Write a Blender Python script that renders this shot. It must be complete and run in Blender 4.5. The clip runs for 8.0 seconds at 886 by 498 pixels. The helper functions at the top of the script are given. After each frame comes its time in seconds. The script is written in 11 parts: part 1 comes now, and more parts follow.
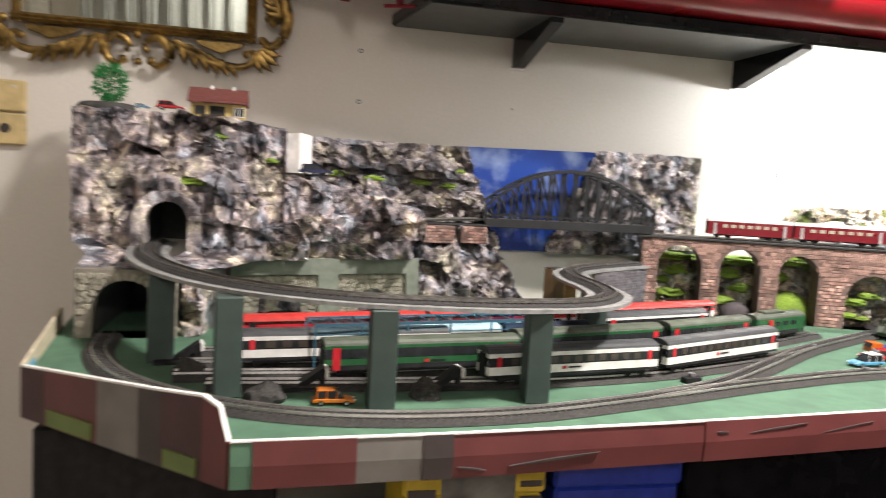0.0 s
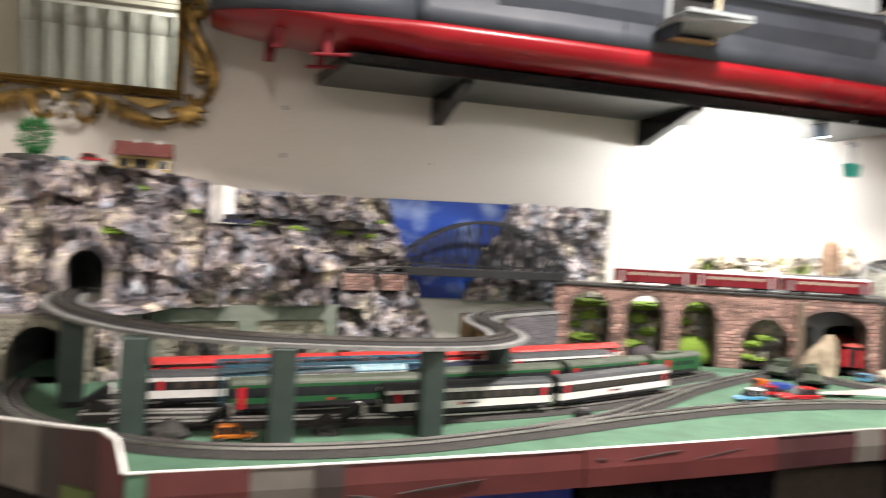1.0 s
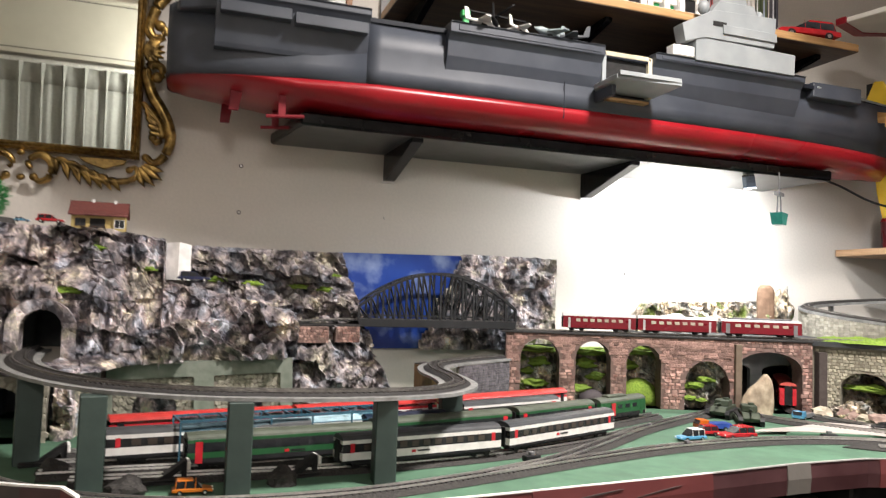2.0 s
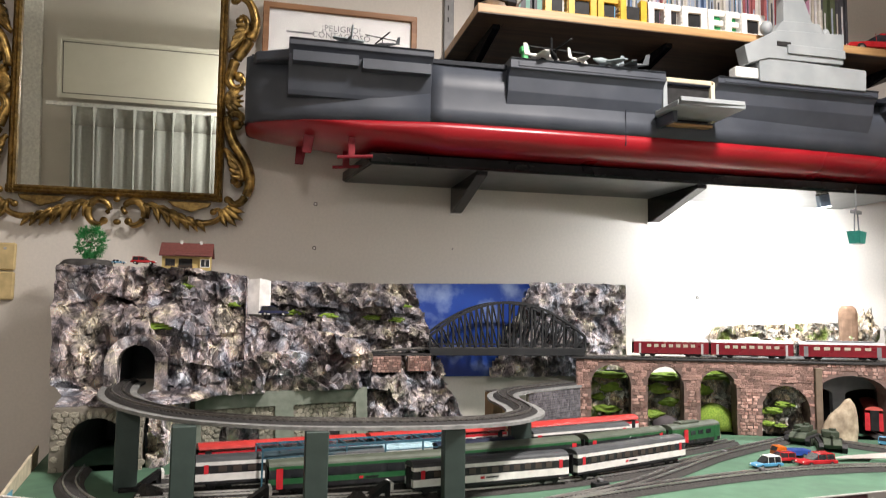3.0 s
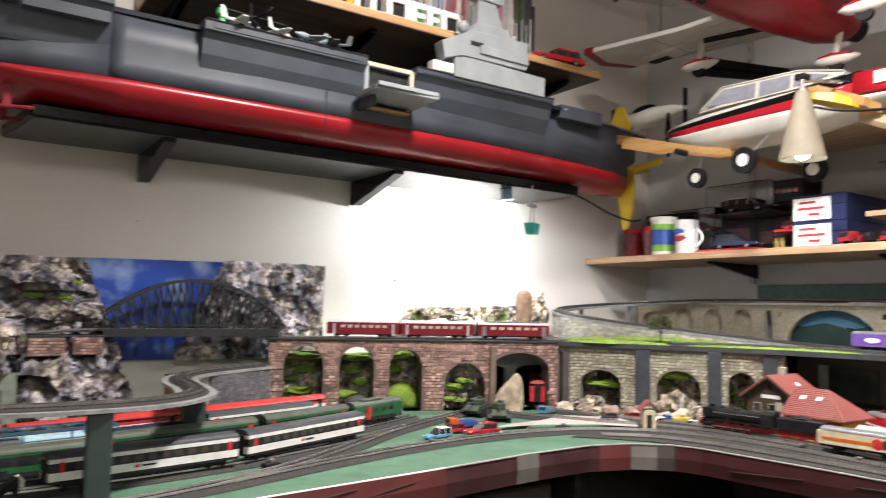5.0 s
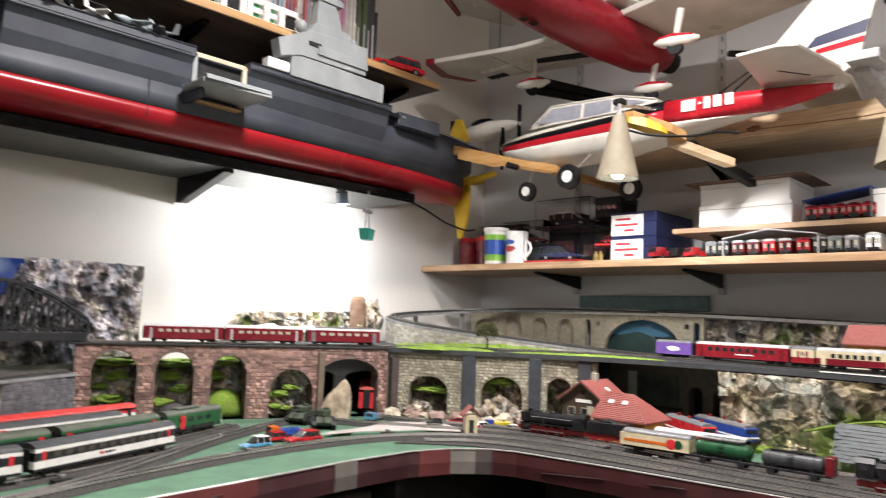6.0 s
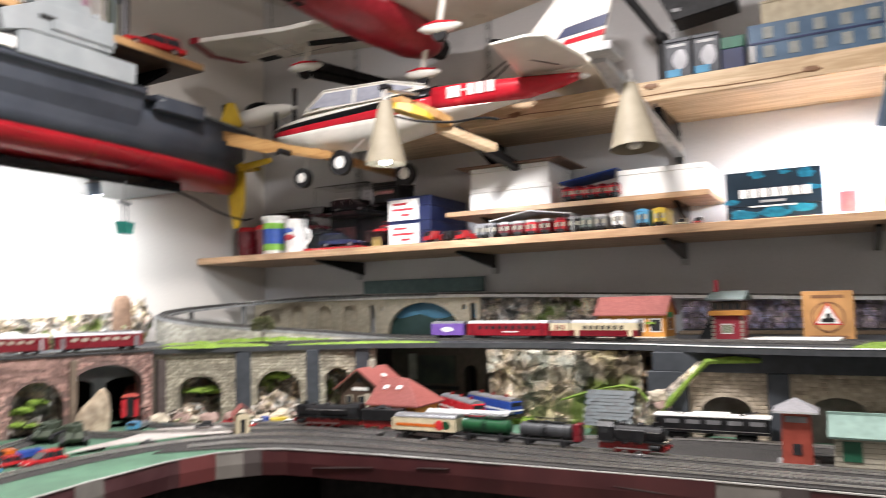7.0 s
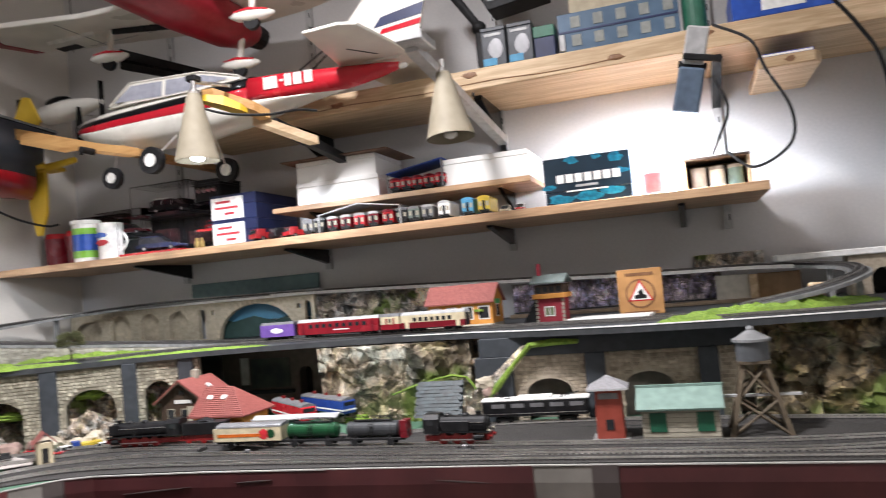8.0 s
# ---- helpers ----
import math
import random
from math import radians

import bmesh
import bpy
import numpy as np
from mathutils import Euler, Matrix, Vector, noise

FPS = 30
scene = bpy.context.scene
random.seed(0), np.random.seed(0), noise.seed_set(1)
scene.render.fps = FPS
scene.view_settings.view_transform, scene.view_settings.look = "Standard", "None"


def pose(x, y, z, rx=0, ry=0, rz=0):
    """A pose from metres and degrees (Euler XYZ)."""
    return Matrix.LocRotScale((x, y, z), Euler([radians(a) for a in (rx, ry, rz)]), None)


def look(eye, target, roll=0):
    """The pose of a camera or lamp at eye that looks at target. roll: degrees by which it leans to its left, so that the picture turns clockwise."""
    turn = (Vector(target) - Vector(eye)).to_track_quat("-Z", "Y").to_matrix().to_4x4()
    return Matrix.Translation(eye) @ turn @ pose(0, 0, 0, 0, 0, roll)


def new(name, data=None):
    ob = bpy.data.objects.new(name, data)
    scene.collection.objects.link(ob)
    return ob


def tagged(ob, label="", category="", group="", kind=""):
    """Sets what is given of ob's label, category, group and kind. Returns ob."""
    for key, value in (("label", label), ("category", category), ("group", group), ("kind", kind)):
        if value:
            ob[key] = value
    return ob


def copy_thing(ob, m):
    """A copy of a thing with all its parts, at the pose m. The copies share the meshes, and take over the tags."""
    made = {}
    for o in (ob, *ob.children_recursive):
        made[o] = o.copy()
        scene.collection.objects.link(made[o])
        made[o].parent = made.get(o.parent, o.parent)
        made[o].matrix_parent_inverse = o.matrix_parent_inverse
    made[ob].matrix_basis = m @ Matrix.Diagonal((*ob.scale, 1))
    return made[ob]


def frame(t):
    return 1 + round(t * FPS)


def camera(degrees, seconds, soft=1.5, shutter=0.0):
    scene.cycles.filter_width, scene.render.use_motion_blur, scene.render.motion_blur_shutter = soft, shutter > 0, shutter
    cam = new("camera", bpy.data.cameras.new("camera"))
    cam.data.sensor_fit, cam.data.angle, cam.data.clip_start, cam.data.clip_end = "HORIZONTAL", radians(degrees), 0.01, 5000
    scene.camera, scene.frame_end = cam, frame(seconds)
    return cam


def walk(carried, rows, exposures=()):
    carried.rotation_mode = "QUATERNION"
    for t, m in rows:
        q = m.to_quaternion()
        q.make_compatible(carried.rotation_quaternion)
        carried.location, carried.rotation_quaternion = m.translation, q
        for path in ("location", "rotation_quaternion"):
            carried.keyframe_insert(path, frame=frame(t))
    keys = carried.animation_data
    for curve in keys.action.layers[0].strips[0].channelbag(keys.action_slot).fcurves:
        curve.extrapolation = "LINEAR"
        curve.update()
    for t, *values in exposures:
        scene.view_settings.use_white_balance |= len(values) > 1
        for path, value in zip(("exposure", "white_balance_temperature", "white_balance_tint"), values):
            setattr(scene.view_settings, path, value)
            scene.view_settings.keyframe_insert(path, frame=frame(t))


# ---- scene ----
cam = camera(62.1, 8.0, soft=0.95, shutter=0.55)
PATH = [
    (0, (-0.125, 0.488, 1.242), (0.309, 2.432, 1.07), 3.2),
    (0.5, (-0.125, 0.43, 1.232), (0.13, 2.41, 1.113), 2.3),
    (1, (-0.078, 0.409, 1.237), (0.479, 2.33, 1.218), 3.1),
    (1.2, (-0.072, 0.403, 1.241), (0.626, 2.277, 1.226), 3.1),
    (2.3, (-0.087, 0.336, 1.244), (0.517, 2.238, 1.39), 1.1),
    (2.5, (-0.086, 0.325, 1.244), (0.407, 2.259, 1.382), 1.1),
    (3, (-0.079, 0.31, 1.254), (0.381, 2.248, 1.432), 0.8),
    (3.5, (-0.073, 0.305, 1.256), (0.444, 2.224, 1.485), 0.5),
    (4, (-0.042, 0.308, 1.249), (0.692, 2.16, 1.42), 0.6),
    (4.2, (-0.031, 0.308, 1.243), (0.801, 2.121, 1.385), 1.0),
    (5.3, (0.011, 0.312, 1.238), (1.247, 1.875, 1.415), 1.5),
    (5.5, (0.018, 0.308, 1.242), (1.336, 1.802, 1.426), 1.8),
    (6, (0.037, 0.293, 1.239), (1.467, 1.678, 1.426), 2.1),
    (6.5, (0.071, 0.279, 1.23), (1.643, 1.511, 1.343), 3.3),
    (7, (0.108, 0.248, 1.251), (1.85, 1.219, 1.398), -1.4),
    (7.5, (0.146, 0.226, 1.262), (1.985, 1.001, 1.394), -5.1),
    (8, (0.169, 0.199, 1.258), (2.066, 0.824, 1.357), -5.1),
]
walk(cam, [(t, look(eye, target, roll)) for t, eye, target, roll in PATH],
     [(0, 0.38, 6600, 10), (1.0, 0.37, 6600, 10), (2.5, 0.06, 6550, 10), (3.5, 0.12, 6500, 10), (4.2, 0.02, 6450, 10), (6.0, -0.10, 6400, 11), (7.0, 0.0, 6250, 11), (7.5, -0.10, 6150, 11), (8.0, -0.10, 6050, 11)])

# ---- world and light ----
world = bpy.data.worlds.new("world")
scene.world = world
world.use_nodes = True
world.node_tree.nodes["Background"].inputs[0].default_value = (0.75, 0.8, 0.9, 1)
world.node_tree.nodes["Background"].inputs[1].default_value = 0.05


def area_lamp(name, eye, target, size, watts, color, spread=180):
    data = bpy.data.lights.new(name, "AREA")
    data.shape, data.size, data.energy, data.color = "DISK", size, watts, color
    data.spread = radians(spread)
    ob = new(name, data)
    ob.matrix_world = look(eye, target)
    return ob


def spot_lamp(name, eye, target, watts, color, angle, blend=0.5, radius=0.02):
    data = bpy.data.lights.new(name, "SPOT")
    data.energy, data.color, data.spot_size, data.spot_blend, data.shadow_soft_size = watts, color, radians(angle), blend, radius
    ob = new(name, data)
    ob.matrix_world = look(eye, target)
    return ob


WARM, COOL = (1.0, 0.93, 0.89), (0.95, 0.97, 1.0)
area_lamp("ceiling_lamp_light", (0.74, 0.82, 2.52), (0.70, 0.80, 0), 0.26, 47, WARM, 148)
# unseen fill light, added to brighten the east side and upright faces
fill_point = bpy.data.lights.new("pendant_lamp_light", "POINT")
fill_point.energy, fill_point.color, fill_point.shadow_soft_size = 40, WARM, 0.09
new("pendant_lamp_light", fill_point).matrix_world = pose(-0.10, -1.15, 2.13)
spot_lamp("clip_lamp_light", (1.17, 1.80, 1.515), (1.15, 2.0, 1.37), 16, COOL, 178, 0.65, 0.02)
spot_lamp("shelf_lamp_light", (1.74, 0.235, 1.52), (1.83, 0.245, 1.40), 25, COOL, 178, 0.8, 0.02)
spot_lamp("cone_lamp_light", (1.425, 1.145, 1.545), (1.43, 1.145, 1.0), 7.5, COOL, 177, 0.12, 0.012)

# ---- materials ----
MATS = {}


def mat(name, c1, c2=None, rough=0.6, metal=0.0, scale=60.0, stain=7.0, stain_amount=0.25, bump=0.0, bump_scale=None, spec=0.5, coat=0.0, random_tint=0.0, island=False):
    """A surface with fine grain between c1 and c2, broad stains and a fine relief."""
    if name in MATS:
        return MATS[name]
    m = bpy.data.materials.new(name)
    m.use_nodes = True
    nt = m.node_tree
    n, l = nt.nodes, nt.links
    b = n["Principled BSDF"]
    c2 = c2 or tuple(min(1, v * 1.25 + 0.01) for v in c1)
    co = n.new("ShaderNodeTexCoord")
    fine = n.new("ShaderNodeTexNoise")
    fine.inputs["Scale"].default_value, fine.inputs["Detail"].default_value = scale, 6
    l.new(co.outputs["Object"], fine.inputs["Vector"])
    ramp = n.new("ShaderNodeValToRGB")
    ramp.color_ramp.elements[0].position, ramp.color_ramp.elements[1].position = 0.35, 0.65
    ramp.color_ramp.elements[0].color, ramp.color_ramp.elements[1].color = (*c1, 1), (*c2, 1)
    l.new(fine.outputs["Fac"], ramp.inputs["Fac"])
    broad = n.new("ShaderNodeTexNoise")
    broad.inputs["Scale"].default_value, broad.inputs["Detail"].default_value = stain, 4
    l.new(co.outputs["Object"], broad.inputs["Vector"])
    tone = n.new("ShaderNodeMapRange")
    tone.inputs["From Min"].default_value, tone.inputs["From Max"].default_value = 0.3, 0.7
    tone.inputs["To Min"].default_value, tone.inputs["To Max"].default_value = 1 - stain_amount, 1.0
    l.new(broad.outputs["Fac"], tone.inputs["Value"])
    mul = n.new("ShaderNodeMix")
    mul.data_type, mul.blend_type = "RGBA", "MULTIPLY"
    mul.inputs["Factor"].default_value = 1
    l.new(ramp.outputs["Color"], mul.inputs["A"])
    l.new(tone.outputs["Result"], mul.inputs["B"])
    out = mul.outputs["Result"]
    if random_tint:
        info = n.new("ShaderNodeNewGeometry" if island else "ShaderNodeObjectInfo")
        hsv = n.new("ShaderNodeHueSaturation")
        tint = n.new("ShaderNodeMapRange")
        tint.inputs["To Min"].default_value, tint.inputs["To Max"].default_value = 1 - random_tint, 1 + random_tint
        l.new(info.outputs["Random Per Island" if island else "Random"], tint.inputs["Value"])
        l.new(tint.outputs["Result"], hsv.inputs["Value"])
        l.new(out, hsv.inputs["Color"])
        out = hsv.outputs["Color"]
    l.new(out, b.inputs["Base Color"])
    rr = n.new("ShaderNodeMapRange")
    rr.inputs["To Min"].default_value, rr.inputs["To Max"].default_value = max(0.02, rough - 0.1), min(1, rough + 0.1)
    l.new(broad.outputs["Fac"], rr.inputs["Value"])
    l.new(rr.outputs["Result"], b.inputs["Roughness"])
    b.inputs["Metallic"].default_value = metal
    b.inputs["Specular IOR Level"].default_value = spec
    b.inputs["Coat Weight"].default_value = coat
    if bump:
        bn = n.new("ShaderNodeTexNoise")
        bn.inputs["Scale"].default_value, bn.inputs["Detail"].default_value = bump_scale or scale, 8
        l.new(co.outputs["Object"], bn.inputs["Vector"])
        bp = n.new("ShaderNodeBump")
        bp.inputs["Strength"].default_value, bp.inputs["Distance"].default_value = bump, 0.002
        l.new(bn.outputs["Fac"], bp.inputs["Height"])
        l.new(bp.outputs["Normal"], b.inputs["Normal"])
    MATS[name] = m
    return m


def rock_mat(name, dark, mid, light, warm, scale=14.0, green=0.0):
    """Printed, crinkled rock paper: broken grey faces, pale creases, dark clefts, a little moss."""
    m = bpy.data.materials.new(name)
    m.use_nodes = True
    n, l = m.node_tree.nodes, m.node_tree.links
    b = n["Principled BSDF"]
    co = n.new("ShaderNodeTexCoord")

    def noise_node(k, detail, rough, vec, kind="FBM"):
        t = n.new("ShaderNodeTexNoise")
        t.noise_type = kind
        t.inputs["Scale"].default_value, t.inputs["Detail"].default_value, t.inputs["Roughness"].default_value = k, detail, rough
        l.new(vec, t.inputs["Vector"])
        return t

    def mapped(src, f0, f1, t0, t1):
        r = n.new("ShaderNodeMapRange")
        for key, v in (("From Min", f0), ("From Max", f1), ("To Min", t0), ("To Max", t1)):
            r.inputs[key].default_value = v
        l.new(src, r.inputs["Value"])
        return r.outputs["Result"]

    def times(a, c):
        x = n.new("ShaderNodeMix")
        x.data_type, x.blend_type = "RGBA", "MULTIPLY"
        x.inputs["Factor"].default_value = 1
        l.new(a, x.inputs["A"])
        l.new(c, x.inputs["B"])
        return x.outputs["Result"]

    warp = noise_node(scale * 1.6, 2, 0.5, co.outputs["Object"])
    add = n.new("ShaderNodeVectorMath")
    add.operation = "MULTIPLY_ADD"
    add.inputs[1].default_value = (0.16 / scale, 0.16 / scale, 0.16 / scale)
    l.new(warp.outputs["Color"], add.inputs[0])
    l.new(co.outputs["Object"], add.inputs[2])
    tall = n.new("ShaderNodeMapping")
    tall.inputs["Scale"].default_value = (1.0, 1.0, 0.74)
    tall.inputs["Rotation"].default_value = (0.0, 0.22, 0.0)
    l.new(add.outputs["Vector"], tall.inputs["Vector"])
    base = noise_node(scale * 2.7, 9, 0.68, tall.outputs["Vector"])
    ramp = n.new("ShaderNodeValToRGB")
    cr = ramp.color_ramp
    cr.elements[0].position, cr.elements[0].color = 0.425, (*dark, 1)
    cr.elements[1].position, cr.elements[1].color = 0.60, (*light, 1)
    for pos, c in ((0.465, mid), (0.53, warm)):
        cr.elements.new(pos).color = (*c, 1)
    l.new(base.outputs["Fac"], ramp.inputs["Fac"])
    out = ramp.outputs["Color"]
    relief = None
    for size, lo, hi, tilt in ((1.7, 0.72, 1.36, 0.9), (5.2, 0.70, 1.40, 1.35)):
        facet = n.new("ShaderNodeTexVoronoi")
        facet.inputs["Scale"].default_value = scale * size
        l.new(tall.outputs["Vector"], facet.inputs["Vector"])
        tone = n.new("ShaderNodeSeparateColor")
        l.new(facet.outputs["Color"], tone.inputs["Color"])
        out = times(out, mapped(tone.outputs["Red"], 0.0, 1.0, lo, hi))
        away = n.new("ShaderNodeVectorMath")
        away.operation = "SUBTRACT"
        l.new(tall.outputs["Vector"], away.inputs[0])
        l.new(facet.outputs["Position"], away.inputs[1])
        lean = n.new("ShaderNodeVectorMath")
        lean.operation = "MULTIPLY_ADD"
        lean.inputs[1].default_value, lean.inputs[2].default_value = (2 * tilt,) * 3, (-tilt,) * 3
        l.new(facet.outputs["Color"], lean.inputs[0])
        dot = n.new("ShaderNodeVectorMath")
        dot.operation = "DOT_PRODUCT"
        l.new(away.outputs["Vector"], dot.inputs[0])
        l.new(lean.outputs["Vector"], dot.inputs[1])
        if relief is None:
            relief = dot.outputs["Value"]
        else:
            add2 = n.new("ShaderNodeMath")
            l.new(relief, add2.inputs[0])
            l.new(dot.outputs["Value"], add2.inputs[1])
            relief = add2.outputs[0]
    grain = noise_node(scale * 18, 6, 0.8, tall.outputs["Vector"])
    out = times(out, mapped(grain.outputs["Fac"], 0.35, 0.65, 0.68, 1.36))
    broad = noise_node(scale * 1.5, 4, 0.6, co.outputs["Object"])
    hue = n.new("ShaderNodeValToRGB")
    hue.color_ramp.elements[0].position, hue.color_ramp.elements[0].color = 0.38, (0.78, 0.86, 1.0, 1)
    hue.color_ramp.elements[1].position, hue.color_ramp.elements[1].color = 0.62, (1.0, 0.95, 0.78, 1)
    hue.color_ramp.elements.new(0.5).color = (1.0, 0.90, 0.92, 1)
    l.new(broad.outputs["Fac"], hue.inputs["Fac"])
    out = times(out, hue.outputs["Color"])
    patch = noise_node(scale * 0.75, 3, 0.55, co.outputs["Object"])
    out = times(out, mapped(patch.outputs["Fac"], 0.36, 0.64, 0.72, 1.42))
    # dark clefts between the printed blocks, and pale creases: crinkle shade and shine painted in
    for size, wide, deep in ((1.7, 0.022, 0.25), (5.2, 0.040, 1.75)):
        edge = n.new("ShaderNodeTexVoronoi")
        edge.feature = "DISTANCE_TO_EDGE"
        edge.inputs["Scale"].default_value = scale * size
        l.new(tall.outputs["Vector"], edge.inputs["Vector"])
        out = times(out, mapped(edge.outputs["Distance"], 0.0, wide, deep, 1.0))
    if green:
        moss = noise_node(scale * 0.9, 3, 0.5, co.outputs["Object"])
        mix = n.new("ShaderNodeMix")
        mix.data_type = "RGBA"
        mix.inputs["B"].default_value = (0.15, 0.20, 0.045, 1)
        l.new(mapped(moss.outputs["Fac"], 0.66 - green, 0.72 - green, 0, 1), mix.inputs["Factor"])
        l.new(out, mix.inputs["A"])
        out = mix.outputs["Result"]
    l.new(out, b.inputs["Base Color"])
    b.inputs["Roughness"].default_value = 0.30
    height = n.new("ShaderNodeMath")
    height.operation = "MULTIPLY_ADD"
    height.inputs[1].default_value = 0.004
    l.new(grain.outputs["Fac"], height.inputs[0])
    l.new(relief, height.inputs[2])
    bp = n.new("ShaderNodeBump")
    bp.inputs["Strength"].default_value, bp.inputs["Distance"].default_value = 1.0, 1.0
    l.new(height.outputs[0], bp.inputs["Height"])
    l.new(bp.outputs["Normal"], b.inputs["Normal"])
    MATS[name] = m
    return m


def wood_mat(name, c1, c2, axis="y", ring=26.0, rough=0.45):
    """Sawn wood with the grain along one axis."""
    m = bpy.data.materials.new(name)
    m.use_nodes = True
    n, l = m.node_tree.nodes, m.node_tree.links
    b = n["Principled BSDF"]
    co = n.new("ShaderNodeTexCoord")
    mp = n.new("ShaderNodeMapping")
    s = {"x": (0.8, 9, 9), "y": (9, 0.8, 9), "z": (9, 9, 0.8)}[axis]
    mp.inputs["Scale"].default_value = s
    l.new(co.outputs["Object"], mp.inputs["Vector"])
    w = n.new("ShaderNodeTexNoise")
    w.inputs["Scale"].default_value, w.inputs["Detail"].default_value = 3.0, 3
    w.inputs["Distortion"].default_value = 0.8
    l.new(mp.outputs["Vector"], w.inputs["Vector"])
    mm = n.new("ShaderNodeMath")
    mm.operation = "MULTIPLY"
    mm.inputs[1].default_value = ring
    l.new(w.outputs["Fac"], mm.inputs[0])
    sn = n.new("ShaderNodeMath")
    sn.operation = "SINE"
    l.new(mm.outputs[0], sn.inputs[0])
    fine = n.new("ShaderNodeTexNoise")
    fine.inputs["Scale"].default_value, fine.inputs["Detail"].default_value = 24, 8
    l.new(mp.outputs["Vector"], fine.inputs["Vector"])
    ad = n.new("ShaderNodeMath")
    ad.operation = "MULTIPLY_ADD"
    ad.inputs[1].default_value = 0.22
    l.new(sn.outputs[0], ad.inputs[0])
    l.new(fine.outputs["Fac"], ad.inputs[2])
    ramp = n.new("ShaderNodeValToRGB")
    ramp.color_ramp.elements[0].position, ramp.color_ramp.elements[1].position = 0.2, 0.8
    ramp.color_ramp.elements[0].color, ramp.color_ramp.elements[1].color = (*c1, 1), (*c2, 1)
    l.new(ad.outputs[0], ramp.inputs["Fac"])
    l.new(ramp.outputs["Color"], b.inputs["Base Color"])
    b.inputs["Roughness"].default_value = rough
    MATS[name] = m
    return m


def glass_mat(name, color=(1, 1, 1), rough=0.02):
    m = bpy.data.materials.new(name)
    m.use_nodes = True
    b = m.node_tree.nodes["Principled BSDF"]
    b.inputs["Base Color"].default_value = (*color, 1)
    b.inputs["Roughness"].default_value = rough
    b.inputs["Transmission Weight"].default_value = 1
    b.inputs["IOR"].default_value = 1.1
    MATS[name] = m
    return m


def glow_mat(name, color, strength):
    m = bpy.data.materials.new(name)
    m.use_nodes = True
    b = m.node_tree.nodes["Principled BSDF"]
    b.inputs["Emission Color"].default_value = (*color, 1)
    b.inputs["Emission Strength"].default_value = strength
    MATS[name] = m
    return m


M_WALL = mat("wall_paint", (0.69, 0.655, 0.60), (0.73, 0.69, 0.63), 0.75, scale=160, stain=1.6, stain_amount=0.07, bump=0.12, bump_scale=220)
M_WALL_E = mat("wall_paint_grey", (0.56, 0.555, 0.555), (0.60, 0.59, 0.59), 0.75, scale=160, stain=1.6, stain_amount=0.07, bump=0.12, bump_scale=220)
M_CEIL = mat("ceiling_paint", (0.72, 0.71, 0.68), None, 0.85, scale=90)
M_FLOOR = mat("floor_tile_brown", (0.22, 0.17, 0.13), None, 0.5)
M_GREEN = mat("green_board_paint", (0.075, 0.160, 0.102), (0.10, 0.21, 0.132), 0.7, scale=30, stain=9, stain_amount=0.3, bump=0.1)
M_PILLAR = mat("dark_green_paint", (0.034, 0.056, 0.049), (0.046, 0.072, 0.062), 0.55, scale=50)
M_DECK = mat("dark_grey_paint", (0.036, 0.040, 0.044), (0.056, 0.060, 0.064), 0.6, scale=60)
M_BALLAST = mat("grey_ballast", (0.022, 0.020, 0.019), (0.062, 0.058, 0.053), 0.85, scale=420, stain=12, stain_amount=0.3, bump=0.6, bump_scale=600)
M_BED_D = mat("black_track_bed", (0.014, 0.013, 0.013), (0.034, 0.032, 0.031), 0.7, scale=420, stain=12, bump=0.5, bump_scale=600)
M_PLY = mat("grey_ply_edge", (0.20, 0.205, 0.20), (0.30, 0.30, 0.29), 0.7, scale=80, stain=20)
M_SLEEPER = mat("dark_sleeper", (0.042, 0.038, 0.036), None, 0.7)
M_RAIL = mat("steel_rail", (0.74, 0.73, 0.71), (0.92, 0.90, 0.88), 0.38, metal=1.0, scale=90)
M_RAIL_D = mat("dull_nickel_rail", (0.16, 0.15, 0.14), (0.28, 0.27, 0.25), 0.4, metal=0.8, scale=90)
M_RED_PAPER = mat("dull_red_paper", (0.115, 0.030, 0.030), (0.140, 0.037, 0.036), 0.45, scale=20, stain=9, stain_amount=0.2, bump=0.15, bump_scale=14)
M_GREY_PAPER = mat("taupe_paper", (0.150, 0.140, 0.125), None, 0.5, scale=20, stain=8, bump=0.1, bump_scale=14)
M_DARK_PAPER = mat("dark_brown_paper", (0.045, 0.035, 0.033), None, 0.5, scale=20)
M_GREEN_PAPER = mat("olive_green_paper", (0.12, 0.17, 0.04), None, 0.5, scale=20)
M_MAROON_PAPER = mat("dark_maroon_paper", (0.050, 0.016, 0.018), None, 0.5, scale=20)
M_WHITE = mat("white_paint", (0.78, 0.77, 0.74), None, 0.5, scale=60, stain_amount=0.1)
M_CREAM = mat("cream_card", (0.62, 0.55, 0.40), None, 0.6)
M_BLACK = mat("black_lacquer", (0.006, 0.006, 0.007), (0.010, 0.010, 0.012), 0.2, scale=40, stain=6, spec=0.2)
M_BLACKM = mat("matt_black", (0.009, 0.009, 0.010), None, 0.55, spec=0.25)
M_PINE = wood_mat("pine_plank", (0.45, 0.315, 0.18), (0.64, 0.485, 0.31), "y", 22)
M_PINE_X = wood_mat("pine_plank_lengthwise", (0.42, 0.24, 0.10), (0.58, 0.36, 0.17), "x", 22)
M_SHELF = wood_mat("varnished_shelf_wood", (0.38, 0.23, 0.125), (0.55, 0.36, 0.21), "y", 24)
M_ROCK = rock_mat("lilac_grey_rock_paper", (0.105, 0.100, 0.107), (0.28, 0.266, 0.270), (0.76, 0.72, 0.68), (0.46, 0.43, 0.425), 11, 0.0)
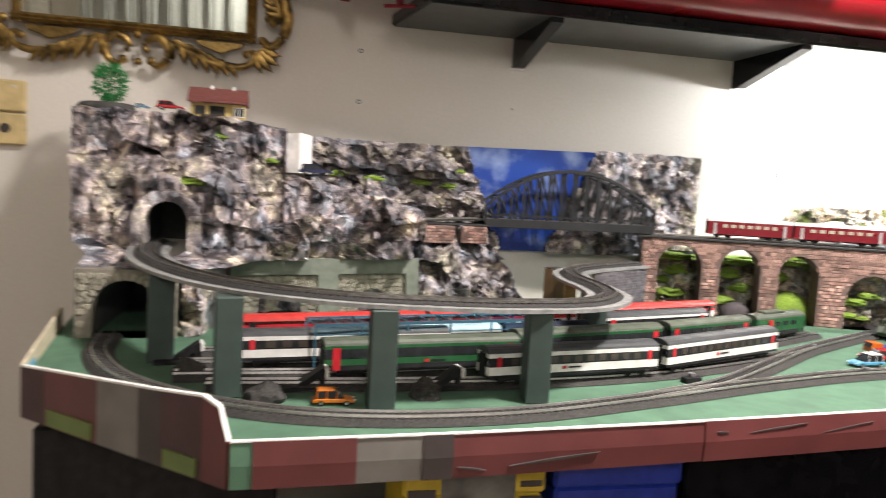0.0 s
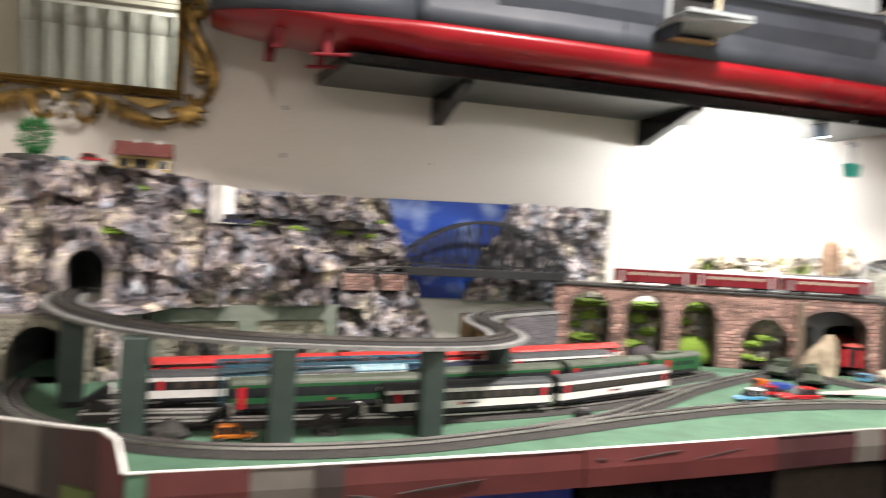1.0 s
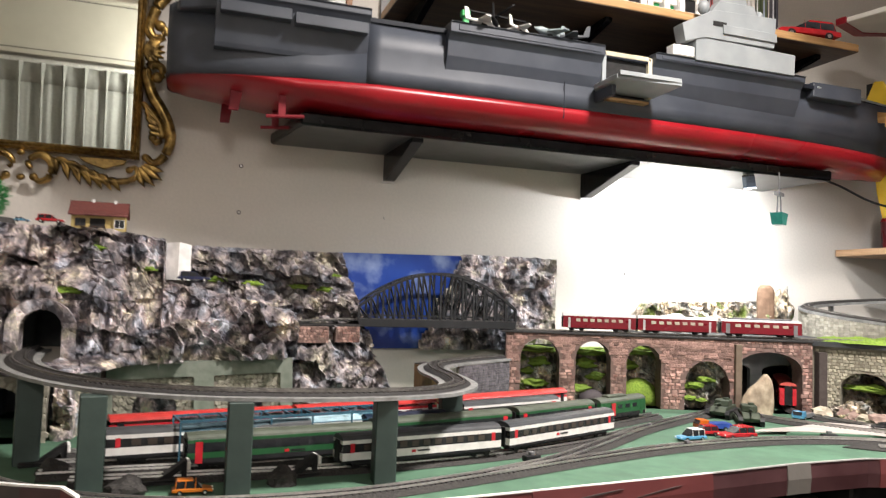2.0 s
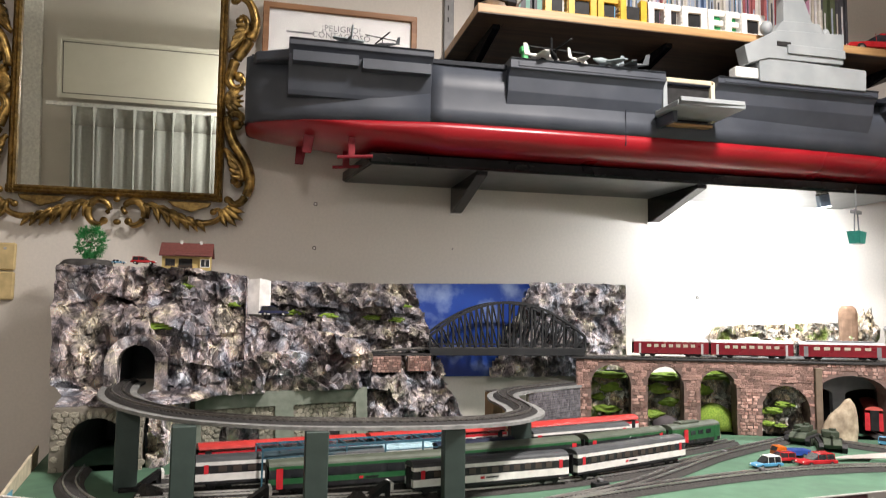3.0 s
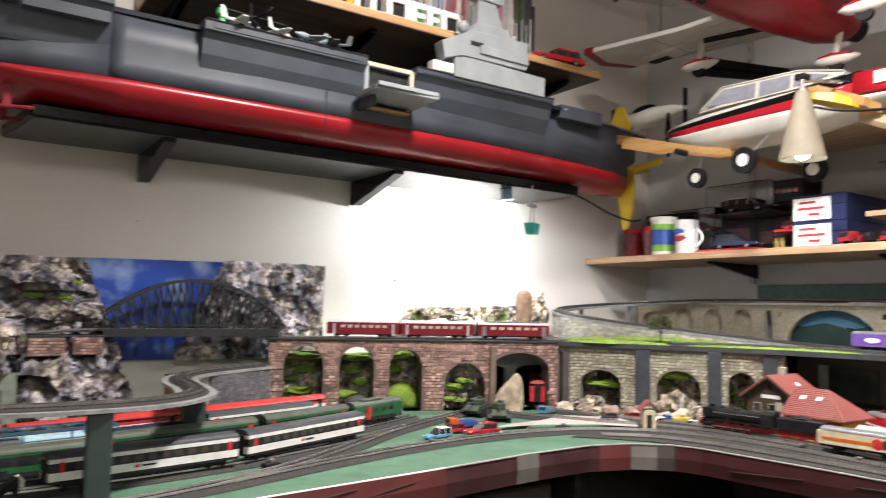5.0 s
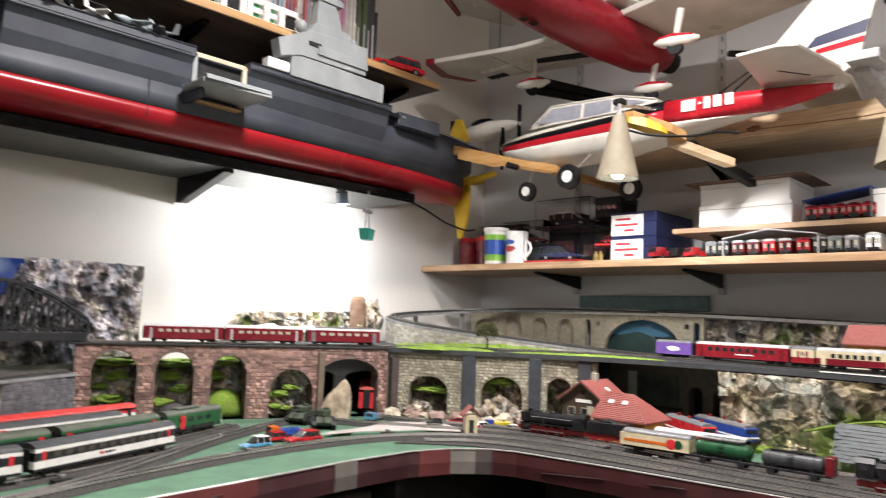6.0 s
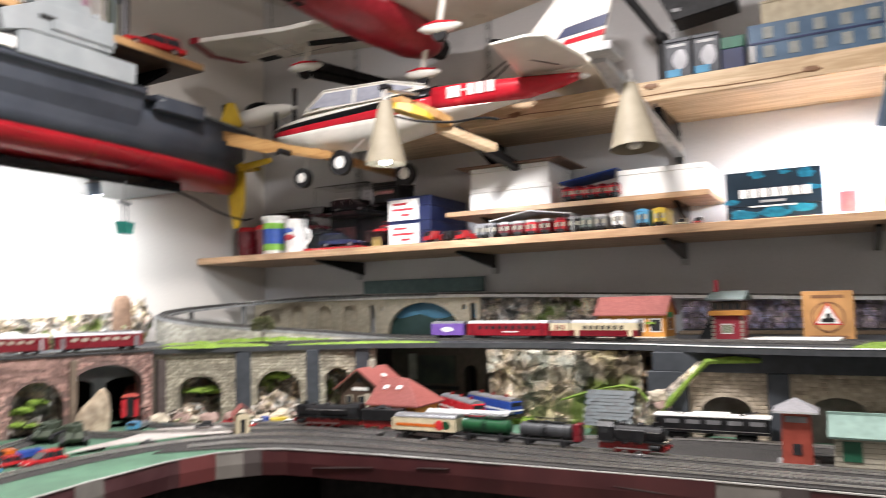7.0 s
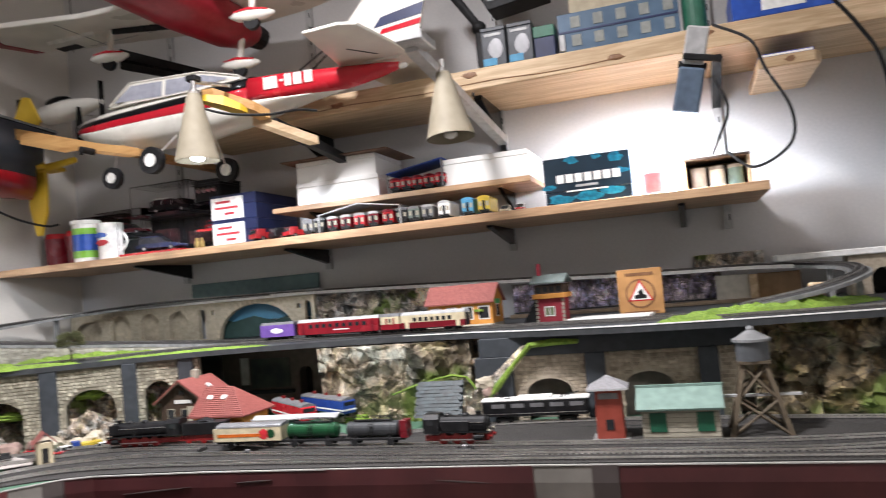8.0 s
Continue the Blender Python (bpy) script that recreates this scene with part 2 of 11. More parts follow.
M_ROCK_D = rock_mat("dark_grey_rock_print", (0.085, 0.082, 0.086), (0.22, 0.213, 0.216), (0.60, 0.58, 0.56), (0.36, 0.35, 0.346), 13, 0.0)
M_ROCK_P = rock_mat("pale_pink_rock_paper", (0.20, 0.17, 0.17), (0.45, 0.40, 0.39), (0.85, 0.80, 0.76), (0.62, 0.55, 0.53), 20)
M_ROCK_G = rock_mat("mossy_rock_paper", (0.17, 0.155, 0.125), (0.42, 0.39, 0.31), (0.84, 0.79, 0.66), (0.54, 0.50, 0.39), 15, 0.08)
M_ROCK_B = rock_mat("pale_rock_paper", (0.10, 0.085, 0.06), (0.28, 0.25, 0.185), (0.78, 0.73, 0.60), (0.46, 0.41, 0.31), 22, 0.10)
M_ROCK_V = rock_mat("violet_slate_paper", (0.16, 0.14, 0.19), (0.36, 0.32, 0.41), (0.74, 0.68, 0.80), (0.50, 0.45, 0.55), 20)
M_ROCK_W = rock_mat("brown_rock_paper", (0.035, 0.028, 0.018), (0.13, 0.10, 0.065), (0.42, 0.34, 0.22), (0.22, 0.17, 0.11), 19, 0.04)
M_ROCK_Y = rock_mat("olive_rock_paper", (0.17, 0.15, 0.10), (0.34, 0.31, 0.215), (0.62, 0.58, 0.43), (0.47, 0.43, 0.30), 8, 0.085)
M_ROCK_T = rock_mat("faded_tan_rock_paper", (0.16, 0.145, 0.11), (0.34, 0.31, 0.25), (0.66, 0.62, 0.52), (0.47, 0.43, 0.35), 10, 0.08)
M_STONE = mat("cream_rubble_stone", (0.30, 0.275, 0.215), (0.52, 0.49, 0.40), 0.8, scale=90, stain=14, stain_amount=0.4, bump=0.5, random_tint=0.3)
M_MORTAR = mat("grey_mortar", (0.22, 0.20, 0.165), None, 0.9)
M_BRICK = mat("red_brown_masonry", (0.27, 0.135, 0.11), (0.62, 0.41, 0.345), 0.8, scale=70, stain=22, stain_amount=0.55, bump=0.7, random_tint=0.5)
M_BRICK2 = mat("red_brown_masonry_blocks", (0.27, 0.135, 0.11), (0.62, 0.41, 0.345), 0.8, scale=70, stain=22, stain_amount=0.55, bump=0.7, random_tint=0.55, island=True)
M_TAN2 = mat("tan_stone_blocks", (0.36, 0.30, 0.22), (0.52, 0.44, 0.335), 0.8, scale=110, stain=16, stain_amount=0.3, bump=0.4, random_tint=0.28, island=True)
M_BRICKJ = mat("brick_mortar", (0.16, 0.105, 0.09), None, 0.9, scale=100)
M_TAN = mat("tan_stone", (0.40, 0.335, 0.25), (0.54, 0.465, 0.355), 0.8, scale=110, stain=16, stain_amount=0.3, bump=0.4, random_tint=0.15)
M_GREYGREEN = mat("grey_green_concrete", (0.20, 0.23, 0.185), (0.27, 0.30, 0.25), 0.8, scale=60, stain=12, stain_amount=0.3, bump=0.3)
# near-black for openings and recesses, their inner shade put into the colour
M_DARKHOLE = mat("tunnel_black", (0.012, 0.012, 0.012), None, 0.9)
M_TUNNEL = mat("tunnel_grey", (0.13, 0.14, 0.15), None, 0.9)
M_GRASS = mat("bright_static_grass", (0.15, 0.27, 0.03), (0.30, 0.43, 0.06), 0.9, scale=260, stain=25, stain_amount=0.35, bump=1.0, bump_scale=500)
M_GOLD = mat("antique_gold_leaf", (0.13, 0.075, 0.02), (0.74, 0.48, 0.15), 0.33, metal=0.8, scale=55, stain=30, stain_amount=0.8, bump=0.3)
M_GOLD_M = mat("gilded_moulding", (0.20, 0.125, 0.04), (0.36, 0.24, 0.08), 0.35, metal=0.8, scale=160, stain=40, stain_amount=0.5)
M_MIRROR = mat("mirror_silver", (0.80, 0.84, 0.78), (0.82, 0.86, 0.80), 0.02, metal=1.0, stain_amount=0.02)
M_MIRROR.node_tree.nodes["Principled BSDF"].inputs["Roughness"].default_value = 0.0
for link in list(M_MIRROR.node_tree.links):
    if link.to_socket.name == "Roughness":
        M_MIRROR.node_tree.links.remove(link)
M_MIRROR.node_tree.nodes["Principled BSDF"].inputs["Roughness"].default_value = 0.01
M_GREY_SHIP = mat("ship_grey_paint", (0.048, 0.057, 0.076), (0.068, 0.078, 0.098), 0.50, scale=15, stain=5, stain_amount=0.3, bump=0.08, bump_scale=9)
M_DARK_SHIP = mat("dark_ship_grey", (0.015, 0.018, 0.026), (0.024, 0.028, 0.038), 0.42, spec=0.2, scale=15, stain=5)
M_PALE_SHIP = mat("pale_ship_grey", (0.30, 0.33, 0.34), (0.36, 0.385, 0.395), 0.5, scale=20, stain=8, stain_amount=0.2)
M_RED_SHIP = mat("glossy_red_hull", (0.29, 0.006, 0.013), (0.35, 0.009, 0.017), 0.30, scale=10, stain=4, stain_amount=0.25, coat=0.12)
M_GLASS = glass_mat("clear_plastic")
M_WINDOW = mat("dark_window", (0.02, 0.022, 0.025), None, 0.12, spec=0.6)

# ---- mesh helpers ----


def thing(name, at=(0, 0, 0), rz=0.0, label="", category="", group="", kind="", rx=0.0, ry=0.0):
    ob = new(name)
    ob.empty_display_size = 0.02
    ob.matrix_basis = pose(*at, rx, ry, rz)
    return tagged(ob, label, category, group, kind)


def part(name, bm, material, parent=None, label="", smooth=False):
    me = bpy.data.meshes.new(name)
    if smooth:
        for f in bm.faces:
            f.smooth = True
    bm.to_mesh(me)
    bm.free()
    me.materials.append(material)
    ob = new(name, me)
    ob.parent = parent
    if label:
        ob["label"] = label
    return ob


def again(ob, parent, m, name=None):
    """Another piece on the same mesh."""
    o = new(name or ob.name.split(".")[0], ob.data)
    o.parent = parent
    o.matrix_basis = m
    return o


def bx(x0, x1, y0, y1, z0, z1, b=0.0, bm=None):
    bm = bm or bmesh.new()
    vs = [bm.verts.new((x, y, z)) for z in (z0, z1) for y in (y0, y1) for x in (x0, x1)]
    fs = []
    for q in ((0, 2, 3, 1), (4, 5, 7, 6), (0, 1, 5, 4), (2, 6, 7, 3), (0, 4, 6, 2), (1, 3, 7, 5)):
        fs.append(bm.faces.new([vs[i] for i in q]))
    if b:
        es = list({e for f in fs for e in f.edges})
        bmesh.ops.bevel(bm, geom=es, offset=b, segments=1, affect="EDGES")
    return bm


def prism(pts, axis, a, b, bm=None, bevel=0.0):
    """A flat outline pushed along an axis from a to b. The outline's plane is (y,z), (x,z) or (x,y)."""
    bm = bm or bmesh.new()

    def at(p, v):
        return {"x": (v, p[0], p[1]), "y": (p[0], v, p[1]), "z": (p[0], p[1], v)}[axis]

    lo = [bm.verts.new(at(p, a)) for p in pts]
    hi = [bm.verts.new(at(p, b)) for p in pts]
    n = len(pts)
    fs = [bm.faces.new(lo), bm.faces.new(hi[::-1])]
    for i in range(n):
        fs.append(bm.faces.new((lo[i], hi[i], hi[(i + 1) % n], lo[(i + 1) % n])))
    bmesh.ops.recalc_face_normals(bm, faces=fs)
    if bevel:
        bmesh.ops.bevel(bm, geom=list({e for f in fs for e in f.edges}), offset=bevel, segments=1, affect="EDGES")
    return bm


def rod(p0, p1, r0, r1=None, n=10, bm=None, caps=True):
    bm = bm or bmesh.new()
    r1 = r0 if r1 is None else r1
    p0, p1 = Vector(p0), Vector(p1)
    q = (p1 - p0).to_track_quat("Z", "Y")
    rings = []
    for p, r in ((p0, r0), (p1, r1)):
        rings.append([bm.verts.new(p + q @ Vector((r * math.cos(2 * math.pi * i / n), r * math.sin(2 * math.pi * i / n), 0))) for i in range(n)])
    for i in range(n):
        bm.faces.new((rings[0][i], rings[0][(i + 1) % n], rings[1][(i + 1) % n], rings[1][i]))
    if caps:
        bm.faces.new(rings[0][::-1])
        bm.faces.new(rings[1])
    return bm


def loft(rings, bm=None, closed=True, caps=True):
    """Skin through rings of points."""
    bm = bm or bmesh.new()
    vs = [[bm.verts.new(p) for p in r] for r in rings]
    n = len(vs[0])
    fs = []
    for a, b in zip(vs, vs[1:]):
        for i in range(n if closed else n - 1):
            fs.append(bm.faces.new((a[i], a[(i + 1) % n], b[(i + 1) % n], b[i])))
    if caps and closed:
        fs.append(bm.faces.new(vs[0][::-1]))
        fs.append(bm.faces.new(vs[-1]))
    bmesh.ops.recalc_face_normals(bm, faces=fs)
    return bm


def ball(c, r, sx=1, sy=1, sz=1, rough=0.0, seed=0, bm=None, sub=2):
    bm = bm or bmesh.new()
    got = bmesh.ops.create_icosphere(bm, subdivisions=sub, radius=1)
    for v in got["verts"]:
        k = 1 + rough * noise.noise(v.co * 1.7 + Vector((seed * 3.1, seed, 0))) + 0.4 * rough * noise.noise(v.co * 4.3 + Vector((seed, 0, seed)))
        v.co = Vector(c) + Vector((v.co.x * sx, v.co.y * sy, v.co.z * sz)) * r * k
    return bm


def smooth_path(pts, step=0.012):
    """A smooth line through points, evenly sampled."""
    P = [Vector(p) for p in pts]
    P = [P[0] * 2 - P[1]] + P + [P[-1] * 2 - P[-2]]
    out = []
    for i in range(1, len(P) - 2):
        a, b, c, d = P[i - 1:i + 3]
        n = max(2, int((c - b).length / step))
        for k in range(n):
            t = k / n
            out.append(0.5 * ((2 * b) + (c - a) * t + (2 * a - 5 * b + 4 * c - d) * t * t + (3 * b - a - 3 * c + d) * t * t * t))
    out.append(P[-2])
    return out


def sweep(path, profile, bm=None, caps=True):
    """Carry a profile of (across, up) points along a path that stays upright."""
    bm = bm or bmesh.new()
    rings = []
    for i, p in enumerate(path):
        d = path[min(i + 1, len(path) - 1)] - path[max(i - 1, 0)]
        d.z = 0
        d.normalize()
        s = Vector((d.y, -d.x, 0))
        rings.append([p + s * u + Vector((0, 0, v)) for u, v in profile])
    return loft(rings, bm, True, caps)


def tube(path, r, n=6, bm=None, taper=None):
    bm = bm or bmesh.new()
    rings = []
    up = Vector((0, 0, 1))
    for i, p in enumerate(path):
        d = (path[min(i + 1, len(path) - 1)] - path[max(i - 1, 0)]).normalized()
        ref = up if abs(d.z) < 0.9 else Vector((1, 0, 0))
        a = d.cross(ref).normalized()
        b = a.cross(d)
        rr = r * (taper(i / (len(path) - 1)) if taper else 1)
        rings.append([p + a * (rr * math.cos(2 * math.pi * k / n)) + b * (rr * math.sin(2 * math.pi * k / n)) for k in range(n)])
    return loft(rings, bm)


def block(x0, x1, z0, z1, d, bm, jit=0.16):
    """A rough-cut stone on a wall's face (local y = 0), with uneven corners."""
    w, h = x1 - x0, z1 - z0
    c = [(x0 + random.uniform(0, jit) * w, z0 + random.uniform(0, jit) * h), (x1 - random.uniform(0, jit) * w, z0 + random.uniform(0, jit) * h),
         (x1 - random.uniform(0, jit) * w, z1 - random.uniform(0, jit) * h), (x0 + random.uniform(0, jit) * w, z1 - random.uniform(0, jit) * h)]
    lo = [bm.verts.new((x, 0.0003, z)) for x, z in c]
    mx, mz = (x0 + x1) / 2, (z0 + z1) / 2
    hi = [bm.verts.new((mx + (x - mx) * 0.86, -d * random.uniform(0.7, 1.1), mz + (z - mz) * 0.82)) for x, z in c]
    bm.faces.new(hi)
    for i in range(4):
        k = (i + 1) % 4
        bm.faces.new((lo[i], lo[k], hi[k], hi[i]))
    return bm


def arch_outline(x0, x1, z0, spring, n=10):
    """The outline of an arched opening, from the lower left round to the lower right."""
    r, c = (x1 - x0) / 2, (x0 + x1) / 2
    return [(x0, z0)] + [(c - r * math.cos(math.pi * i / n), spring + r * math.sin(math.pi * i / n)) for i in range(n + 1)] + [(x1, z0)]


def arched_wall(length, z0, z1, depth, openings, bm=None):
    """A wall along local x from 0 to length, front at y=0 and back at y=depth, with arched openings (x0, x1, bottom, spring, rise)."""
    bm = bm or bmesh.new()

    def panel(pts):
        for y, flip in ((0, False), (depth, True)):
            vs = [bm.verts.new((p[0], y, p[1])) for p in pts]
            bm.faces.new(vs[::-1] if flip else vs)

    edge = 0.0
    n = 10
    for x0, x1, bot, spring, rise in openings:
        panel([(edge, z0), (x0, z0), (x0, spring), (x0, z1), (edge, z1)])
        c, r = (x0 + x1) / 2, (x1 - x0) / 2
        arc = [(c - r * math.cos(math.pi * i / n), spring + rise * math.sin(math.pi * i / n)) for i in range(n + 1)]
        for a, b in zip(arc, arc[1:]):
            panel([a, b, (b[0], z1), (a[0], z1)])
        if bot > z0:
            panel([(x0, z0), (x1, z0), (x1, bot), (x0, bot)])
        loop = [(x0, bot)] + arc + [(x1, bot)]
        for a, b in zip(loop, loop[1:]):
            vs = [bm.verts.new(p) for p in ((a[0], 0, a[1]), (b[0], 0, b[1]), (b[0], depth, b[1]), (a[0], depth, a[1]))]
            bm.faces.new(vs)
        edge = x1
    panel([(edge, z0), (length, z0), (length, z1), (edge, z1)])
    for a, b in (((0, z1), (length, z1)), ((0, z0), (0, z1)), ((length, z1), (length, z0)), ((length, z0), (0, z0))):
        vs = [bm.verts.new(p) for p in ((a[0], 0, a[1]), (b[0], 0, b[1]), (b[0], depth, b[1]), (a[0], depth, a[1]))]
        bm.faces.new(vs)
    bmesh.ops.remove_doubles(bm, verts=bm.verts[:], dist=0.00005)
    bmesh.ops.recalc_face_normals(bm, faces=bm.faces[:])
    return bm

# ---- room ----


def structure(name, bm, material, label, category):
    return tagged(part(name, bm, material), label, category, kind="structure")


XW, XE, YS, YN, CEIL = -1.75, 2.0, -1.65, 2.0, 2.95
structure("wall_north", bx(XW - 0.1, XE + 0.1, YN, YN + 0.1, 0, CEIL), M_WALL, "cream painted wall behind the model railway", "wall")
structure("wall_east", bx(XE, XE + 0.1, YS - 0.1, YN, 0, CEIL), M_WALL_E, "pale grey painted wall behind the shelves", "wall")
structure("wall_west", bx(XW - 0.1, XW, YS - 0.1, YN, 0, CEIL), M_WALL, "plain cream painted wall", "wall")
structure("wall_south", bx(XW, XE, YS - 0.1, YS, 0, CEIL), M_WALL, "plain cream painted wall with a curtain", "wall")
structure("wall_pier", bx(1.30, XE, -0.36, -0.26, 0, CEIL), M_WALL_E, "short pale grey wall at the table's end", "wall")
structure("floor", bx(XW, XE, YS, YN, -0.05, 0), M_FLOOR, "brown tiled floor", "floor")
structure("ceiling", bx(XW - 0.1, XE + 0.1, YS - 0.1, YN + 0.1, CEIL, CEIL + 0.05), M_CEIL, "white painted ceiling", "ceiling")

# ---- table ----
FRONT = [(-0.162, 1.161), (0.036, 1.171), (0.276, 1.19), (0.592, 1.223), (0.813, 1.252), (0.962, 1.258), (1.05, 1.235), (1.108, 1.188), (1.128, 1.14),
         (1.15, 0.95), (1.165, 0.69), (1.176, 0.44), (1.180, 0.0), (1.18, -0.255)]
OUTLINE = FRONT + [(1.995, -0.255), (1.995, 1.995), (-0.47, 1.995), (-0.44, 1.70), (-0.40, 1.38)]
table = thing("layout_table", label="L-shaped model railway baseboard painted green with a paper skirt", category="table")
part("baseboard", prism(OUTLINE, "z", 0.965, 1.0), M_GREEN, table, "green painted board")
for x, y in ((-0.30, 1.75), (0.45, 1.45), (1.05, 1.50), (1.30, 0.55), (1.30, -0.10), (1.90, 1.90)):
    part("leg", bx(x - 0.03, x + 0.03, y - 0.03, y + 0.03, 0, 0.965, 0.003), M_BLACKM, table)


def stretch_of(line, s0, s1):
    """The piece of a polyline between two lengths."""
    out, s = [], 0.0
    for a, b in zip(line, line[1:]):
        a, b = Vector((*a, 0)), Vector((*b, 0))
        d = (b - a).length
        lo, hi = max(s0, s), min(s1, s + d)
        if hi > lo + 1e-6:
            p, q = a.lerp(b, (lo - s) / d), a.lerp(b, (hi - s) / d)
            if not out:
                out.append(p)
            out.append(q)
        s += d
    return out


def skirt(line, pieces, top, bottom, out=0.004):
    for i, (s0, s1, material, label) in enumerate(pieces):
        path = stretch_of(line, s0, s1)
        bulge = 0.0015 * (i % 2)
        bm = sweep(path, [(0.001, bottom), (0.001, top), (out + bulge, top), (out + bulge + 0.002, (top + bottom) / 2), (out + bulge, bottom)])
        part("skirt_panel", bm, material, table, label)


# darker copy of the red paper: the east arm's weaker light painted in
M_RED_PAPER_SHADED = mat("wine_red_paper", (0.050, 0.013, 0.015), (0.068, 0.018, 0.019), 0.4, scale=20, stain=9, stain_amount=0.3, bump=0.15, bump_scale=14)
SK = [(0, 0.02, M_GREEN, "green strip"), (0.02, 0.115, M_RED_PAPER, ""), (0.115, 0.18, M_GREY_PAPER, ""), (0.18, 0.21, M_DARK_PAPER, ""), (0.21, 0.50, M_RED_PAPER, ""),
      (0.50, 0.80, M_RED_PAPER, ""), (0.80, 0.955, M_MAROON_PAPER, ""), (0.955, 1.005, M_GREY_PAPER, ""), (1.005, 1.15, M_MAROON_PAPER, ""), (1.15, 1.215, M_RED_PAPER, ""),
      (1.215, 1.265, M_GREY_PAPER, ""), (1.265, 1.30, M_DARK_PAPER, ""), (1.30, 1.75, M_RED_PAPER_SHADED, ""), (1.75, 2.06, M_RED_PAPER_SHADED, ""), (2.06, 2.14, M_GREY_PAPER, ""),
      (2.14, 2.175, M_DARK_PAPER, ""), (2.175, 2.90, M_RED_PAPER_SHADED, "")]
skirt(FRONT, SK, 1.001, 0.956)
for s0, s1, z0, z1, wide in ((0.27, 0.37, 0.966, 0.975, 0.0016), (0.56, 0.64, 0.986, 0.993, 0.0012), (0.66, 0.74, 0.980, 0.990, 0.0010), (0.515, 0.530, 0.989, 0.988, 0.0016), (0.215, 0.245, 0.968, 0.963, 0.0012), (1.40, 1.52, 0.972, 0.980, 0.0010), (1.60, 1.66, 0.985, 0.988, 0.0010), (1.92, 2.0, 0.984, 0.979, 0.0012)):
    path = stretch_of(FRONT, s0, s1)
    side = Vector((path[-1].y - path[0].y, path[0].x - path[-1].x, 0)).normalized()
    path = [path[0].lerp(path[-1], k / 8) for k in range(9)]
    rings = []
    for k, p in enumerate(path):
        z, h = z0 + (z1 - z0) * k / 8, wide * (0.15 + math.sin(math.pi * k / 8))
        rings.append([(p.x + side.x * d, p.y + side.y * d, z + q) for d, q in ((0.0050, -h * 0.7), (0.0079, -h * 0.7), (0.0079, h * 0.7), (0.0050, h * 0.7))])
    part("scuff", loft(rings), M_DARK_PAPER, table, "dark scuff mark")
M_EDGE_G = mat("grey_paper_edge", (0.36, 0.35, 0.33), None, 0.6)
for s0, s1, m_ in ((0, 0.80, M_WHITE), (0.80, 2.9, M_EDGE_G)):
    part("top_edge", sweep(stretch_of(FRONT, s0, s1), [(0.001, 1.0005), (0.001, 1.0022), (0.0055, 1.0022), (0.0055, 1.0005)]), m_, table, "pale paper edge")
# raised rim on the left corner
A0, A1, A2 = (-0.40, 1.38), (-0.162, 1.161), (-0.44, 1.68)
rim = [(0.0, 1.014), (0.70, 1.030), (0.90, 1.036), (0.965, 1.030), (1.0, 1.001)]
stripes = [(0, 0.14, M_MAROON_PAPER), (0.14, 0.42, M_RED_PAPER), (0.42, 0.62, M_GREY_PAPER), (0.62, 0.72, M_DARK_PAPER), (0.72, 0.90, M_MAROON_PAPER), (0.90, 1.0, M_RED_PAPER)]


def rim_z(t):
    for (a, za), (b, zb) in zip(rim, rim[1:]):
        if t <= b:
            return za + (zb - za) * (t - a) / (b - a)
    return rim[-1][1]


def rim_point(t, z, off=0.0):
    d = Vector((A1[0] - A0[0], A1[1] - A0[1], 0))
    nrm = Vector((d.y, -d.x, 0)).normalized()
    return Vector((A0[0], A0[1], z)) + d * t + nrm * off


for t0, t1, material in stripes:
    ts = [t0 + (t1 - t0) * k / 4 for k in range(5)] + [r[0] for r in rim if t0 < r[0] < t1]
    rings = [[rim_point(t, 0.956), rim_point(t, rim_z(t)), rim_point(t, rim_z(t), 0.004), rim_point(t, 0.956, 0.004)] for t in sorted(ts)]
    part("rim_panel", loft(rings), material, table)
for t0, t1 in ((0.16, 0.40), (0.74, 0.88)):
    part("green_patch", loft([[rim_point(t, 0.958, 0.004), rim_point(t, 0.976, 0.004), rim_point(t, 0.976, 0.006), rim_point(t, 0.958, 0.006)] for t in (t0, t1)]), M_GREEN_PAPER, table, "olive green patch")
rings = [[rim_point(t, rim_z(t), -0.0005), rim_point(t, rim_z(t) + 0.0022, -0.0005), rim_point(t, rim_z(t) + 0.0022, 0.0048), rim_point(t, rim_z(t), 0.0048)] for t in (0, 0.35, 0.7, 0.9, 0.965, 1.0)]
part("rim_edge", loft(rings), M_WHITE, table, "white paper edge")
part("side_rim", loft([[(A0[0], A0[1], 0.956), (A0[0], A0[1], 1.016), (A0[0] - 0.004, A0[1], 1.016), (A0[0] - 0.004, A0[1], 0.956)],
                       [(A2[0], A2[1], 0.956), (A2[0], A2[1], 1.028), (A2[0] - 0.004, A2[1], 1.028), (A2[0] - 0.004, A2[1], 0.956)]]), M_CREAM, table, "cream card side rim")
part("blue_corner", loft([[(A0[0] + 0.001, A0[1] + 0.004, 1.001), (A0[0] + 0.001, A0[1] + 0.004, 1.013), (A0[0] + 0.002, A0[1] + 0.004, 1.013), (A0[0] + 0.002, A0[1] + 0.004, 1.001)],
                          [(A0[0] - 0.004, A0[1] + 0.05, 1.001), (A0[0] - 0.004, A0[1] + 0.05, 1.012), (A0[0] - 0.003, A0[1] + 0.05, 1.012), (A0[0] - 0.003, A0[1] + 0.05, 1.001)]]),
     mat("pale_blue_card", (0.12, 0.36, 0.50)), table, "pale blue corner")

# things stored under the table
M_YELLOW = mat("yellow_card", (0.55, 0.40, 0.03), None, 0.5)
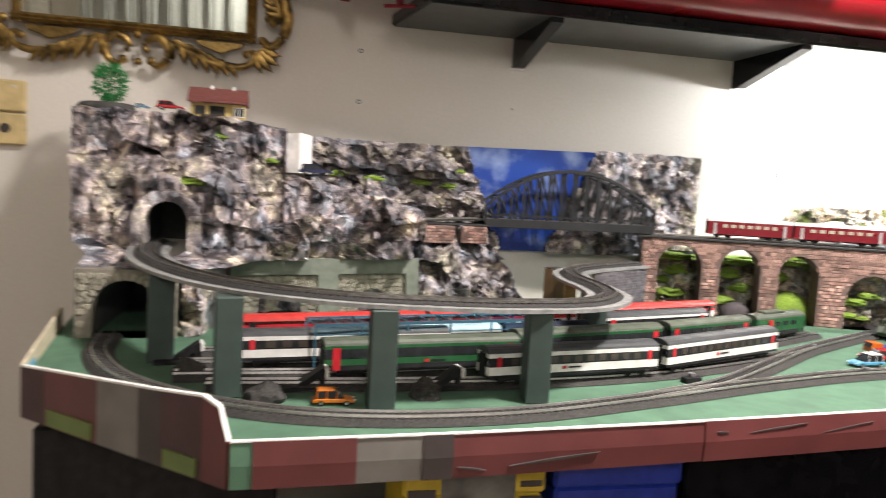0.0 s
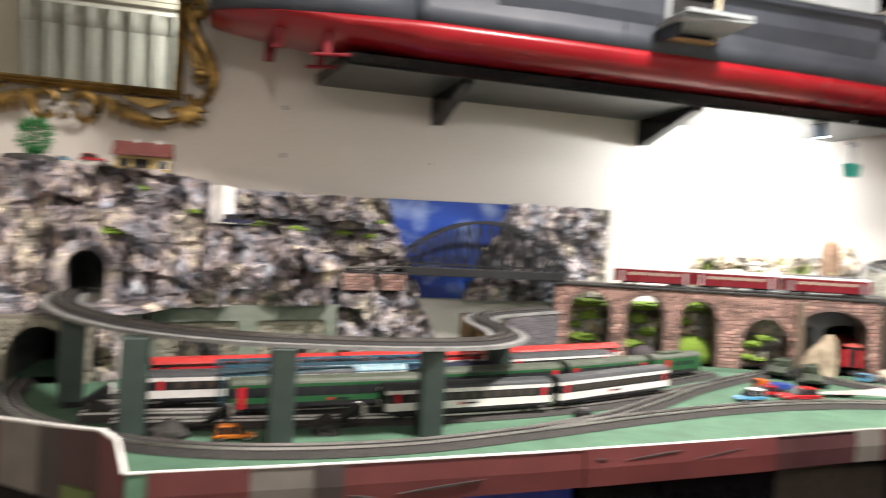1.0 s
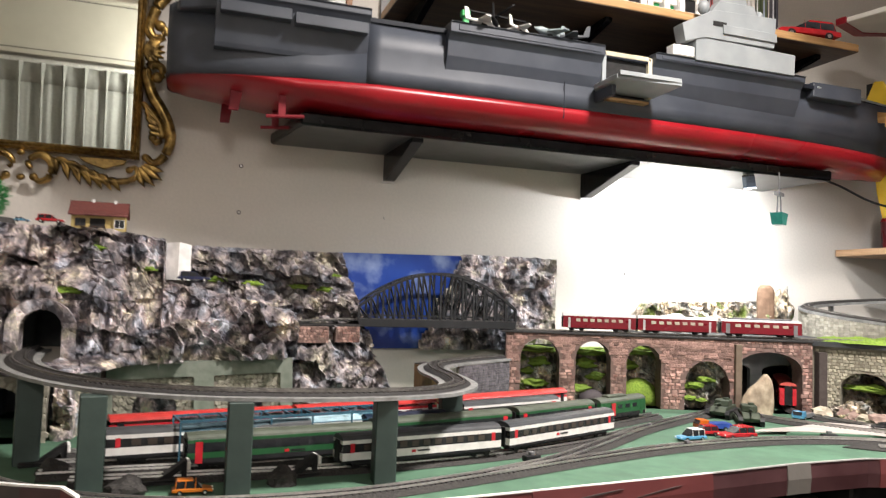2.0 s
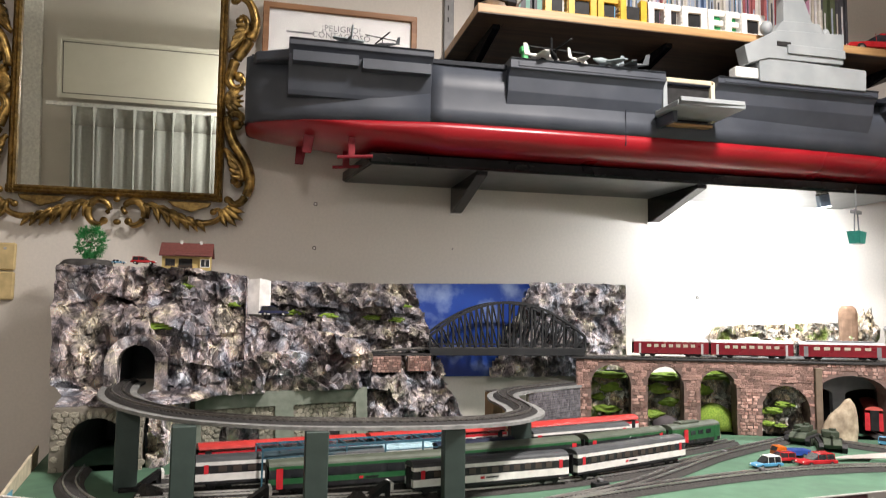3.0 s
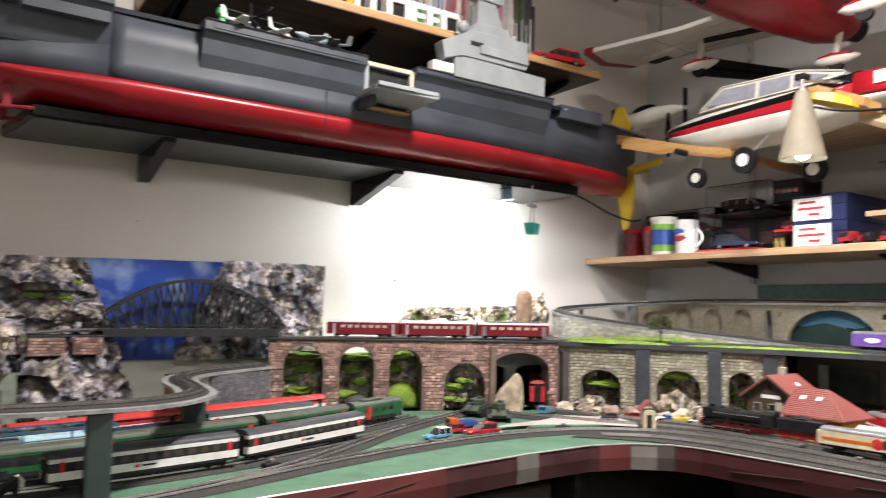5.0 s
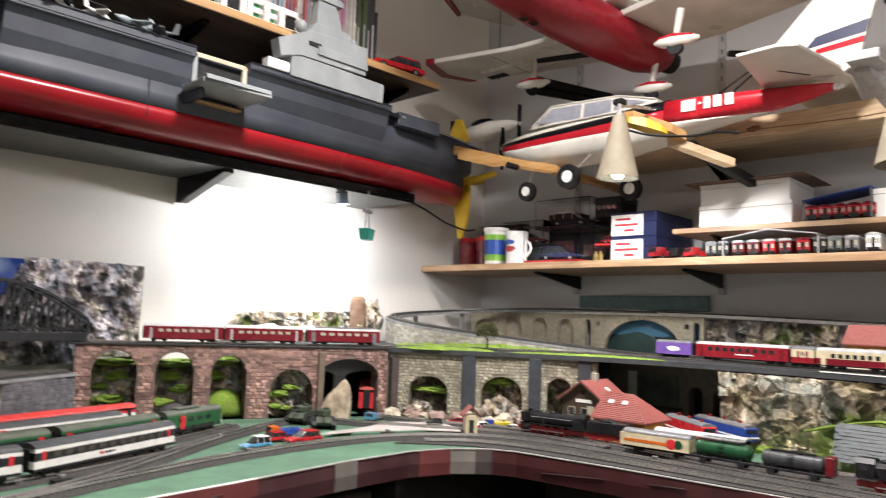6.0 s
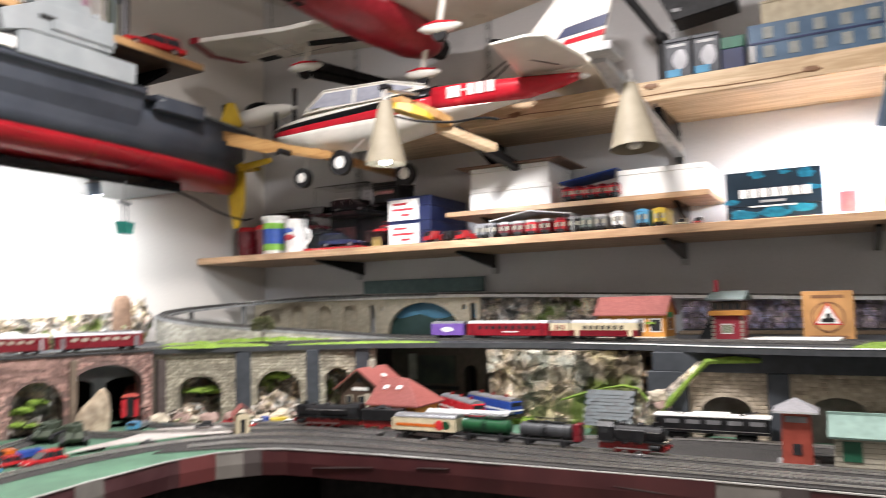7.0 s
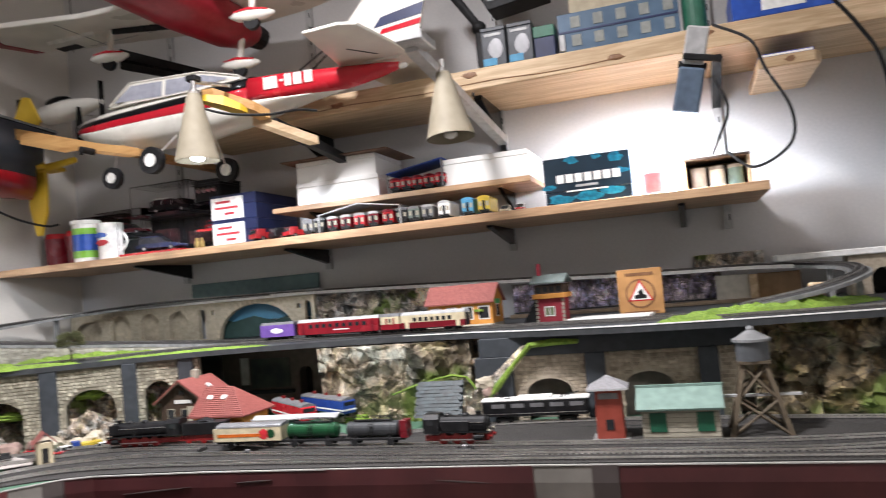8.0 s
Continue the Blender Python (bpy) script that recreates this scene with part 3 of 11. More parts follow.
M_BLUE = mat("cobalt_blue_plastic", (0.008, 0.03, 0.30), None, 0.35)


def stored_box(name, x0, x1, y0, y1, z0, z1, material, label, category):
    t = thing(name, ((x0 + x1) / 2, (y0 + y1) / 2, z0), 0, label, category)
    w, d, h = (x1 - x0) / 2, (y1 - y0) / 2, z1 - z0
    part("body", bx(-w, w, -d, d, 0, h * 0.86, 0.004), material, t)
    part("lid", bx(-w - 0.003, w + 0.003, -d - 0.003, d + 0.003, h * 0.86, h, 0.004), material, t)
    return t


stored_box("black_cabinet", -0.40, -0.12, 1.42, 1.85, 0, 0.93, M_BLACKM, "matt black cabinet standing under the table", "cabinet")
kit = stored_box("model_kit_carton", 0.02, 0.18, 1.26, 1.40, 0.60, 0.945, M_YELLOW, "yellow model kit carton with a dark picture under the table", "box")
part("picture", bx(-0.040, 0.046, -0.0742, -0.0732, 0.05, 0.338), mat("kit_picture_print", (0.05, 0.05, 0.05), (0.22, 0.22, 0.20), 0.4, scale=24), kit, "dark landscape picture")
for k in range(3):
    part("text_bar", bx(0.052, 0.078, -0.0742, -0.0732, 0.270 + 0.018 * k, 0.277 + 0.018 * k), M_DARK_PAPER, kit)
part("text_bar", bx(-0.078, -0.046, -0.0742, -0.0732, 0.288, 0.306), M_DARK_PAPER, kit)
stored_box("stacking_box", 0.0, 0.40, 1.24, 1.60, 0, 0.60, M_DARK_PAPER, "dark brown box standing on the floor", "box")
stored_box("blue_crate", 0.20, 0.36, 1.27, 1.55, 0.60, 0.945, M_BLUE, "cobalt blue plastic crate under the table", "crate")
stored_box("grey_appliance", 0.40, 0.72, 1.32, 1.60, 0, 0.93, M_BLACK, "glossy black appliance under the table", "appliance")
stored_box("printed_carton", 0.74, 0.95, 1.34, 1.60, 0, 0.92, mat("worn_carton", (0.045, 0.036, 0.03), None, 0.7), "worn printed carton under the table", "box")

# black blocks added to keep the space under the east arm dark
stored_box("black_cabinet", 1.22, 1.85, -0.22, 0.52, 0, 0.95, M_BLACKM, "matt black block added to darken the space under the east arm", "cabinet")
stored_box("black_cabinet", 1.22, 1.85, 0.54, 1.14, 0, 0.95, M_BLACKM, "matt black block added to darken the space under the east arm", "cabinet")
stored_box("black_cabinet", 0.98, 1.85, 1.30, 1.90, 0, 0.95, M_BLACKM, "matt black block added to darken the corner under the table", "cabinet")

# ---- tracks ----
def track(name, pts, label, gauge=0.0165, bed=0.040, height=0.006, bed_mat=None, rail=None):
    path = smooth_path(pts)
    t = thing(name, label=label, category="railway track")
    h = height
    part("ballast", sweep(path, [(-bed / 2, 0.0003), (-bed / 2 + 0.006, h), (bed / 2 - 0.006, h), (bed / 2, 0.0003)]), bed_mat or M_BALLAST, t)
    for s in (-1, 1):
        c = s * gauge / 2
        part("rail", sweep(path, [(c - 0.0011, h + 0.001), (c - 0.0008, h + 0.0036), (c + 0.0008, h + 0.0036), (c + 0.0011, h + 0.001)]), rail or (M_RAIL if gauge > 0.014 else M_RAIL_D), t)
    bm = bmesh.new()
    run = 0.0
    for a, b in zip(path, path[1:]):
        d = b - a
        run += d.length
        while run > 0.0085:
            run -= 0.0085
            d2 = Vector((d.x, d.y, 0)).normalized()
            s = Vector((d2.y, -d2.x, 0))
            p = b - d.normalized() * run
            w = gauge * 0.78
            vs = [bm.verts.new(p + s * u + d2 * v + Vector((0, 0, h + z))) for z in (-0.0005, 0.0014) for u in (-w, w) for v in (-0.0017, 0.0017)]
            for q in ((4, 5, 7, 6), (0, 4, 6, 2), (1, 3, 7, 5), (0, 1, 5, 4), (2, 6, 7, 3)):
                bm.faces.new([vs[i] for i in q])
    bmesh.ops.recalc_face_normals(bm, faces=bm.faces[:])
    tagged(part("sleeper_bed", bm, M_SLEEPER, t), kind="stuff")
    return t


Z0 = 1.0005
FRONT_TRACK = [(-0.36, 1.60, Z0), (-0.345, 1.48, Z0), (-0.29, 1.36, Z0), (-0.18, 1.26, Z0), (-0.05, 1.213, Z0), (0.12, 1.215, Z0), (0.30, 1.262, Z0), (0.50, 1.325, Z0), (0.70, 1.375, Z0), (0.90, 1.392, Z0), (1.05, 1.365, Z0), (1.17, 1.285, Z0), (1.225, 1.16, Z0), (1.238, 1.0, Z0), (1.232, 0.8, Z0), (1.225, 0.5, Z0), (1.222, 0.2, Z0), (1.23, 0.02, Z0), (1.28, -0.16, Z0)]
track("main_track", FRONT_TRACK, "curved steel model railway track on grey ballast along the table's edge")
track("branch_track", [(0.30, 1.262, Z0 + 0.0004), (0.44, 1.325, Z0 + 0.0004), (0.58, 1.42, Z0 + 0.0004), (0.72, 1.52, Z0 + 0.0004), (0.88, 1.61, Z0 + 0.0004), (1.02, 1.68, Z0 + 0.0004), (1.14, 1.73, Z0 + 0.0004)], "model railway track branching across the green board")
track("yard_track", [(-0.20, 1.335, Z0), (0.0, 1.335, Z0), (0.20, 1.345, Z0), (0.40, 1.385, Z0), (0.60, 1.46, Z0), (0.74, 1.535, Z0)], "model railway siding under the white coaches")
track("yard_track", [(-0.24, 1.375, Z0), (0.0, 1.385, Z0), (0.25, 1.43, Z0), (0.50, 1.505, Z0), (0.68, 1.575, Z0), (0.85, 1.66, Z0)], "model railway siding under the green train")
track("yard_track", [(-0.24, 1.43, Z0), (0.0, 1.44, Z0), (0.25, 1.495, Z0), (0.50, 1.575, Z0), (0.72, 1.655, Z0)], "model railway siding under the mixed train")
track("yard_track", [(-0.24, 1.49, Z0), (0.0, 1.51, Z0), (0.30, 1.585, Z0), (0.50, 1.645, Z0), (0.70, 1.705, Z0)], "model railway siding under the red-roofed train")
track("tunnel_track", [(1.41, 1.90, Z0), (1.33, 1.805, Z0), (1.262, 1.722, Z0), (1.215, 1.62, Z0), (1.222, 1.49, Z0), (1.30, 1.36, Z0), (1.33, 1.22, Z0)], "model railway track leading out of the tunnel")
track("tunnel_track", [(1.12, 1.86, Z0 + 0.0003), (1.06, 1.72, Z0 + 0.0003), (1.08, 1.58, Z0 + 0.0003), (1.17, 1.42, Z0 + 0.0003), (1.27, 1.25, Z0 + 0.0003), (1.285, 1.05, Z0 + 0.0003)], "model railway track leading out of the tunnel")
track("east_track", [(1.33, 1.25, Z0), (1.32, 1.05, Z0), (1.282, 0.85, Z0), (1.278, 0.6, Z0), (1.275, 0.35, Z0), (1.275, 0.1, Z0), (1.30, -0.1, Z0)], "steel model railway track under the goods train")
track("east_track", [(1.36, 1.05, Z0), (1.35, 0.85, Z0), (1.38, 0.70, Z0), (1.43, 0.55, Z0), (1.445, 0.35, Z0), (1.43, 0.1, Z0), (1.40, -0.15, Z0)], "model railway track under the electric locomotive")

# curved viaduct on pillars
CURVE = [(-0.325, 1.80, 1.122), (-0.322, 1.70, 1.122), (-0.303, 1.58, 1.119), (-0.248, 1.452, 1.117), (-0.166, 1.345, 1.116), (-0.06, 1.288, 1.114), (0.06, 1.274, 1.112), (0.16, 1.284, 1.110), (0.25, 1.325, 1.107), (0.315, 1.405, 1.105),
         (0.338, 1.50, 1.104), (0.348, 1.60, 1.103), (0.374, 1.69, 1.103), (0.424, 1.752, 1.103), (0.50, 1.808, 1.103), (0.588, 1.866, 1.103)]
curve_way = thing("curved_viaduct", label="elevated curved track bed of grey board on dark green pillars", category="viaduct")
cp = smooth_path(CURVE)
part("deck", sweep(cp, [(-0.030, -0.0045), (-0.030, 0.0), (0.030, 0.0), (0.030, -0.0045)]), M_PLY, curve_way)
for x, y, z, w, rz in ((-0.268, 1.462, 0.1110, 0.031, 12), (-0.176, 1.308, 0.1105, 0.029, 8), (-0.013, 1.258, 0.1080, 0.0285, 0), (0.168, 1.276, 0.1050, 0.028, -4), (0.352, 1.535, 0.0990, 0.036, -8)):
    p = part("pillar", bx(-w / 2, w / 2, -0.014, 0.014, 0.0, z, 0.0012), M_PILLAR, curve_way)
    p.matrix_basis = pose(x, y, 1.0, 0, 0, rz)
track("curve_track", [(x, y, z + 0.0004) for x, y, z in CURVE], "curved model railway track on the elevated viaduct", height=0.003, bed=0.038, rail=M_RAIL_D, bed_mat=M_BED_D)

# grey fascia and card box under the far bend
fascia = thing("brick_print_fascia", label="dark grey printed brick fascia under the far bend of the track", category="wall strip")
M_GREYBRICK = mat("grey_brick_print", (0.085, 0.078, 0.088), (0.17, 0.155, 0.17), 0.7, scale=90, stain=30, random_tint=0.3)
fa, fb = Vector((0.440, 1.732, 1.0)), Vector((0.604, 1.846, 1.0))
fd = (fb - fa).normalized()
frz = math.degrees(math.atan2(fd.y, fd.x))
fascia.matrix_basis = pose(fa.x, fa.y, 1.0, 0, 0, frz)
part("panel", bx(0.0, 0.198, 0.0, 0.006, 0.0, 0.098), M_MORTAR, fascia)
random.seed(41)
for r in range(19):
    x = 0.001
    while x < 0.194:
        w = min(random.uniform(0.008, 0.016), 0.197 - x)
        part("brick", bx(x, x + w - 0.0007, -0.0012 * random.uniform(0.4, 1), 0, 0.0008 + r * 0.0051, 0.0053 + r * 0.0051), M_GREYBRICK, fascia)
        x += w
cbox = thing("card_box", (0.402, 1.775, 1.0), 35, "tan and dark brown card box beside the far bend", "box")
part("tan_side", bx(0.0, 0.038, 0.0, 0.004, 0.0, 0.094, 0.0005), M_PINE_X, cbox)
part("dark_side", bx(0.0, 0.003, 0.004, 0.05, 0.0, 0.094, 0.0005), wood_mat("brown_box_board", (0.12, 0.065, 0.03), (0.20, 0.12, 0.055), "z", 30), cbox)
part("back_side", bx(0.003, 0.038, 0.046, 0.05, 0.0, 0.090, 0.0005), M_PINE_X, cbox)
part("lid", bx(0.0, 0.038, 0.0, 0.05, 0.0945, 0.0965, 0.0004), M_DARK_PAPER, cbox)

# dark ballast sheet under the tracks of the east side
sheet = thing("ballast_sheet", label="dark grey ballast sheet under the parallel tracks", category="ballast")
part("sheet", prism([(1.00, 1.335), (1.05, 1.285), (1.098, 1.225), (1.134, 1.14), (1.156, 0.95), (1.171, 0.69), (1.182, 0.44), (1.186, 0.0), (1.186, -0.24), (1.40, -0.24), (1.41, 0.10), (1.42, 0.55), (1.40, 1.00), (1.36, 1.22), (1.26, 1.36), (1.15, 1.37)], "z", 1.0003, 1.0022), M_BALLAST, sheet)
track("edge_track", [(1.06, 1.315, Z0), (1.135, 1.245, Z0), (1.172, 1.13, Z0), (1.188, 0.95, Z0), (1.196, 0.7, Z0), (1.203, 0.44, Z0), (1.205, 0.1, Z0), (1.205, -0.22, Z0)], "steel model railway track along the table's inner edge", gauge=0.0165, bed=0.028, height=0.003)

# ---- mountain on the north side ----


def rock_sheet(name, xs, zs, front, keep, material, parent, label="", back=None, warp=None):
    """Crumpled rock paper over a grid of (x, z); front gives its y, keep drops cells, back closes it behind."""
    bm = bmesh.new()
    grid = {}
    for i, x in enumerate(xs):
        for j, z in enumerate(zs):
            zz = z(x) if callable(z) else z
            wx = warp(x, zz) if warp else x
            grid[i, j] = bm.verts.new((wx + 0.0025 * noise.noise(Vector((x * 80, zz * 80, 3))), front(x, zz), zz + 0.0025 * noise.noise(Vector((x * 80, zz * 80, 9)))))
    for i in range(len(xs) - 1):
        for j in range(len(zs) - 1):
            c = [grid[i, j], grid[i + 1, j], grid[i + 1, j + 1], grid[i, j + 1]]
            mx = sum(v.co.x for v in c) / 4
            mz = sum(v.co.z for v in c) / 4
            if keep(mx, mz):
                if (i + j) % 2:
                    bm.faces.new((c[0], c[1], c[2]))
                    bm.faces.new((c[0], c[2], c[3]))
                else:
                    bm.faces.new((c[0], c[1], c[3]))
                    bm.faces.new((c[1], c[2], c[3]))
    if back is not None:
        n, m = len(xs) - 1, len(zs) - 1
        ring = [(i, m) for i in range(n + 1)]
        for a, b in zip(ring, ring[1:]):
            p, q = grid[a], grid[b]
            f = [bm.verts.new((q.co.x, back, q.co.z)), bm.verts.new((p.co.x, back, p.co.z))]
            bm.faces.new((p, q, *f))
        for side in (0, n):
            for j in range(m):
                p, q = grid[side, j], grid[side, j + 1]
                if not p.link_faces:
                    continue
                f = [bm.verts.new((q.co.x, back, q.co.z)), bm.verts.new((p.co.x, back, p.co.z))]
                bm.faces.new((p, q, *f) if side else (q, p, f[1], f[0]))
    loose = [v for v in bm.verts if not v.link_faces]
    bmesh.ops.delete(bm, geom=loose, context="VERTS")
    return part(name, bm, material, parent, label)


def plates(x, z, size, seed):
    """One layer of broken plates: each cell is a flat face with a lean of its own."""
    c, sn = math.cos(seed), math.sin(seed)
    u, w = (x * c - z * sn) / size, (x * sn + z * c) / (size * 0.72)
    p = noise.voronoi(Vector((u, seed * 3.7, w)))[1][0]
    lean = noise.cell_vector(p * 7.31 + Vector((seed, 0.5, 0.5)))
    return size * ((lean.x - 0.5) * (u - p.x) + (lean.z - 0.5) * (w - p.z) * 0.72 + 0.30 * (lean.y - 0.5))


def crag(x, z, s=1.0):
    """Angular relief of crumpled rock paper: leaning plates at three sizes, and broken ledges."""
    wx = x + 0.010 * noise.noise(Vector((x * 14, 1.3, z * 14))) + 0.004 * noise.noise(Vector((x * 45, 6.3, z * 45)))
    wz = z + 0.010 * noise.noise(Vector((x * 14, 8.1, z * 14))) + 0.004 * noise.noise(Vector((x * 45, 3.9, z * 45)))
    v = 1.0 * plates(wx, wz, 0.085, 0.4) + 1.15 * plates(wx, wz, 0.042, 1.1) + 0.95 * plates(wx, wz, 0.020, 2.3)
    t = z * 15 + 1.6 * noise.noise(Vector((x * 7, 2.2, z * 5))) + 0.4 * noise.noise(Vector((x * 30, 7.1, z * 18)))
    k = t - math.floor(t)
    v -= 0.022 * (k - 0.4) * max(0.0, 0.30 + noise.noise(Vector((x * 9, 4.4, math.floor(t) * 3.3))))
    return s * max(-0.032, min(0.032, v))


def span(a, b, n):
    return [a + (b - a) * i / n for i in range(n + 1)]


def top_of(x):
    if x < -0.120:
        return 1.336 - 0.010 * max(0, (x + 0.25)) / 0.13 + 0.004 * noise.noise(Vector((x * 40, 0, 0)))
    if x < -0.105:
        return 1.246
    return 1.246 - 0.05 * (x + 0.105) / 0.23 + 0.006 * noise.noise(Vector((x * 30, 2, 0)))


def mountain_front(x, z):
    turn = -0.205 if z > 1.10 else -0.235
    left = 1.0 if x < turn else max(0.0, 1 - (x - turn) / (0.06 if z > 1.10 else 0.03))
    tier = 1.625 if z < 1.10 else (1.625 + 0.095 * min(1, (z - 1.10) / 0.02) if z < 1.225 else 1.72 + 0.06 * min(1, (z - 1.225) / 0.05))
    mid = 1.772 + 0.06 * max(0, min(1, (z - 1.17) / 0.09))
    y = left * tier + (1 - left) * mid
    for cx, z0, z1 in ((-0.392, 1.235, 1.34), (-0.352, 1.10, 1.225), (-0.335, 1.235, 1.34), (-0.205, 1.12, 1.25)):
        if z0 < z < z1:
            y += 0.022 * max(0.0, 1 - abs(x - cx - 0.008 * noise.noise(Vector((z * 40, cx, 0)))) / 0.007)
    near_mouth = max(0.0, 1 - max(0, (abs(x + 0.298) - 0.03)) / 0.025) if 1.1 < z < 1.21 else 0
    return y + (1 - near_mouth) * crag(x, z) * max(0.15, min(1, (x + 0.445) / 0.07)) - 0.012


mountain = thing("mountain", label="model mountain of crumpled grey and lilac rock paper with two tunnel mouths", category="mountain")


def keep_mountain(x, z):
    if abs(x + 0.298) < 0.030 and 1.112 < z < 1.163:
        return False
    if (x + 0.298) ** 2 + (z - 1.163) ** 2 < 0.030 ** 2:
        return False
    if -0.262 > x and z < 1.098:
        return False
    if -0.210 < x < 0.13 and z < 1.097 + 0.045 * (x + 0.19):
        return False
    return True


rock_sheet("rock_face", span(-0.445, 0.125, 230), [lambda x, k=k: 1.0 + (top_of(x) - 1.0) * k / 136 for k in range(137)], mountain_front, keep_mountain, M_ROCK, mountain, back=1.985, warp=lambda x, z: x + max(0, (-0.345 - x) / 0.10) * (0.008 - 0.016 * max(0, min(1, (z - 1.225) / 0.03)) + 0.033 * max(0, min(1, (1.125 - z) / 0.015))))
# upper tunnel
tun = arch_outline(-0.329, -0.267, 1.112, 1.163, 12)
bm = bmesh.new()
ring0 = [bm.verts.new((x, 1.700, z)) for x, z in tun]
ring1 = [bm.verts.new((x - 0.02, 1.97, z)) for x, z in tun]
for a in range(len(tun) - 1):
    bm.faces.new((ring0[a], ring0[a + 1], ring1[a + 1], ring1[a]))
bm.faces.new(ring1)
part("tunnel_lining", bm, M_TUNNEL, mountain, "dark tunnel mouth")
outer = arch_outline(-0.350, -0.246, 1.104, 1.160, 16)
tun = arch_outline(-0.329, -0.267, 1.104, 1.163, 16)
bm = bmesh.new()
rings = []
for (xi, zi), (xo, zo) in zip(tun, outer):
    ym, j = 1.696 + 0.004 * noise.noise(Vector((xo * 60, zo * 60, 1))), 0.003 * noise.noise(Vector((xo * 70, zo * 70, 5)))
    rings.append([(xi, ym + 0.040, zi), (xi, ym + 0.001, zi), ((xi + xo) / 2 + j, ym - 0.002 + j, (zi + zo) / 2), (xo + j, ym + j, zo + j), (xo + j, ym + 0.060, zo + j)])
loft(rings, bm, False, False)
part("tunnel_collar", bm, M_ROCK_D, mountain, "grey rock arch collar")

# lower stone portal
portal = thing("stone_portal", (-0.402, 1.590, 1.0), 3, "cream rubble stone tunnel portal at the mountain's foot", "tunnel portal")
part("portal_wall", arched_wall(0.135, 0.0, 0.098, 0.05, [(0.022, 0.110, 0.0, 0.040, 0.043)]), M_MORTAR, portal)
bm = bmesh.new()
tun = arch_outline(0.022, 0.110, 0.0, 0.040, 10)
r0 = [bm.verts.new((x, 0.05, z)) for x, z in tun]
r1 = [bm.verts.new((x + 0.02, 0.30, z)) for x, z in tun]
for a in range(len(tun) - 1):
    bm.faces.new((r0[a], r0[a + 1], r1[a + 1], r1[a]))
bm.faces.new(r1)
part("tunnel_lining", bm, M_TUNNEL, portal)
random.seed(11)


def stone_mesh(w, h, d, seed):
    rr = random.Random(seed)
    bm = bmesh.new()
    n = 6
    pts = []
    for k in range(n):
        a = 2 * math.pi * (k + 0.5) / n + rr.uniform(-0.25, 0.25)
        pts.append((0.56 * w * math.cos(a) * rr.uniform(0.85, 1.1), 0.60 * h * math.sin(a) * rr.uniform(0.85, 1.1)))
    lo = [bm.verts.new((x, 0, z)) for x, z in pts]
    hi = [bm.verts.new((x * 0.8, -d, z * 0.8)) for x, z in pts]
    bm.faces.new(hi)
    for i in range(n):
        bm.faces.new((lo[i], lo[(i + 1) % n], hi[(i + 1) % n], hi[i]))
    bmesh.ops.recalc_face_normals(bm, faces=bm.faces[:])
    me = bpy.data.meshes.new("stone")
    bm.to_mesh(me)
    bm.free()
    return me


STONES = [stone_mesh(1.0, 1.0, 0.22, s) for s in range(9)]
for me in STONES:
    me.materials.append(M_STONE)


def rubble(parent, x0, x1, z0, z1, w, h, inside, ring=None, y=-0.0005, name="stone"):
    """Loose courses of rubble stones on a wall's face, and a ring of arch stones."""
    rows = int((z1 - z0) / h)
    for r in range(rows):
        x = x0 + (w * 0.5 if r % 2 else 0.0) + 0.2 * w
        while x < x1 - 0.2 * w:
            ww = w * random.uniform(0.75, 1.3)
            cx, cz = x + ww / 2, z0 + (r + 0.5) * h + random.uniform(-0.12, 0.12) * h
            if inside(cx, cz) and cx < x1:
                o = new(name, random.choice(STONES))
                o.parent = parent
                o.matrix_basis = Matrix.LocRotScale((cx, y, cz), Euler((0, random.uniform(-0.3, 0.3), 0)), (ww * 1.02, min(ww, h), h * 1.12))
            x += ww
    if ring:
        cx, cz, ra, rise, k, size = ring
        for i in range(k):
            a = math.pi * (i + 0.5) / k
            o = new(name, STONES[i % 9])
            o.parent = parent
            o.matrix_basis = Matrix.LocRotScale((cx - (ra + size * 0.55) * math.cos(a), y, cz + (rise + size * 0.55) * math.sin(a)), Euler((0, -(math.pi / 2 - a), 0)), (size * 0.75, size * 0.8, size * 1.15))


rubble(portal, 0.0, 0.135, 0.0, 0.097, 0.0115, 0.0085, lambda x, z: not (0.012 < x < 0.12 and z < 0.040) and (x - 0.066) ** 2 + (max(0, z - 0.04)) ** 2 > 0.054 ** 2,
       (0.066, 0.040, 0.044, 0.043, 15, 0.0105))

# grey-green retaining wall with two blind arches
ret = thing("retaining_wall", (-0.200, 1.770, 1.0), 0, "grey-green concrete framed retaining wall with rubble stone arches", "retaining wall", ry=-2.4)
part("frame", arched_wall(0.322, 0.0, 0.097, 0.02, [(0.010, 0.146, 0.0, 0.070, 0.0005), (0.180, 0.300, 0.0, 0.070, 0.0005)]), M_GREYGREEN, ret)
for x0, x1, a0, a1 in ((0.010, 0.146, 0.042, 0.116), (0.180, 0.300, 0.212, 0.268)):
    b = arched_wall(x1 - x0, 0.0, 0.070, 0.006, [(a0 - x0, a1 - x0, 0.0, 0.015, (a1 - a0) / 2)])
    p = part("stone_panel", b, M_MORTAR, ret)
    p.matrix_basis = pose(x0, 0.008, 0)
    c, r = (a0 + a1) / 2 - x0, (a1 - a0) / 2
    rubble(p, 0.0, x1 - x0, 0.0, 0.0695, 0.0095, 0.0075, lambda x, z, c=c, r=r: (x - c) ** 2 + max(0, z - 0.015) ** 2 > (r + 0.011) ** 2, (c, 0.015, r, r, 13, 0.010))
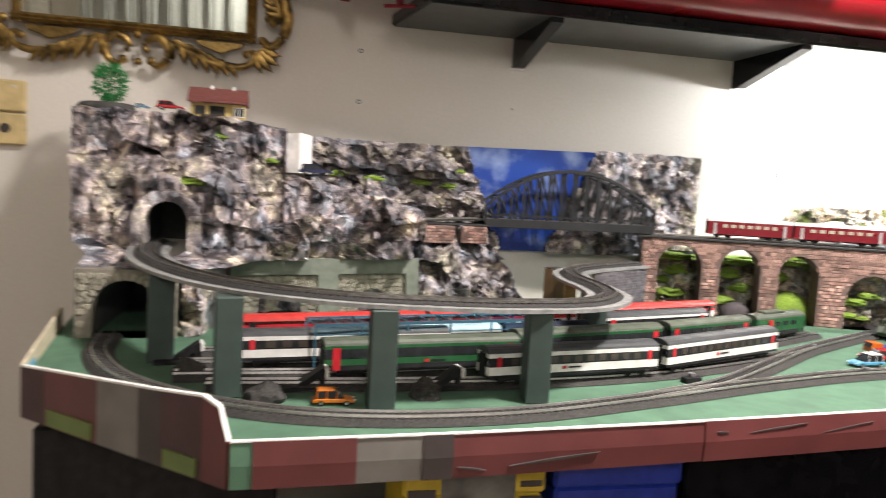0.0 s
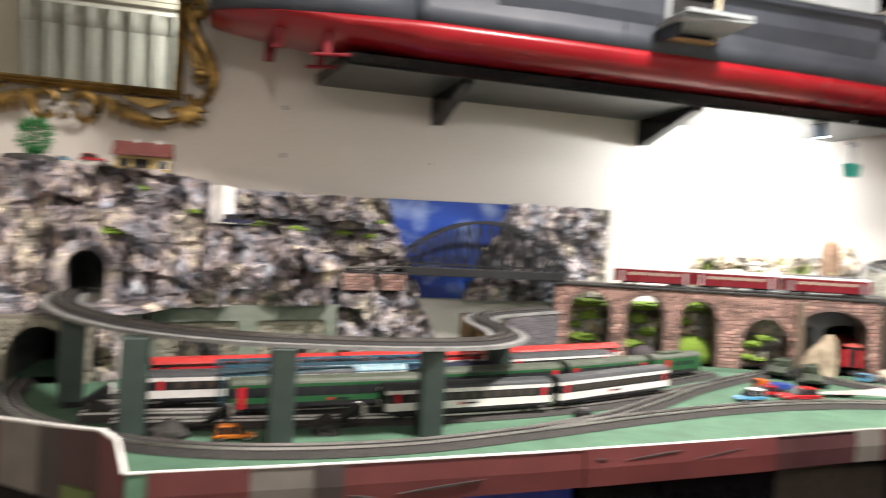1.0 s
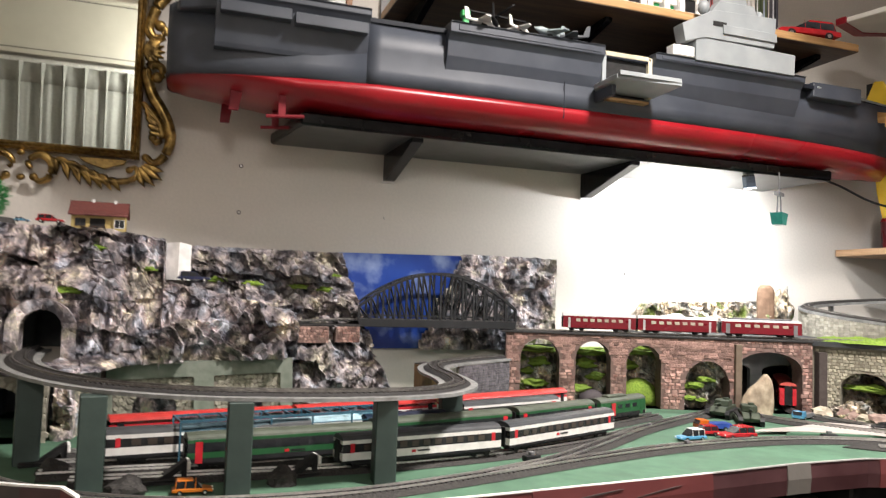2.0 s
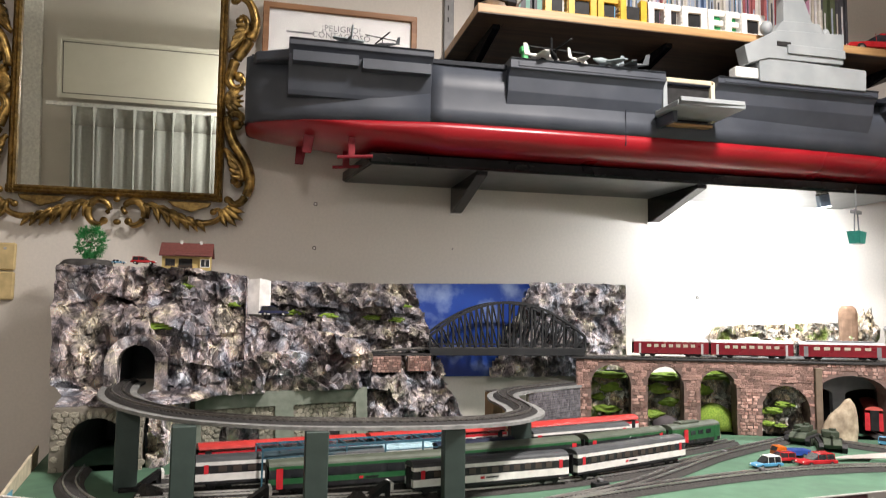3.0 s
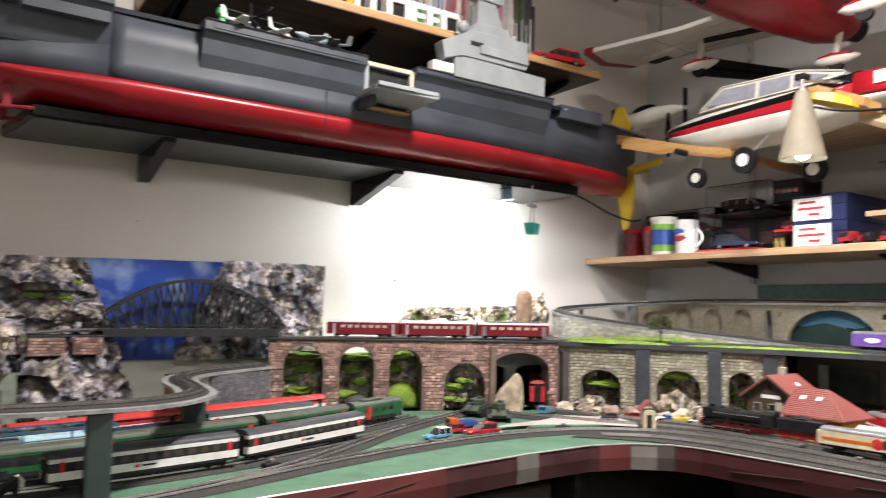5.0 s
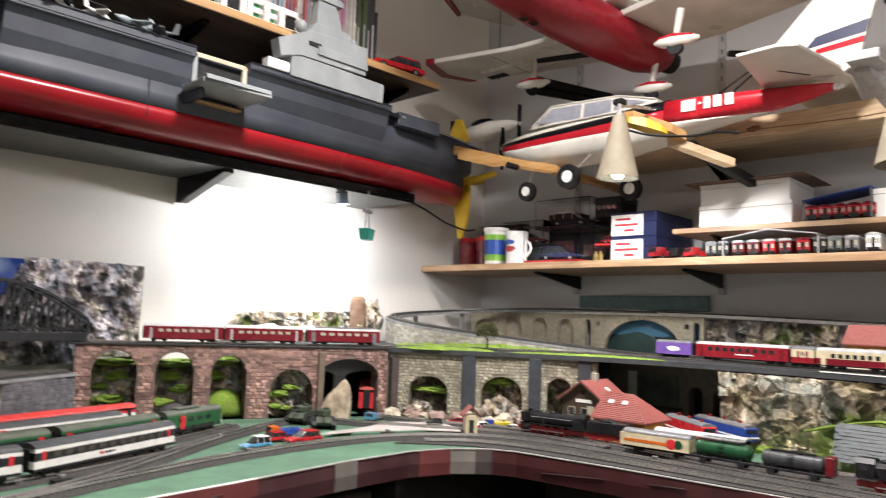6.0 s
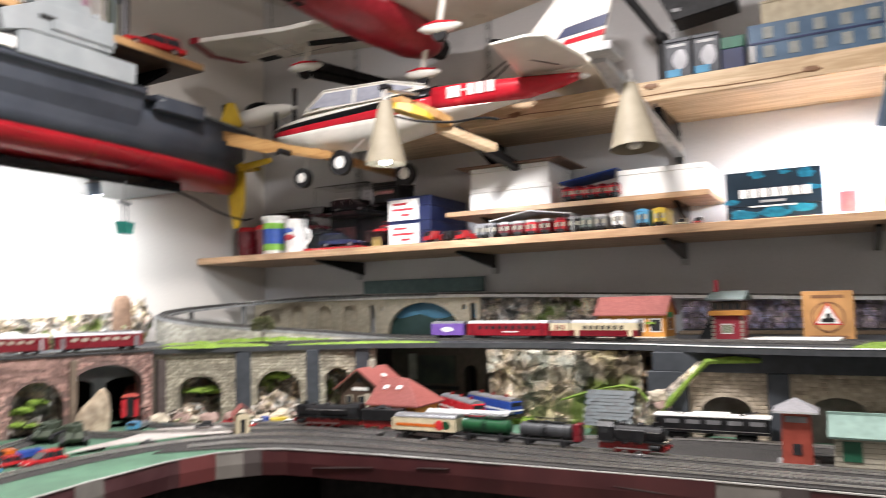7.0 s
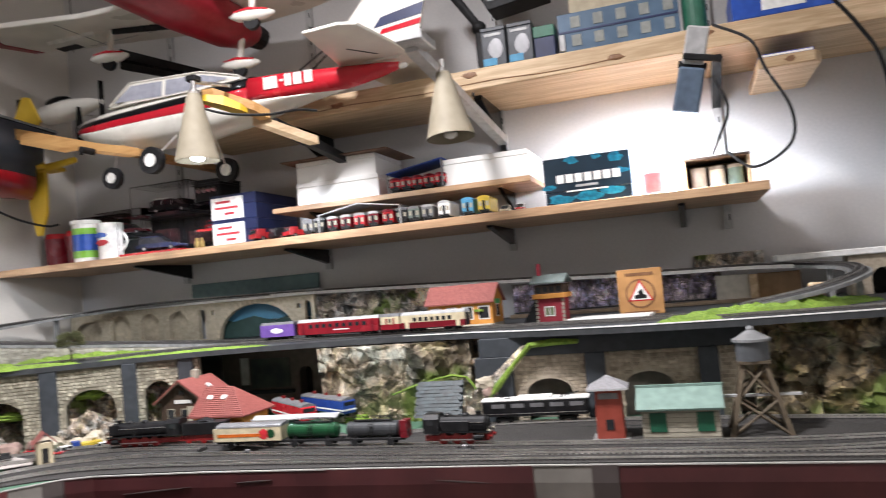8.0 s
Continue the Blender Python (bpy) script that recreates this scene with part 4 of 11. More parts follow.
rock_sheet("rock_backing", span(0.0, 0.322, 60), span(0.0, 0.09, 18), lambda x, z: 0.034 + crag(x + 3, z, 0.6), lambda x, z: True, M_ROCK, ret)

# rock under the bridge end
low_rock = thing("rock_outcrop", label="dark grey crumpled rock outcrop with two brick abutments below the bridge", category="rock")


def low_front(x, z):
    return 1.83 + crag(x + 1.7, z + 0.3, 1.0) + 0.05 * (z - 1.0) / 0.16


rock_sheet("rock_face", span(0.122, 0.335, 60), [lambda x, k=k: 1.0 + (0.166 - 0.13 * max(0, (x - 0.27)) / 0.065) * k / 44 for k in range(45)], low_front, lambda x, z: True, M_ROCK_D, low_rock, back=1.985)
random.seed(43)
for x0, x1, z0 in ((0.138, 0.200, 1.132), (0.214, 0.264, 1.134)):
    ab = part("brick_abutment", bx(x0, x1, 1.850, 1.92, z0, 1.1655, 0.0008), M_BRICKJ, low_rock, "red brick abutment")
    bm = bmesh.new()
    z = z0 + 0.0005
    while z < 1.162:
        x = x0 + random.uniform(0, 0.004)
        while x < x1 - 0.002:
            w = min(random.uniform(0.006, 0.012), x1 - x)
            block(x, x + w, z, z + 0.0052, 0.0016 * random.uniform(0.4, 1.3), bm)
            x += w
        z += 0.0054
    for v in bm.verts:
        v.co.y += 1.8498
    tagged(part("brickwork", bm, M_BRICK2, ab), kind="stuff")

# printed backdrop
back = thing("printed_backdrop", label="backdrop board with crumpled grey rock paper and a blue sky gap", category="backdrop board")
M_SKY = mat("printed_blue_sky", (0.006, 0.035, 0.25), (0.012, 0.075, 0.42), 0.4, scale=7, stain=3)
cloud = M_SKY.node_tree
cl = cloud.nodes.new("ShaderNodeTexNoise")
cl.inputs["Scale"].default_value, cl.inputs["Detail"].default_value = 14, 5
cm = cloud.nodes.new("ShaderNodeMapRange")
cm.inputs["From Min"].default_value, cm.inputs["From Max"].default_value, cm.inputs["To Max"].default_value = 0.54, 0.80, 0.5
cx_ = cloud.nodes.new("ShaderNodeMix")
cx_.data_type = "RGBA"
cx_.inputs["B"].default_value = (0.55, 0.68, 0.80, 1)
cloud.links.new(cloud.nodes["Texture Coordinate"].outputs["Object"], cl.inputs["Vector"])
cloud.links.new(cl.outputs["Fac"], cm.inputs["Value"])
cloud.links.new(cm.outputs["Result"], cx_.inputs["Factor"])
cloud.links.new(cloud.nodes["Mix"].outputs["Result"], cx_.inputs["A"])
cloud.links.new(cx_.outputs["Result"], cloud.nodes["Principled BSDF"].inputs["Base Color"])
part("sky_print", prism([(0.24, 1.112), (0.55, 1.112), (0.55, 1.331), (0.24, 1.325)], "y", 1.985, 1.990), M_SKY, back, "blue sky print with white clouds")


def left_edge(z):
    return 0.316 - 0.076 * (z - 1.112) / 0.215


def right_edge(z):
    return 0.424 + 0.102 * (z - 1.112) / 0.215 + 0.003 * math.sin(z * 60)


def print_left(x, z):
    """Crumpled print with one long overhanging ledge."""
    y = min(1.980, 1.950 + crag(x + 5, z + 2, 0.9) * min(1, max(0.1, (1.322 - z) / 0.02))) - 0.055 * max(0, min(1, (1.25 - z) / 0.1)) * (1 if x < 0.16 else 0.5)
    for z0, slope, deep in ((1.266, -0.07, 0.024), (1.205, -0.03, 0.014)):
        zl = z0 + slope * x + 0.010 * noise.noise(Vector((x * 14, z0 * 9, 0))) + 0.004 * noise.noise(Vector((x * 50, z0 * 9, 4)))
        cut = 0.35 + 0.65 * abs(noise.noise(Vector((x * 11, z0 * 5, 8)))) * 2
        if z > zl:
            y -= deep * min(1.2, cut) * max(0.0, 1 - (z - zl) / 0.055)
        elif z > zl - 0.03:
            y += 0.004
    return min(1.981, y)


rock_sheet("rock_print_left", span(-0.085, 0.335, 150), span(1.10, 1.322, 84), print_left,
           lambda x, z: x < left_edge(z), M_ROCK_D, back, "grey rock print")
for x, z, w in ((-0.022, 1.254, 0.016), (0.054, 1.248, 0.014), (0.151, 1.244, 0.015), (0.206, 1.241, 0.013), (0.226, 1.272, 0.010), (-0.06, 1.262, 0.011)):
    part("moss_tuft", ball((x, print_left(x, z) - 0.001, z), w, 1.2, 0.40, 0.32, 1.0, int(300 + x * 90), sub=4), M_GRASS, back, smooth=True)
rock_sheet("rock_print_right", span(0.42, 0.777, 48), span(1.112, 1.334, 30), lambda x, z: min(1.982, 1.966 + crag(x + 9, z + 4, 0.6) * min(1, (0.777 - x) / 0.03, (1.334 - z) / 0.02)), lambda x, z: x > right_edge(z) and not (z < 1.125 and x > 0.70), M_ROCK_D, back, "grey rock print")
part("paper_gap", loft([[(-0.118, 1.90, 1.322), (-0.118, 1.895, 1.25), (-0.118, 1.90, 1.25), (-0.118, 1.905, 1.322)], [(-0.095, 1.885, 1.324), (-0.095, 1.88, 1.25), (-0.095, 1.885, 1.25), (-0.095, 1.89, 1.324)],
                        [(-0.072, 1.90, 1.320), (-0.072, 1.895, 1.25), (-0.072, 1.90, 1.25), (-0.072, 1.905, 1.320)]]), M_WHITE, back, "bare white paper gap")

# ---- arch bridge ----
bridge = thing("arch_bridge", (0.270, 1.915, 1.172), 0, "dark grey steel bowstring arch railway bridge", "bridge")
L, RISE, LOW = 0.365, 0.112, 0.036
M_STEEL = mat("bridge_grey", (0.008, 0.009, 0.010), (0.014, 0.015, 0.017), 0.5)
part("deck", bx(0, L, -0.024, 0.024, -0.004, 0.004, 0.0008), M_STEEL, bridge)


def arch_z(x):
    return LOW + (RISE - LOW) * (1 - ((x - L / 2) / (L / 2)) ** 2)


for y in (-0.024, 0.024):
    part("side_beam", bx(0, L, y - 0.0028, y + 0.0028, -0.007, 0.010, 0.0006), M_STEEL, bridge)
    part("top_chord", sweep([Vector((x, y, arch_z(x))) for x in span(0, L, 20)], [(-0.0042, -0.0032), (-0.0042, 0.0028), (0.0042, 0.0028), (0.0042, -0.0032)]), M_STEEL, bridge)
    part("rail_beam", bx(0.004, L - 0.004, y - 0.0012, y + 0.0012, 0.016, 0.0185), M_STEEL, bridge)
    n = 14
    for i in range(n + 1):
        x = L * i / n
        part("upright", bx(x - 0.0021, x + 0.0021, y - 0.0018, y + 0.0018, 0.004, arch_z(x)), M_STEEL, bridge)
        if i < n:
            x2 = L * (i + 1) / n
            a, b = ((x, 0.006), (x2, arch_z(x2))) if i >= n / 2 else ((x2, 0.006), (x, arch_z(x)))
            part("diagonal", rod((a[0], y, a[1]), (b[0], y, b[1]), 0.0021, n=4), M_STEEL, bridge)
for i in range(1, 14, 2):
    x = L * i / 14
    part("cross_brace", rod((x, -0.024, arch_z(x)), (x, 0.024, arch_z(x)), 0.0017, n=4), M_STEEL, bridge)
track("bridge_track", [(0.14, 1.905, 1.170), (0.27, 1.913, 1.1765), (0.45, 1.915, 1.1765), (0.62, 1.915, 1.1765)], "narrow gauge track across the arch bridge", gauge=0.012, bed=0.026, height=0.002, bed_mat=M_STEEL)
part("approach_deck", bx(0.118, 0.272, 1.868, 1.935, 1.1658, 1.1695, 0.0008), M_BED_D, low_rock)

# ---- brick viaduct ----
VA, VB = Vector((0.612, 1.888, 0)), Vector((1.243, 1.634, 0))
VLEN = (VB - VA).length
VROT = math.degrees(math.atan2(VB.y - VA.y, VB.x - VA.x))
via = thing("brick_viaduct", (VA.x, VA.y, 1.0), VROT, "red-brown brick railway viaduct with tall arches", "viaduct")
VOP = [(0.033, 0.121, 0.0, 0.103, 0.044), (0.157, 0.236, 0.0, 0.105, 0.040), (0.271, 0.348, 0.0, 0.100, 0.040), (0.400, 0.500, 0.0, 0.055, 0.055), (0.515, 0.658, 0.0, 0.095, 0.040)]
part("wall", arched_wall(VLEN, 0.0, 0.1585, 0.055, VOP), M_BRICKJ, via)
part("deck", bx(-0.01, VLEN + 0.012, -0.005, 0.075, 0.1585, 0.163, 0.0008), M_BED_D, via, "black deck edge")


def brick_ok(x, z):
    for x0, x1, bot, spring, rise in VOP:
        c, r = (x0 + x1) / 2, (x1 - x0) / 2
        if x0 - 0.004 < x < x1 + 0.004 and (z < spring or ((x - c) / (r + 0.005)) ** 2 + ((z - spring) / (rise + 0.005)) ** 2 < 1):
            return False
    return True


# hand-cut masonry: a few block shapes shared between the single blocks of the upper courses
def cut_block(seed):
    rr = random.Random(seed)
    bm = bmesh.new()
    block(-0.5, 0.5, -0.5, 0.5, 1.0, bm, 0.0)
    for v in bm.verts:
        v.co.x += rr.uniform(-0.05, 0.05)
        v.co.z += rr.uniform(-0.07, 0.07)
        if v.co.y < -0.5:
            v.co.x *= rr.uniform(0.82, 0.94)
            v.co.z *= rr.uniform(0.80, 0.94)
            v.co.y *= rr.uniform(0.7, 1.1)
    me = bpy.data.meshes.new("brick")
    bm.to_mesh(me)
    bm.free()
    me.materials.append(M_BRICK)
    return me


CUT = [cut_block(k) for k in range(8)]
made, bulk = 0, bmesh.new()
random.seed(5)
z = 0.0005
while z < 0.157:
    h = min(random.uniform(0.0052, 0.0090), 0.1582 - z)
    x = random.uniform(0.0, 0.004)
    while x < VLEN - 0.003:
        w = min(random.uniform(0.007, 0.019), VLEN - x - 0.0005)
        if brick_ok(x + w / 2, z + h / 2):
            d = 0.0016 * random.uniform(0.4, 1.5)
            if made < 300 and z > 0.090 and x < 0.50:
                o = new("brick", random.choice(CUT))
                o.parent = via
                o.matrix_basis = Matrix.LocRotScale((x + w / 2, 0.0, z + h / 2), Euler((0, random.uniform(-0.03, 0.03), 0)), (w * 1.02, d, h * 1.02))
                made += 1
            else:
                block(x, x + w, z, z + h, d, bulk)
        x += w
    z += h
tagged(part("brickwork", bulk, M_BRICK2, via), kind="stuff")

# what stands behind the arches
hill = thing("rocky_hillside", (VA.x, VA.y, 1.0), VROT, "grey crumpled rocks with bright green grass behind the viaduct arches", "hillside")
rock_sheet("rock_face", span(0.0, 0.42, 90), span(0.0, 0.118, 30), lambda x, z: 0.074 + crag(x + 12, z + 3, 0.8) + 0.35 * max(0, z - 0.05), lambda x, z: True, M_ROCK_G, hill)
for x, z, w, y in ((0.07, 0.116, 0.052, 0.108), (0.20, 0.115, 0.052, 0.108), (0.31, 0.120, 0.056, 0.108), (0.085, 0.088, 0.022, 0.084), (0.070, 0.040, 0.024, 0.070), (0.055, 0.066, 0.018, 0.074), (0.185, 0.086, 0.026, 0.084), (0.175, 0.030, 0.022, 0.068), (0.215, 0.060, 0.018, 0.072), (0.285, 0.088, 0.024, 0.084)):
    part("grass_tuft", ball((x, y, z), w, 1.15, 0.55 if z < 0.1 else 0.8, 0.42 if z < 0.1 else 0.14, 0.8, int(x * 100), sub=3), M_GRASS, hill, smooth=True)
part("back_board", bx(0.02, 0.135, 0.150, 0.156, 0.118, 0.140, 0.0008), M_DECK, hill, "dark track board")
part("green_mound", loft([[(0.312 + r * 0.052 * math.cos(a) * (1 + 0.10 * noise.noise(Vector((a, z * 40, 2)))), 0.070 + r * 0.034 * math.sin(a), z) for a in [k * math.pi / 8 for k in range(16)]] for z, r in ((0.0, 1.0), (0.018, 0.96), (0.034, 0.82), (0.048, 0.60), (0.057, 0.34), (0.060, 0.10))]), M_GRASS, hill, smooth=True)
part("dark_boulder", ball((0.205, 0.05, 0.005), 0.03, 1.1, 0.8, 0.9, 0.3, 7), mat("dark_boulder", (0.07, 0.06, 0.065), None, 0.8), hill, smooth=True)

part("pale_ledge", ball((-0.262, 1.705, 1.098), 0.024, 1.2, 0.7, 0.55, 0.8, 14, sub=3), M_ROCK_P, mountain, "pale pinkish rock ledge")

for x, z, w in ((-0.262, 1.226, 0.018), (-0.150, 1.268, 0.012), (-0.225, 1.300, 0.013)):
    part("moss_tuft", ball((x, mountain_front(x, z) - 0.002, z), w, 1.3, 0.45, 0.34, 1.0, int(500 + x * 90), sub=4), M_GRASS, mountain, smooth=True)

# ---- upper level on the east side ----
M_SLATEP = mat("slate_grey_paint", (0.036, 0.043, 0.052), (0.052, 0.060, 0.070), 0.6, scale=70, stain=14)
EDGE = [(1.243, 1.634), (1.338, 1.485), (1.430, 1.345), (1.500, 1.215), (1.535, 1.08), (1.548, 0.92), (1.545, 0.75), (1.515, 0.60), (1.460, 0.46), (1.425, 0.30), (1.415, 0.12), (1.425, -0.05), (1.47, -0.25)]
ZD = 1.163
up = thing("upper_deck", label="dark grey upper deck board of the railway layout", category="deck")
part("board", prism(EDGE + [(1.995, -0.25), (1.995, 1.995), (0.96, 1.995), (0.96, 1.84)], "z", ZD - 0.010, ZD), M_DECK, up)
part("front_strip", sweep([Vector((x, y, 0)) for x, y in EDGE], [(0.0, ZD - 0.010), (0.0, ZD + 0.001), (0.004, ZD + 0.001), (0.004, ZD - 0.010)]), M_DECK, up, "dark grey edge strip")
part("edge_line", sweep([Vector((x, y, 0)) for x, y in EDGE[6:]], [(0.001, ZD + 0.001), (0.001, ZD + 0.003), (0.005, ZD + 0.003), (0.005, ZD + 0.001)]), M_WHITE, up, "white edge line")
NG = dict(gauge=0.012, bed=0.028, height=0.003)
ZT = ZD + 0.0004
track("viaduct_track", [(0.62, 1.915, 1.1605), (0.75, 1.868, 1.1604), (0.95, 1.787, ZT - 0.003), (1.12, 1.720, ZT - 0.003), (1.24, 1.665, ZT - 0.0015), (1.36, 1.575, ZT), (1.47, 1.46, ZT), (1.57, 1.29, ZT), (1.622, 1.12, ZT), (1.615, 0.9, ZT), (1.585, 0.66, ZT), (1.545, 0.45, ZT), (1.50, 0.27, ZT), (1.475, 0.10, ZT), (1.48, -0.06, ZT), (1.52, -0.2, ZT)],
      "narrow gauge track along the upper deck", **NG)
track("station_track", [(1.655, 1.02, ZT), (1.648, 0.85, ZT), (1.622, 0.66, ZT), (1.585, 0.45, ZT), (1.545, 0.25, ZT), (1.54, 0.12, ZT + 0.004)], "narrow gauge station track on the upper deck", **NG)
LOOP = [(1.54, 0.12, 1.176), (1.575, -0.005, 1.195), (1.655, -0.085, 1.214), (1.77, -0.10, 1.226), (1.875, -0.04, 1.234), (1.935, 0.08, 1.240), (1.955, 0.25, 1.243), (1.958, 0.6, 1.255), (1.958, 1.0, 1.268), (1.955, 1.3, 1.275), (1.95, 1.55, 1.278), (1.925, 1.73, 1.276), (1.86, 1.87, 1.268), (1.74, 1.945, 1.258), (1.60, 1.945, 1.248), (1.49, 1.895, 1.238), (1.445, 1.80, 1.226),
        (1.465, 1.69, 1.212), (1.54, 1.55, 1.196), (1.61, 1.40, 1.182), (1.650, 1.24, 1.170), (1.658, 1.08, 1.1645)]
loop = thing("climbing_line", label="grey climbing track bed looping along the wall above the deck", category="track bed")
lp = smooth_path(LOOP)
part("bed", sweep(lp, [(-0.020, -0.007), (-0.020, -0.0005), (0.020, -0.0005), (0.020, -0.007)]), M_PLY, loop)
track("climbing_track", LOOP, "narrow gauge track on the climbing line", gauge=0.012, bed=0.030, height=0.003)
part("edge_line", sweep([Vector(p) for p in lp[40:150]], [(-0.0225, -0.006), (-0.0225, 0.002), (-0.0195, 0.002), (-0.0195, -0.006)]), M_WHITE, loop, "white edge")
for k in range(6, len(lp) - 12, 14):
    p = lp[k]
    if p.z > ZD + 0.022 and (p.y < 0.0 or (p.y > 1.86 and p.x < 1.9)):
        part("post", bx(p.x - 0.005, p.x + 0.005, p.y - 0.005, p.y + 0.005, ZD, p.z - 0.007), M_PLY, loop)

M_CREAM_STONE = mat("cream_arcade_stone", (0.50, 0.43, 0.31), (0.66, 0.58, 0.43), 0.8, scale=110, stain=16, stain_amount=0.3, bump=0.4, random_tint=0.15)
# arcade wall under the climbing line
arc = thing("arcade_wall", (1.935, 1.985, ZD), -90, "cream stone arcade wall with a wide arch against the wall", "arcade wall")
AOP = [(0.020, 0.112, 0.010, 0.052, 0.026), (0.147, 0.219, 0.010, 0.062, 0.028), (0.259, 0.319, 0.010, 0.062, 0.027), (0.358, 0.417, 0.010, 0.062, 0.026), (0.458, 0.480, 0.004, 0.078, 0.010), (0.500, 0.512, 0.070, 0.078, 0.006)]
part("wall", arched_wall(0.515, 0.0, 0.106, 0.012, AOP), M_CREAM_STONE, arc)
part("wide_arch", arched_wall(0.315, 0.0, 0.106, 0.014, [(0.012, 0.252, 0.0, 0.004, 0.088), (0.260, 0.272, 0.070, 0.078, 0.006), (0.284, 0.303, 0.030, 0.078, 0.010)]), M_CREAM_STONE, arc).matrix_basis = pose(0.515, -0.001, 0)
part("recess_back", bx(0.01, 0.45, 0.022, 0.026, 0.0, 0.10), M_CREAM_STONE, arc)
part("picture_sky", bx(0.50, 0.80, 0.035, 0.038, 0.045, 0.10), mat("pale_blue_print", (0.10, 0.28, 0.42), None, 0.6, scale=9), arc, "blue landscape picture in the arch")
part("picture_hills", prism([(0.50, 0.0), (0.80, 0.0), (0.80, 0.04), (0.74, 0.055), (0.68, 0.04), (0.62, 0.058), (0.55, 0.045), (0.50, 0.06)], "y", 0.030, 0.034), mat("dark_green_print", (0.03, 0.07, 0.06), None, 0.6, scale=30), arc, "dark green printed hills")
part("coping", bx(-0.005, 0.835, -0.006, 0.016, 0.1035, 0.110, 0.001), M_WHITE, arc, "pale coping")
random.seed(9)
bm = bx(-0.0024, 0.0024, -0.0012, 0.0, -0.0036, 0.0036)
arch_stone = bpy.data.meshes.new("arch_stone")
bm.to_mesh(arch_stone)
bm.free()
arch_stone.materials.append(M_CREAM_STONE)
for k in range(5):
    cx = (0.066, 0.183, 0.289, 0.3875)[k] if k < 4 else 0.385 + 0.262
    r, sp, rise, y = (((0.046, 0.052, 0.026), (0.036, 0.062, 0.028), (0.03, 0.062, 0.027), (0.0295, 0.062, 0.026))[k] + (-0.0005,)) if k < 4 else (0.120, 0.004, 0.088, -0.0015)
    nn = 11 if k < 4 else 25
    for i in range(nn):
        a = math.pi * (i + 0.5) / nn
        o = new("arch_stone", arch_stone)
        o.parent = arc
        c = cx if k < 4 else 0.515 + 0.132
        s = 1.0 if k < 4 else 1.9
        o.matrix_basis = Matrix.LocRotScale((c - (r + 0.004 * s) * math.cos(a), y, sp + (rise + 0.004 * s) * math.sin(a)), Euler((0, -(math.pi / 2 - a), 0)), (s, 1, s))
# painted rock and violet stone strips on the wall
mural = thing("rock_mural", (1.945, 1.15, ZD), -90, "pale mossy rock paper relief standing against the wall", "rock wall")
rock_sheet("rock_face", span(0.0, 0.32, 70), span(0.0, 0.098, 24), lambda x, z: crag(x + 21, z + 3, 0.7), lambda x, z: True, M_ROCK_T, mural, back=0.03)
vio = thing("violet_stone_strip", (1.972, 0.62, ZD), -90, "violet printed stone wall strip with a dark kerb", "stone wall strip")
random.seed(31)
part("strip", bx(0.0, 0.49, 0.0, 0.012, 0.0, 0.080), M_MORTAR, vio)
bm = bmesh.new()
for r in range(5):
    x = 0.0
    while x < 0.48:
        w = random.uniform(0.016, 0.036)
        w = min(w, 0.488 - x)
        b = random.uniform(-0.0012, 0.0012)
        prism([(x + 0.001, 0.012 + r * 0.0135 + b), (x + w - 0.001, 0.012 + r * 0.0135 - b), (x + w - 0.002, 0.0245 + r * 0.0135 + b), (x + 0.002, 0.0245 + r * 0.0135)], "y", -0.0022, 0.0, bm)
        x += w
tagged(part("stone_print", bm, M_ROCK_V, vio), kind="stuff")
part("kerb", bx(0.0, 0.49, -0.006, 0.0, 0.0, 0.011, 0.001), M_DECK, vio, "dark kerb")
part("wood_sill", bx(0.0, 0.60, -0.055, -0.006, 0.0, 0.008, 0.001), mat("brown_sill", (0.28, 0.205, 0.14), None, 0.7), vio, "brown board in front of the wall")
teal = thing("teal_board", (1.992, 1.372, 1.283), 0, "teal painted board leaning against the wall", "board")
part("board", bx(-0.008, 0.0, -0.208, 0.208, 0.0, 0.042, 0.001), mat("teal_paint", (0.07, 0.13, 0.135), None, 0.6), teal)
mos = thing("mosaic_board", (1.992, 0.11, 1.243), 0, "dark green mottled board on the wall", "board")
part("board", bx(-0.006, 0.0, -0.075, 0.075, 0.0, 0.032, 0.001), M_ROCK_G, mos)
# south end: white slab, card walls, tunnel
end = thing("tunnel_corner", (1.93, -0.08, ZD), -90, "cream card tunnel block with a white slab roof", "tunnel block")
part("white_slab", bx(-0.10, 0.165, -0.06, 0.04, 0.082, 0.096, 0.002), M_WHITE, end, "white slab")
part("card_wall", bx(-0.225, -0.155, 0.0, 0.01, 0.0, 0.062, 0.001), mat("pale_card", (0.50, 0.47, 0.40), None, 0.8), end)
part("brown_card", bx(-0.140, -0.05, 0.0, 0.01, 0.0, 0.060, 0.001), mat("brown_card", (0.33, 0.20, 0.10), None, 0.8), end)
part("wood_post", bx(-0.155, -0.138, -0.012, 0.006, 0.0, 0.060, 0.001), M_PINE, end)
part("tunnel_wall", arched_wall(0.13, 0.0, 0.082, 0.05, [(0.04, 0.085, 0.0, 0.032, 0.022)]), M_TAN, end).matrix_basis = pose(0.035, -0.05, 0)
# black sheet standing in for the shade inside the tunnel
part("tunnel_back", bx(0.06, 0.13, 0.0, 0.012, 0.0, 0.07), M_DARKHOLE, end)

# grass along the deck


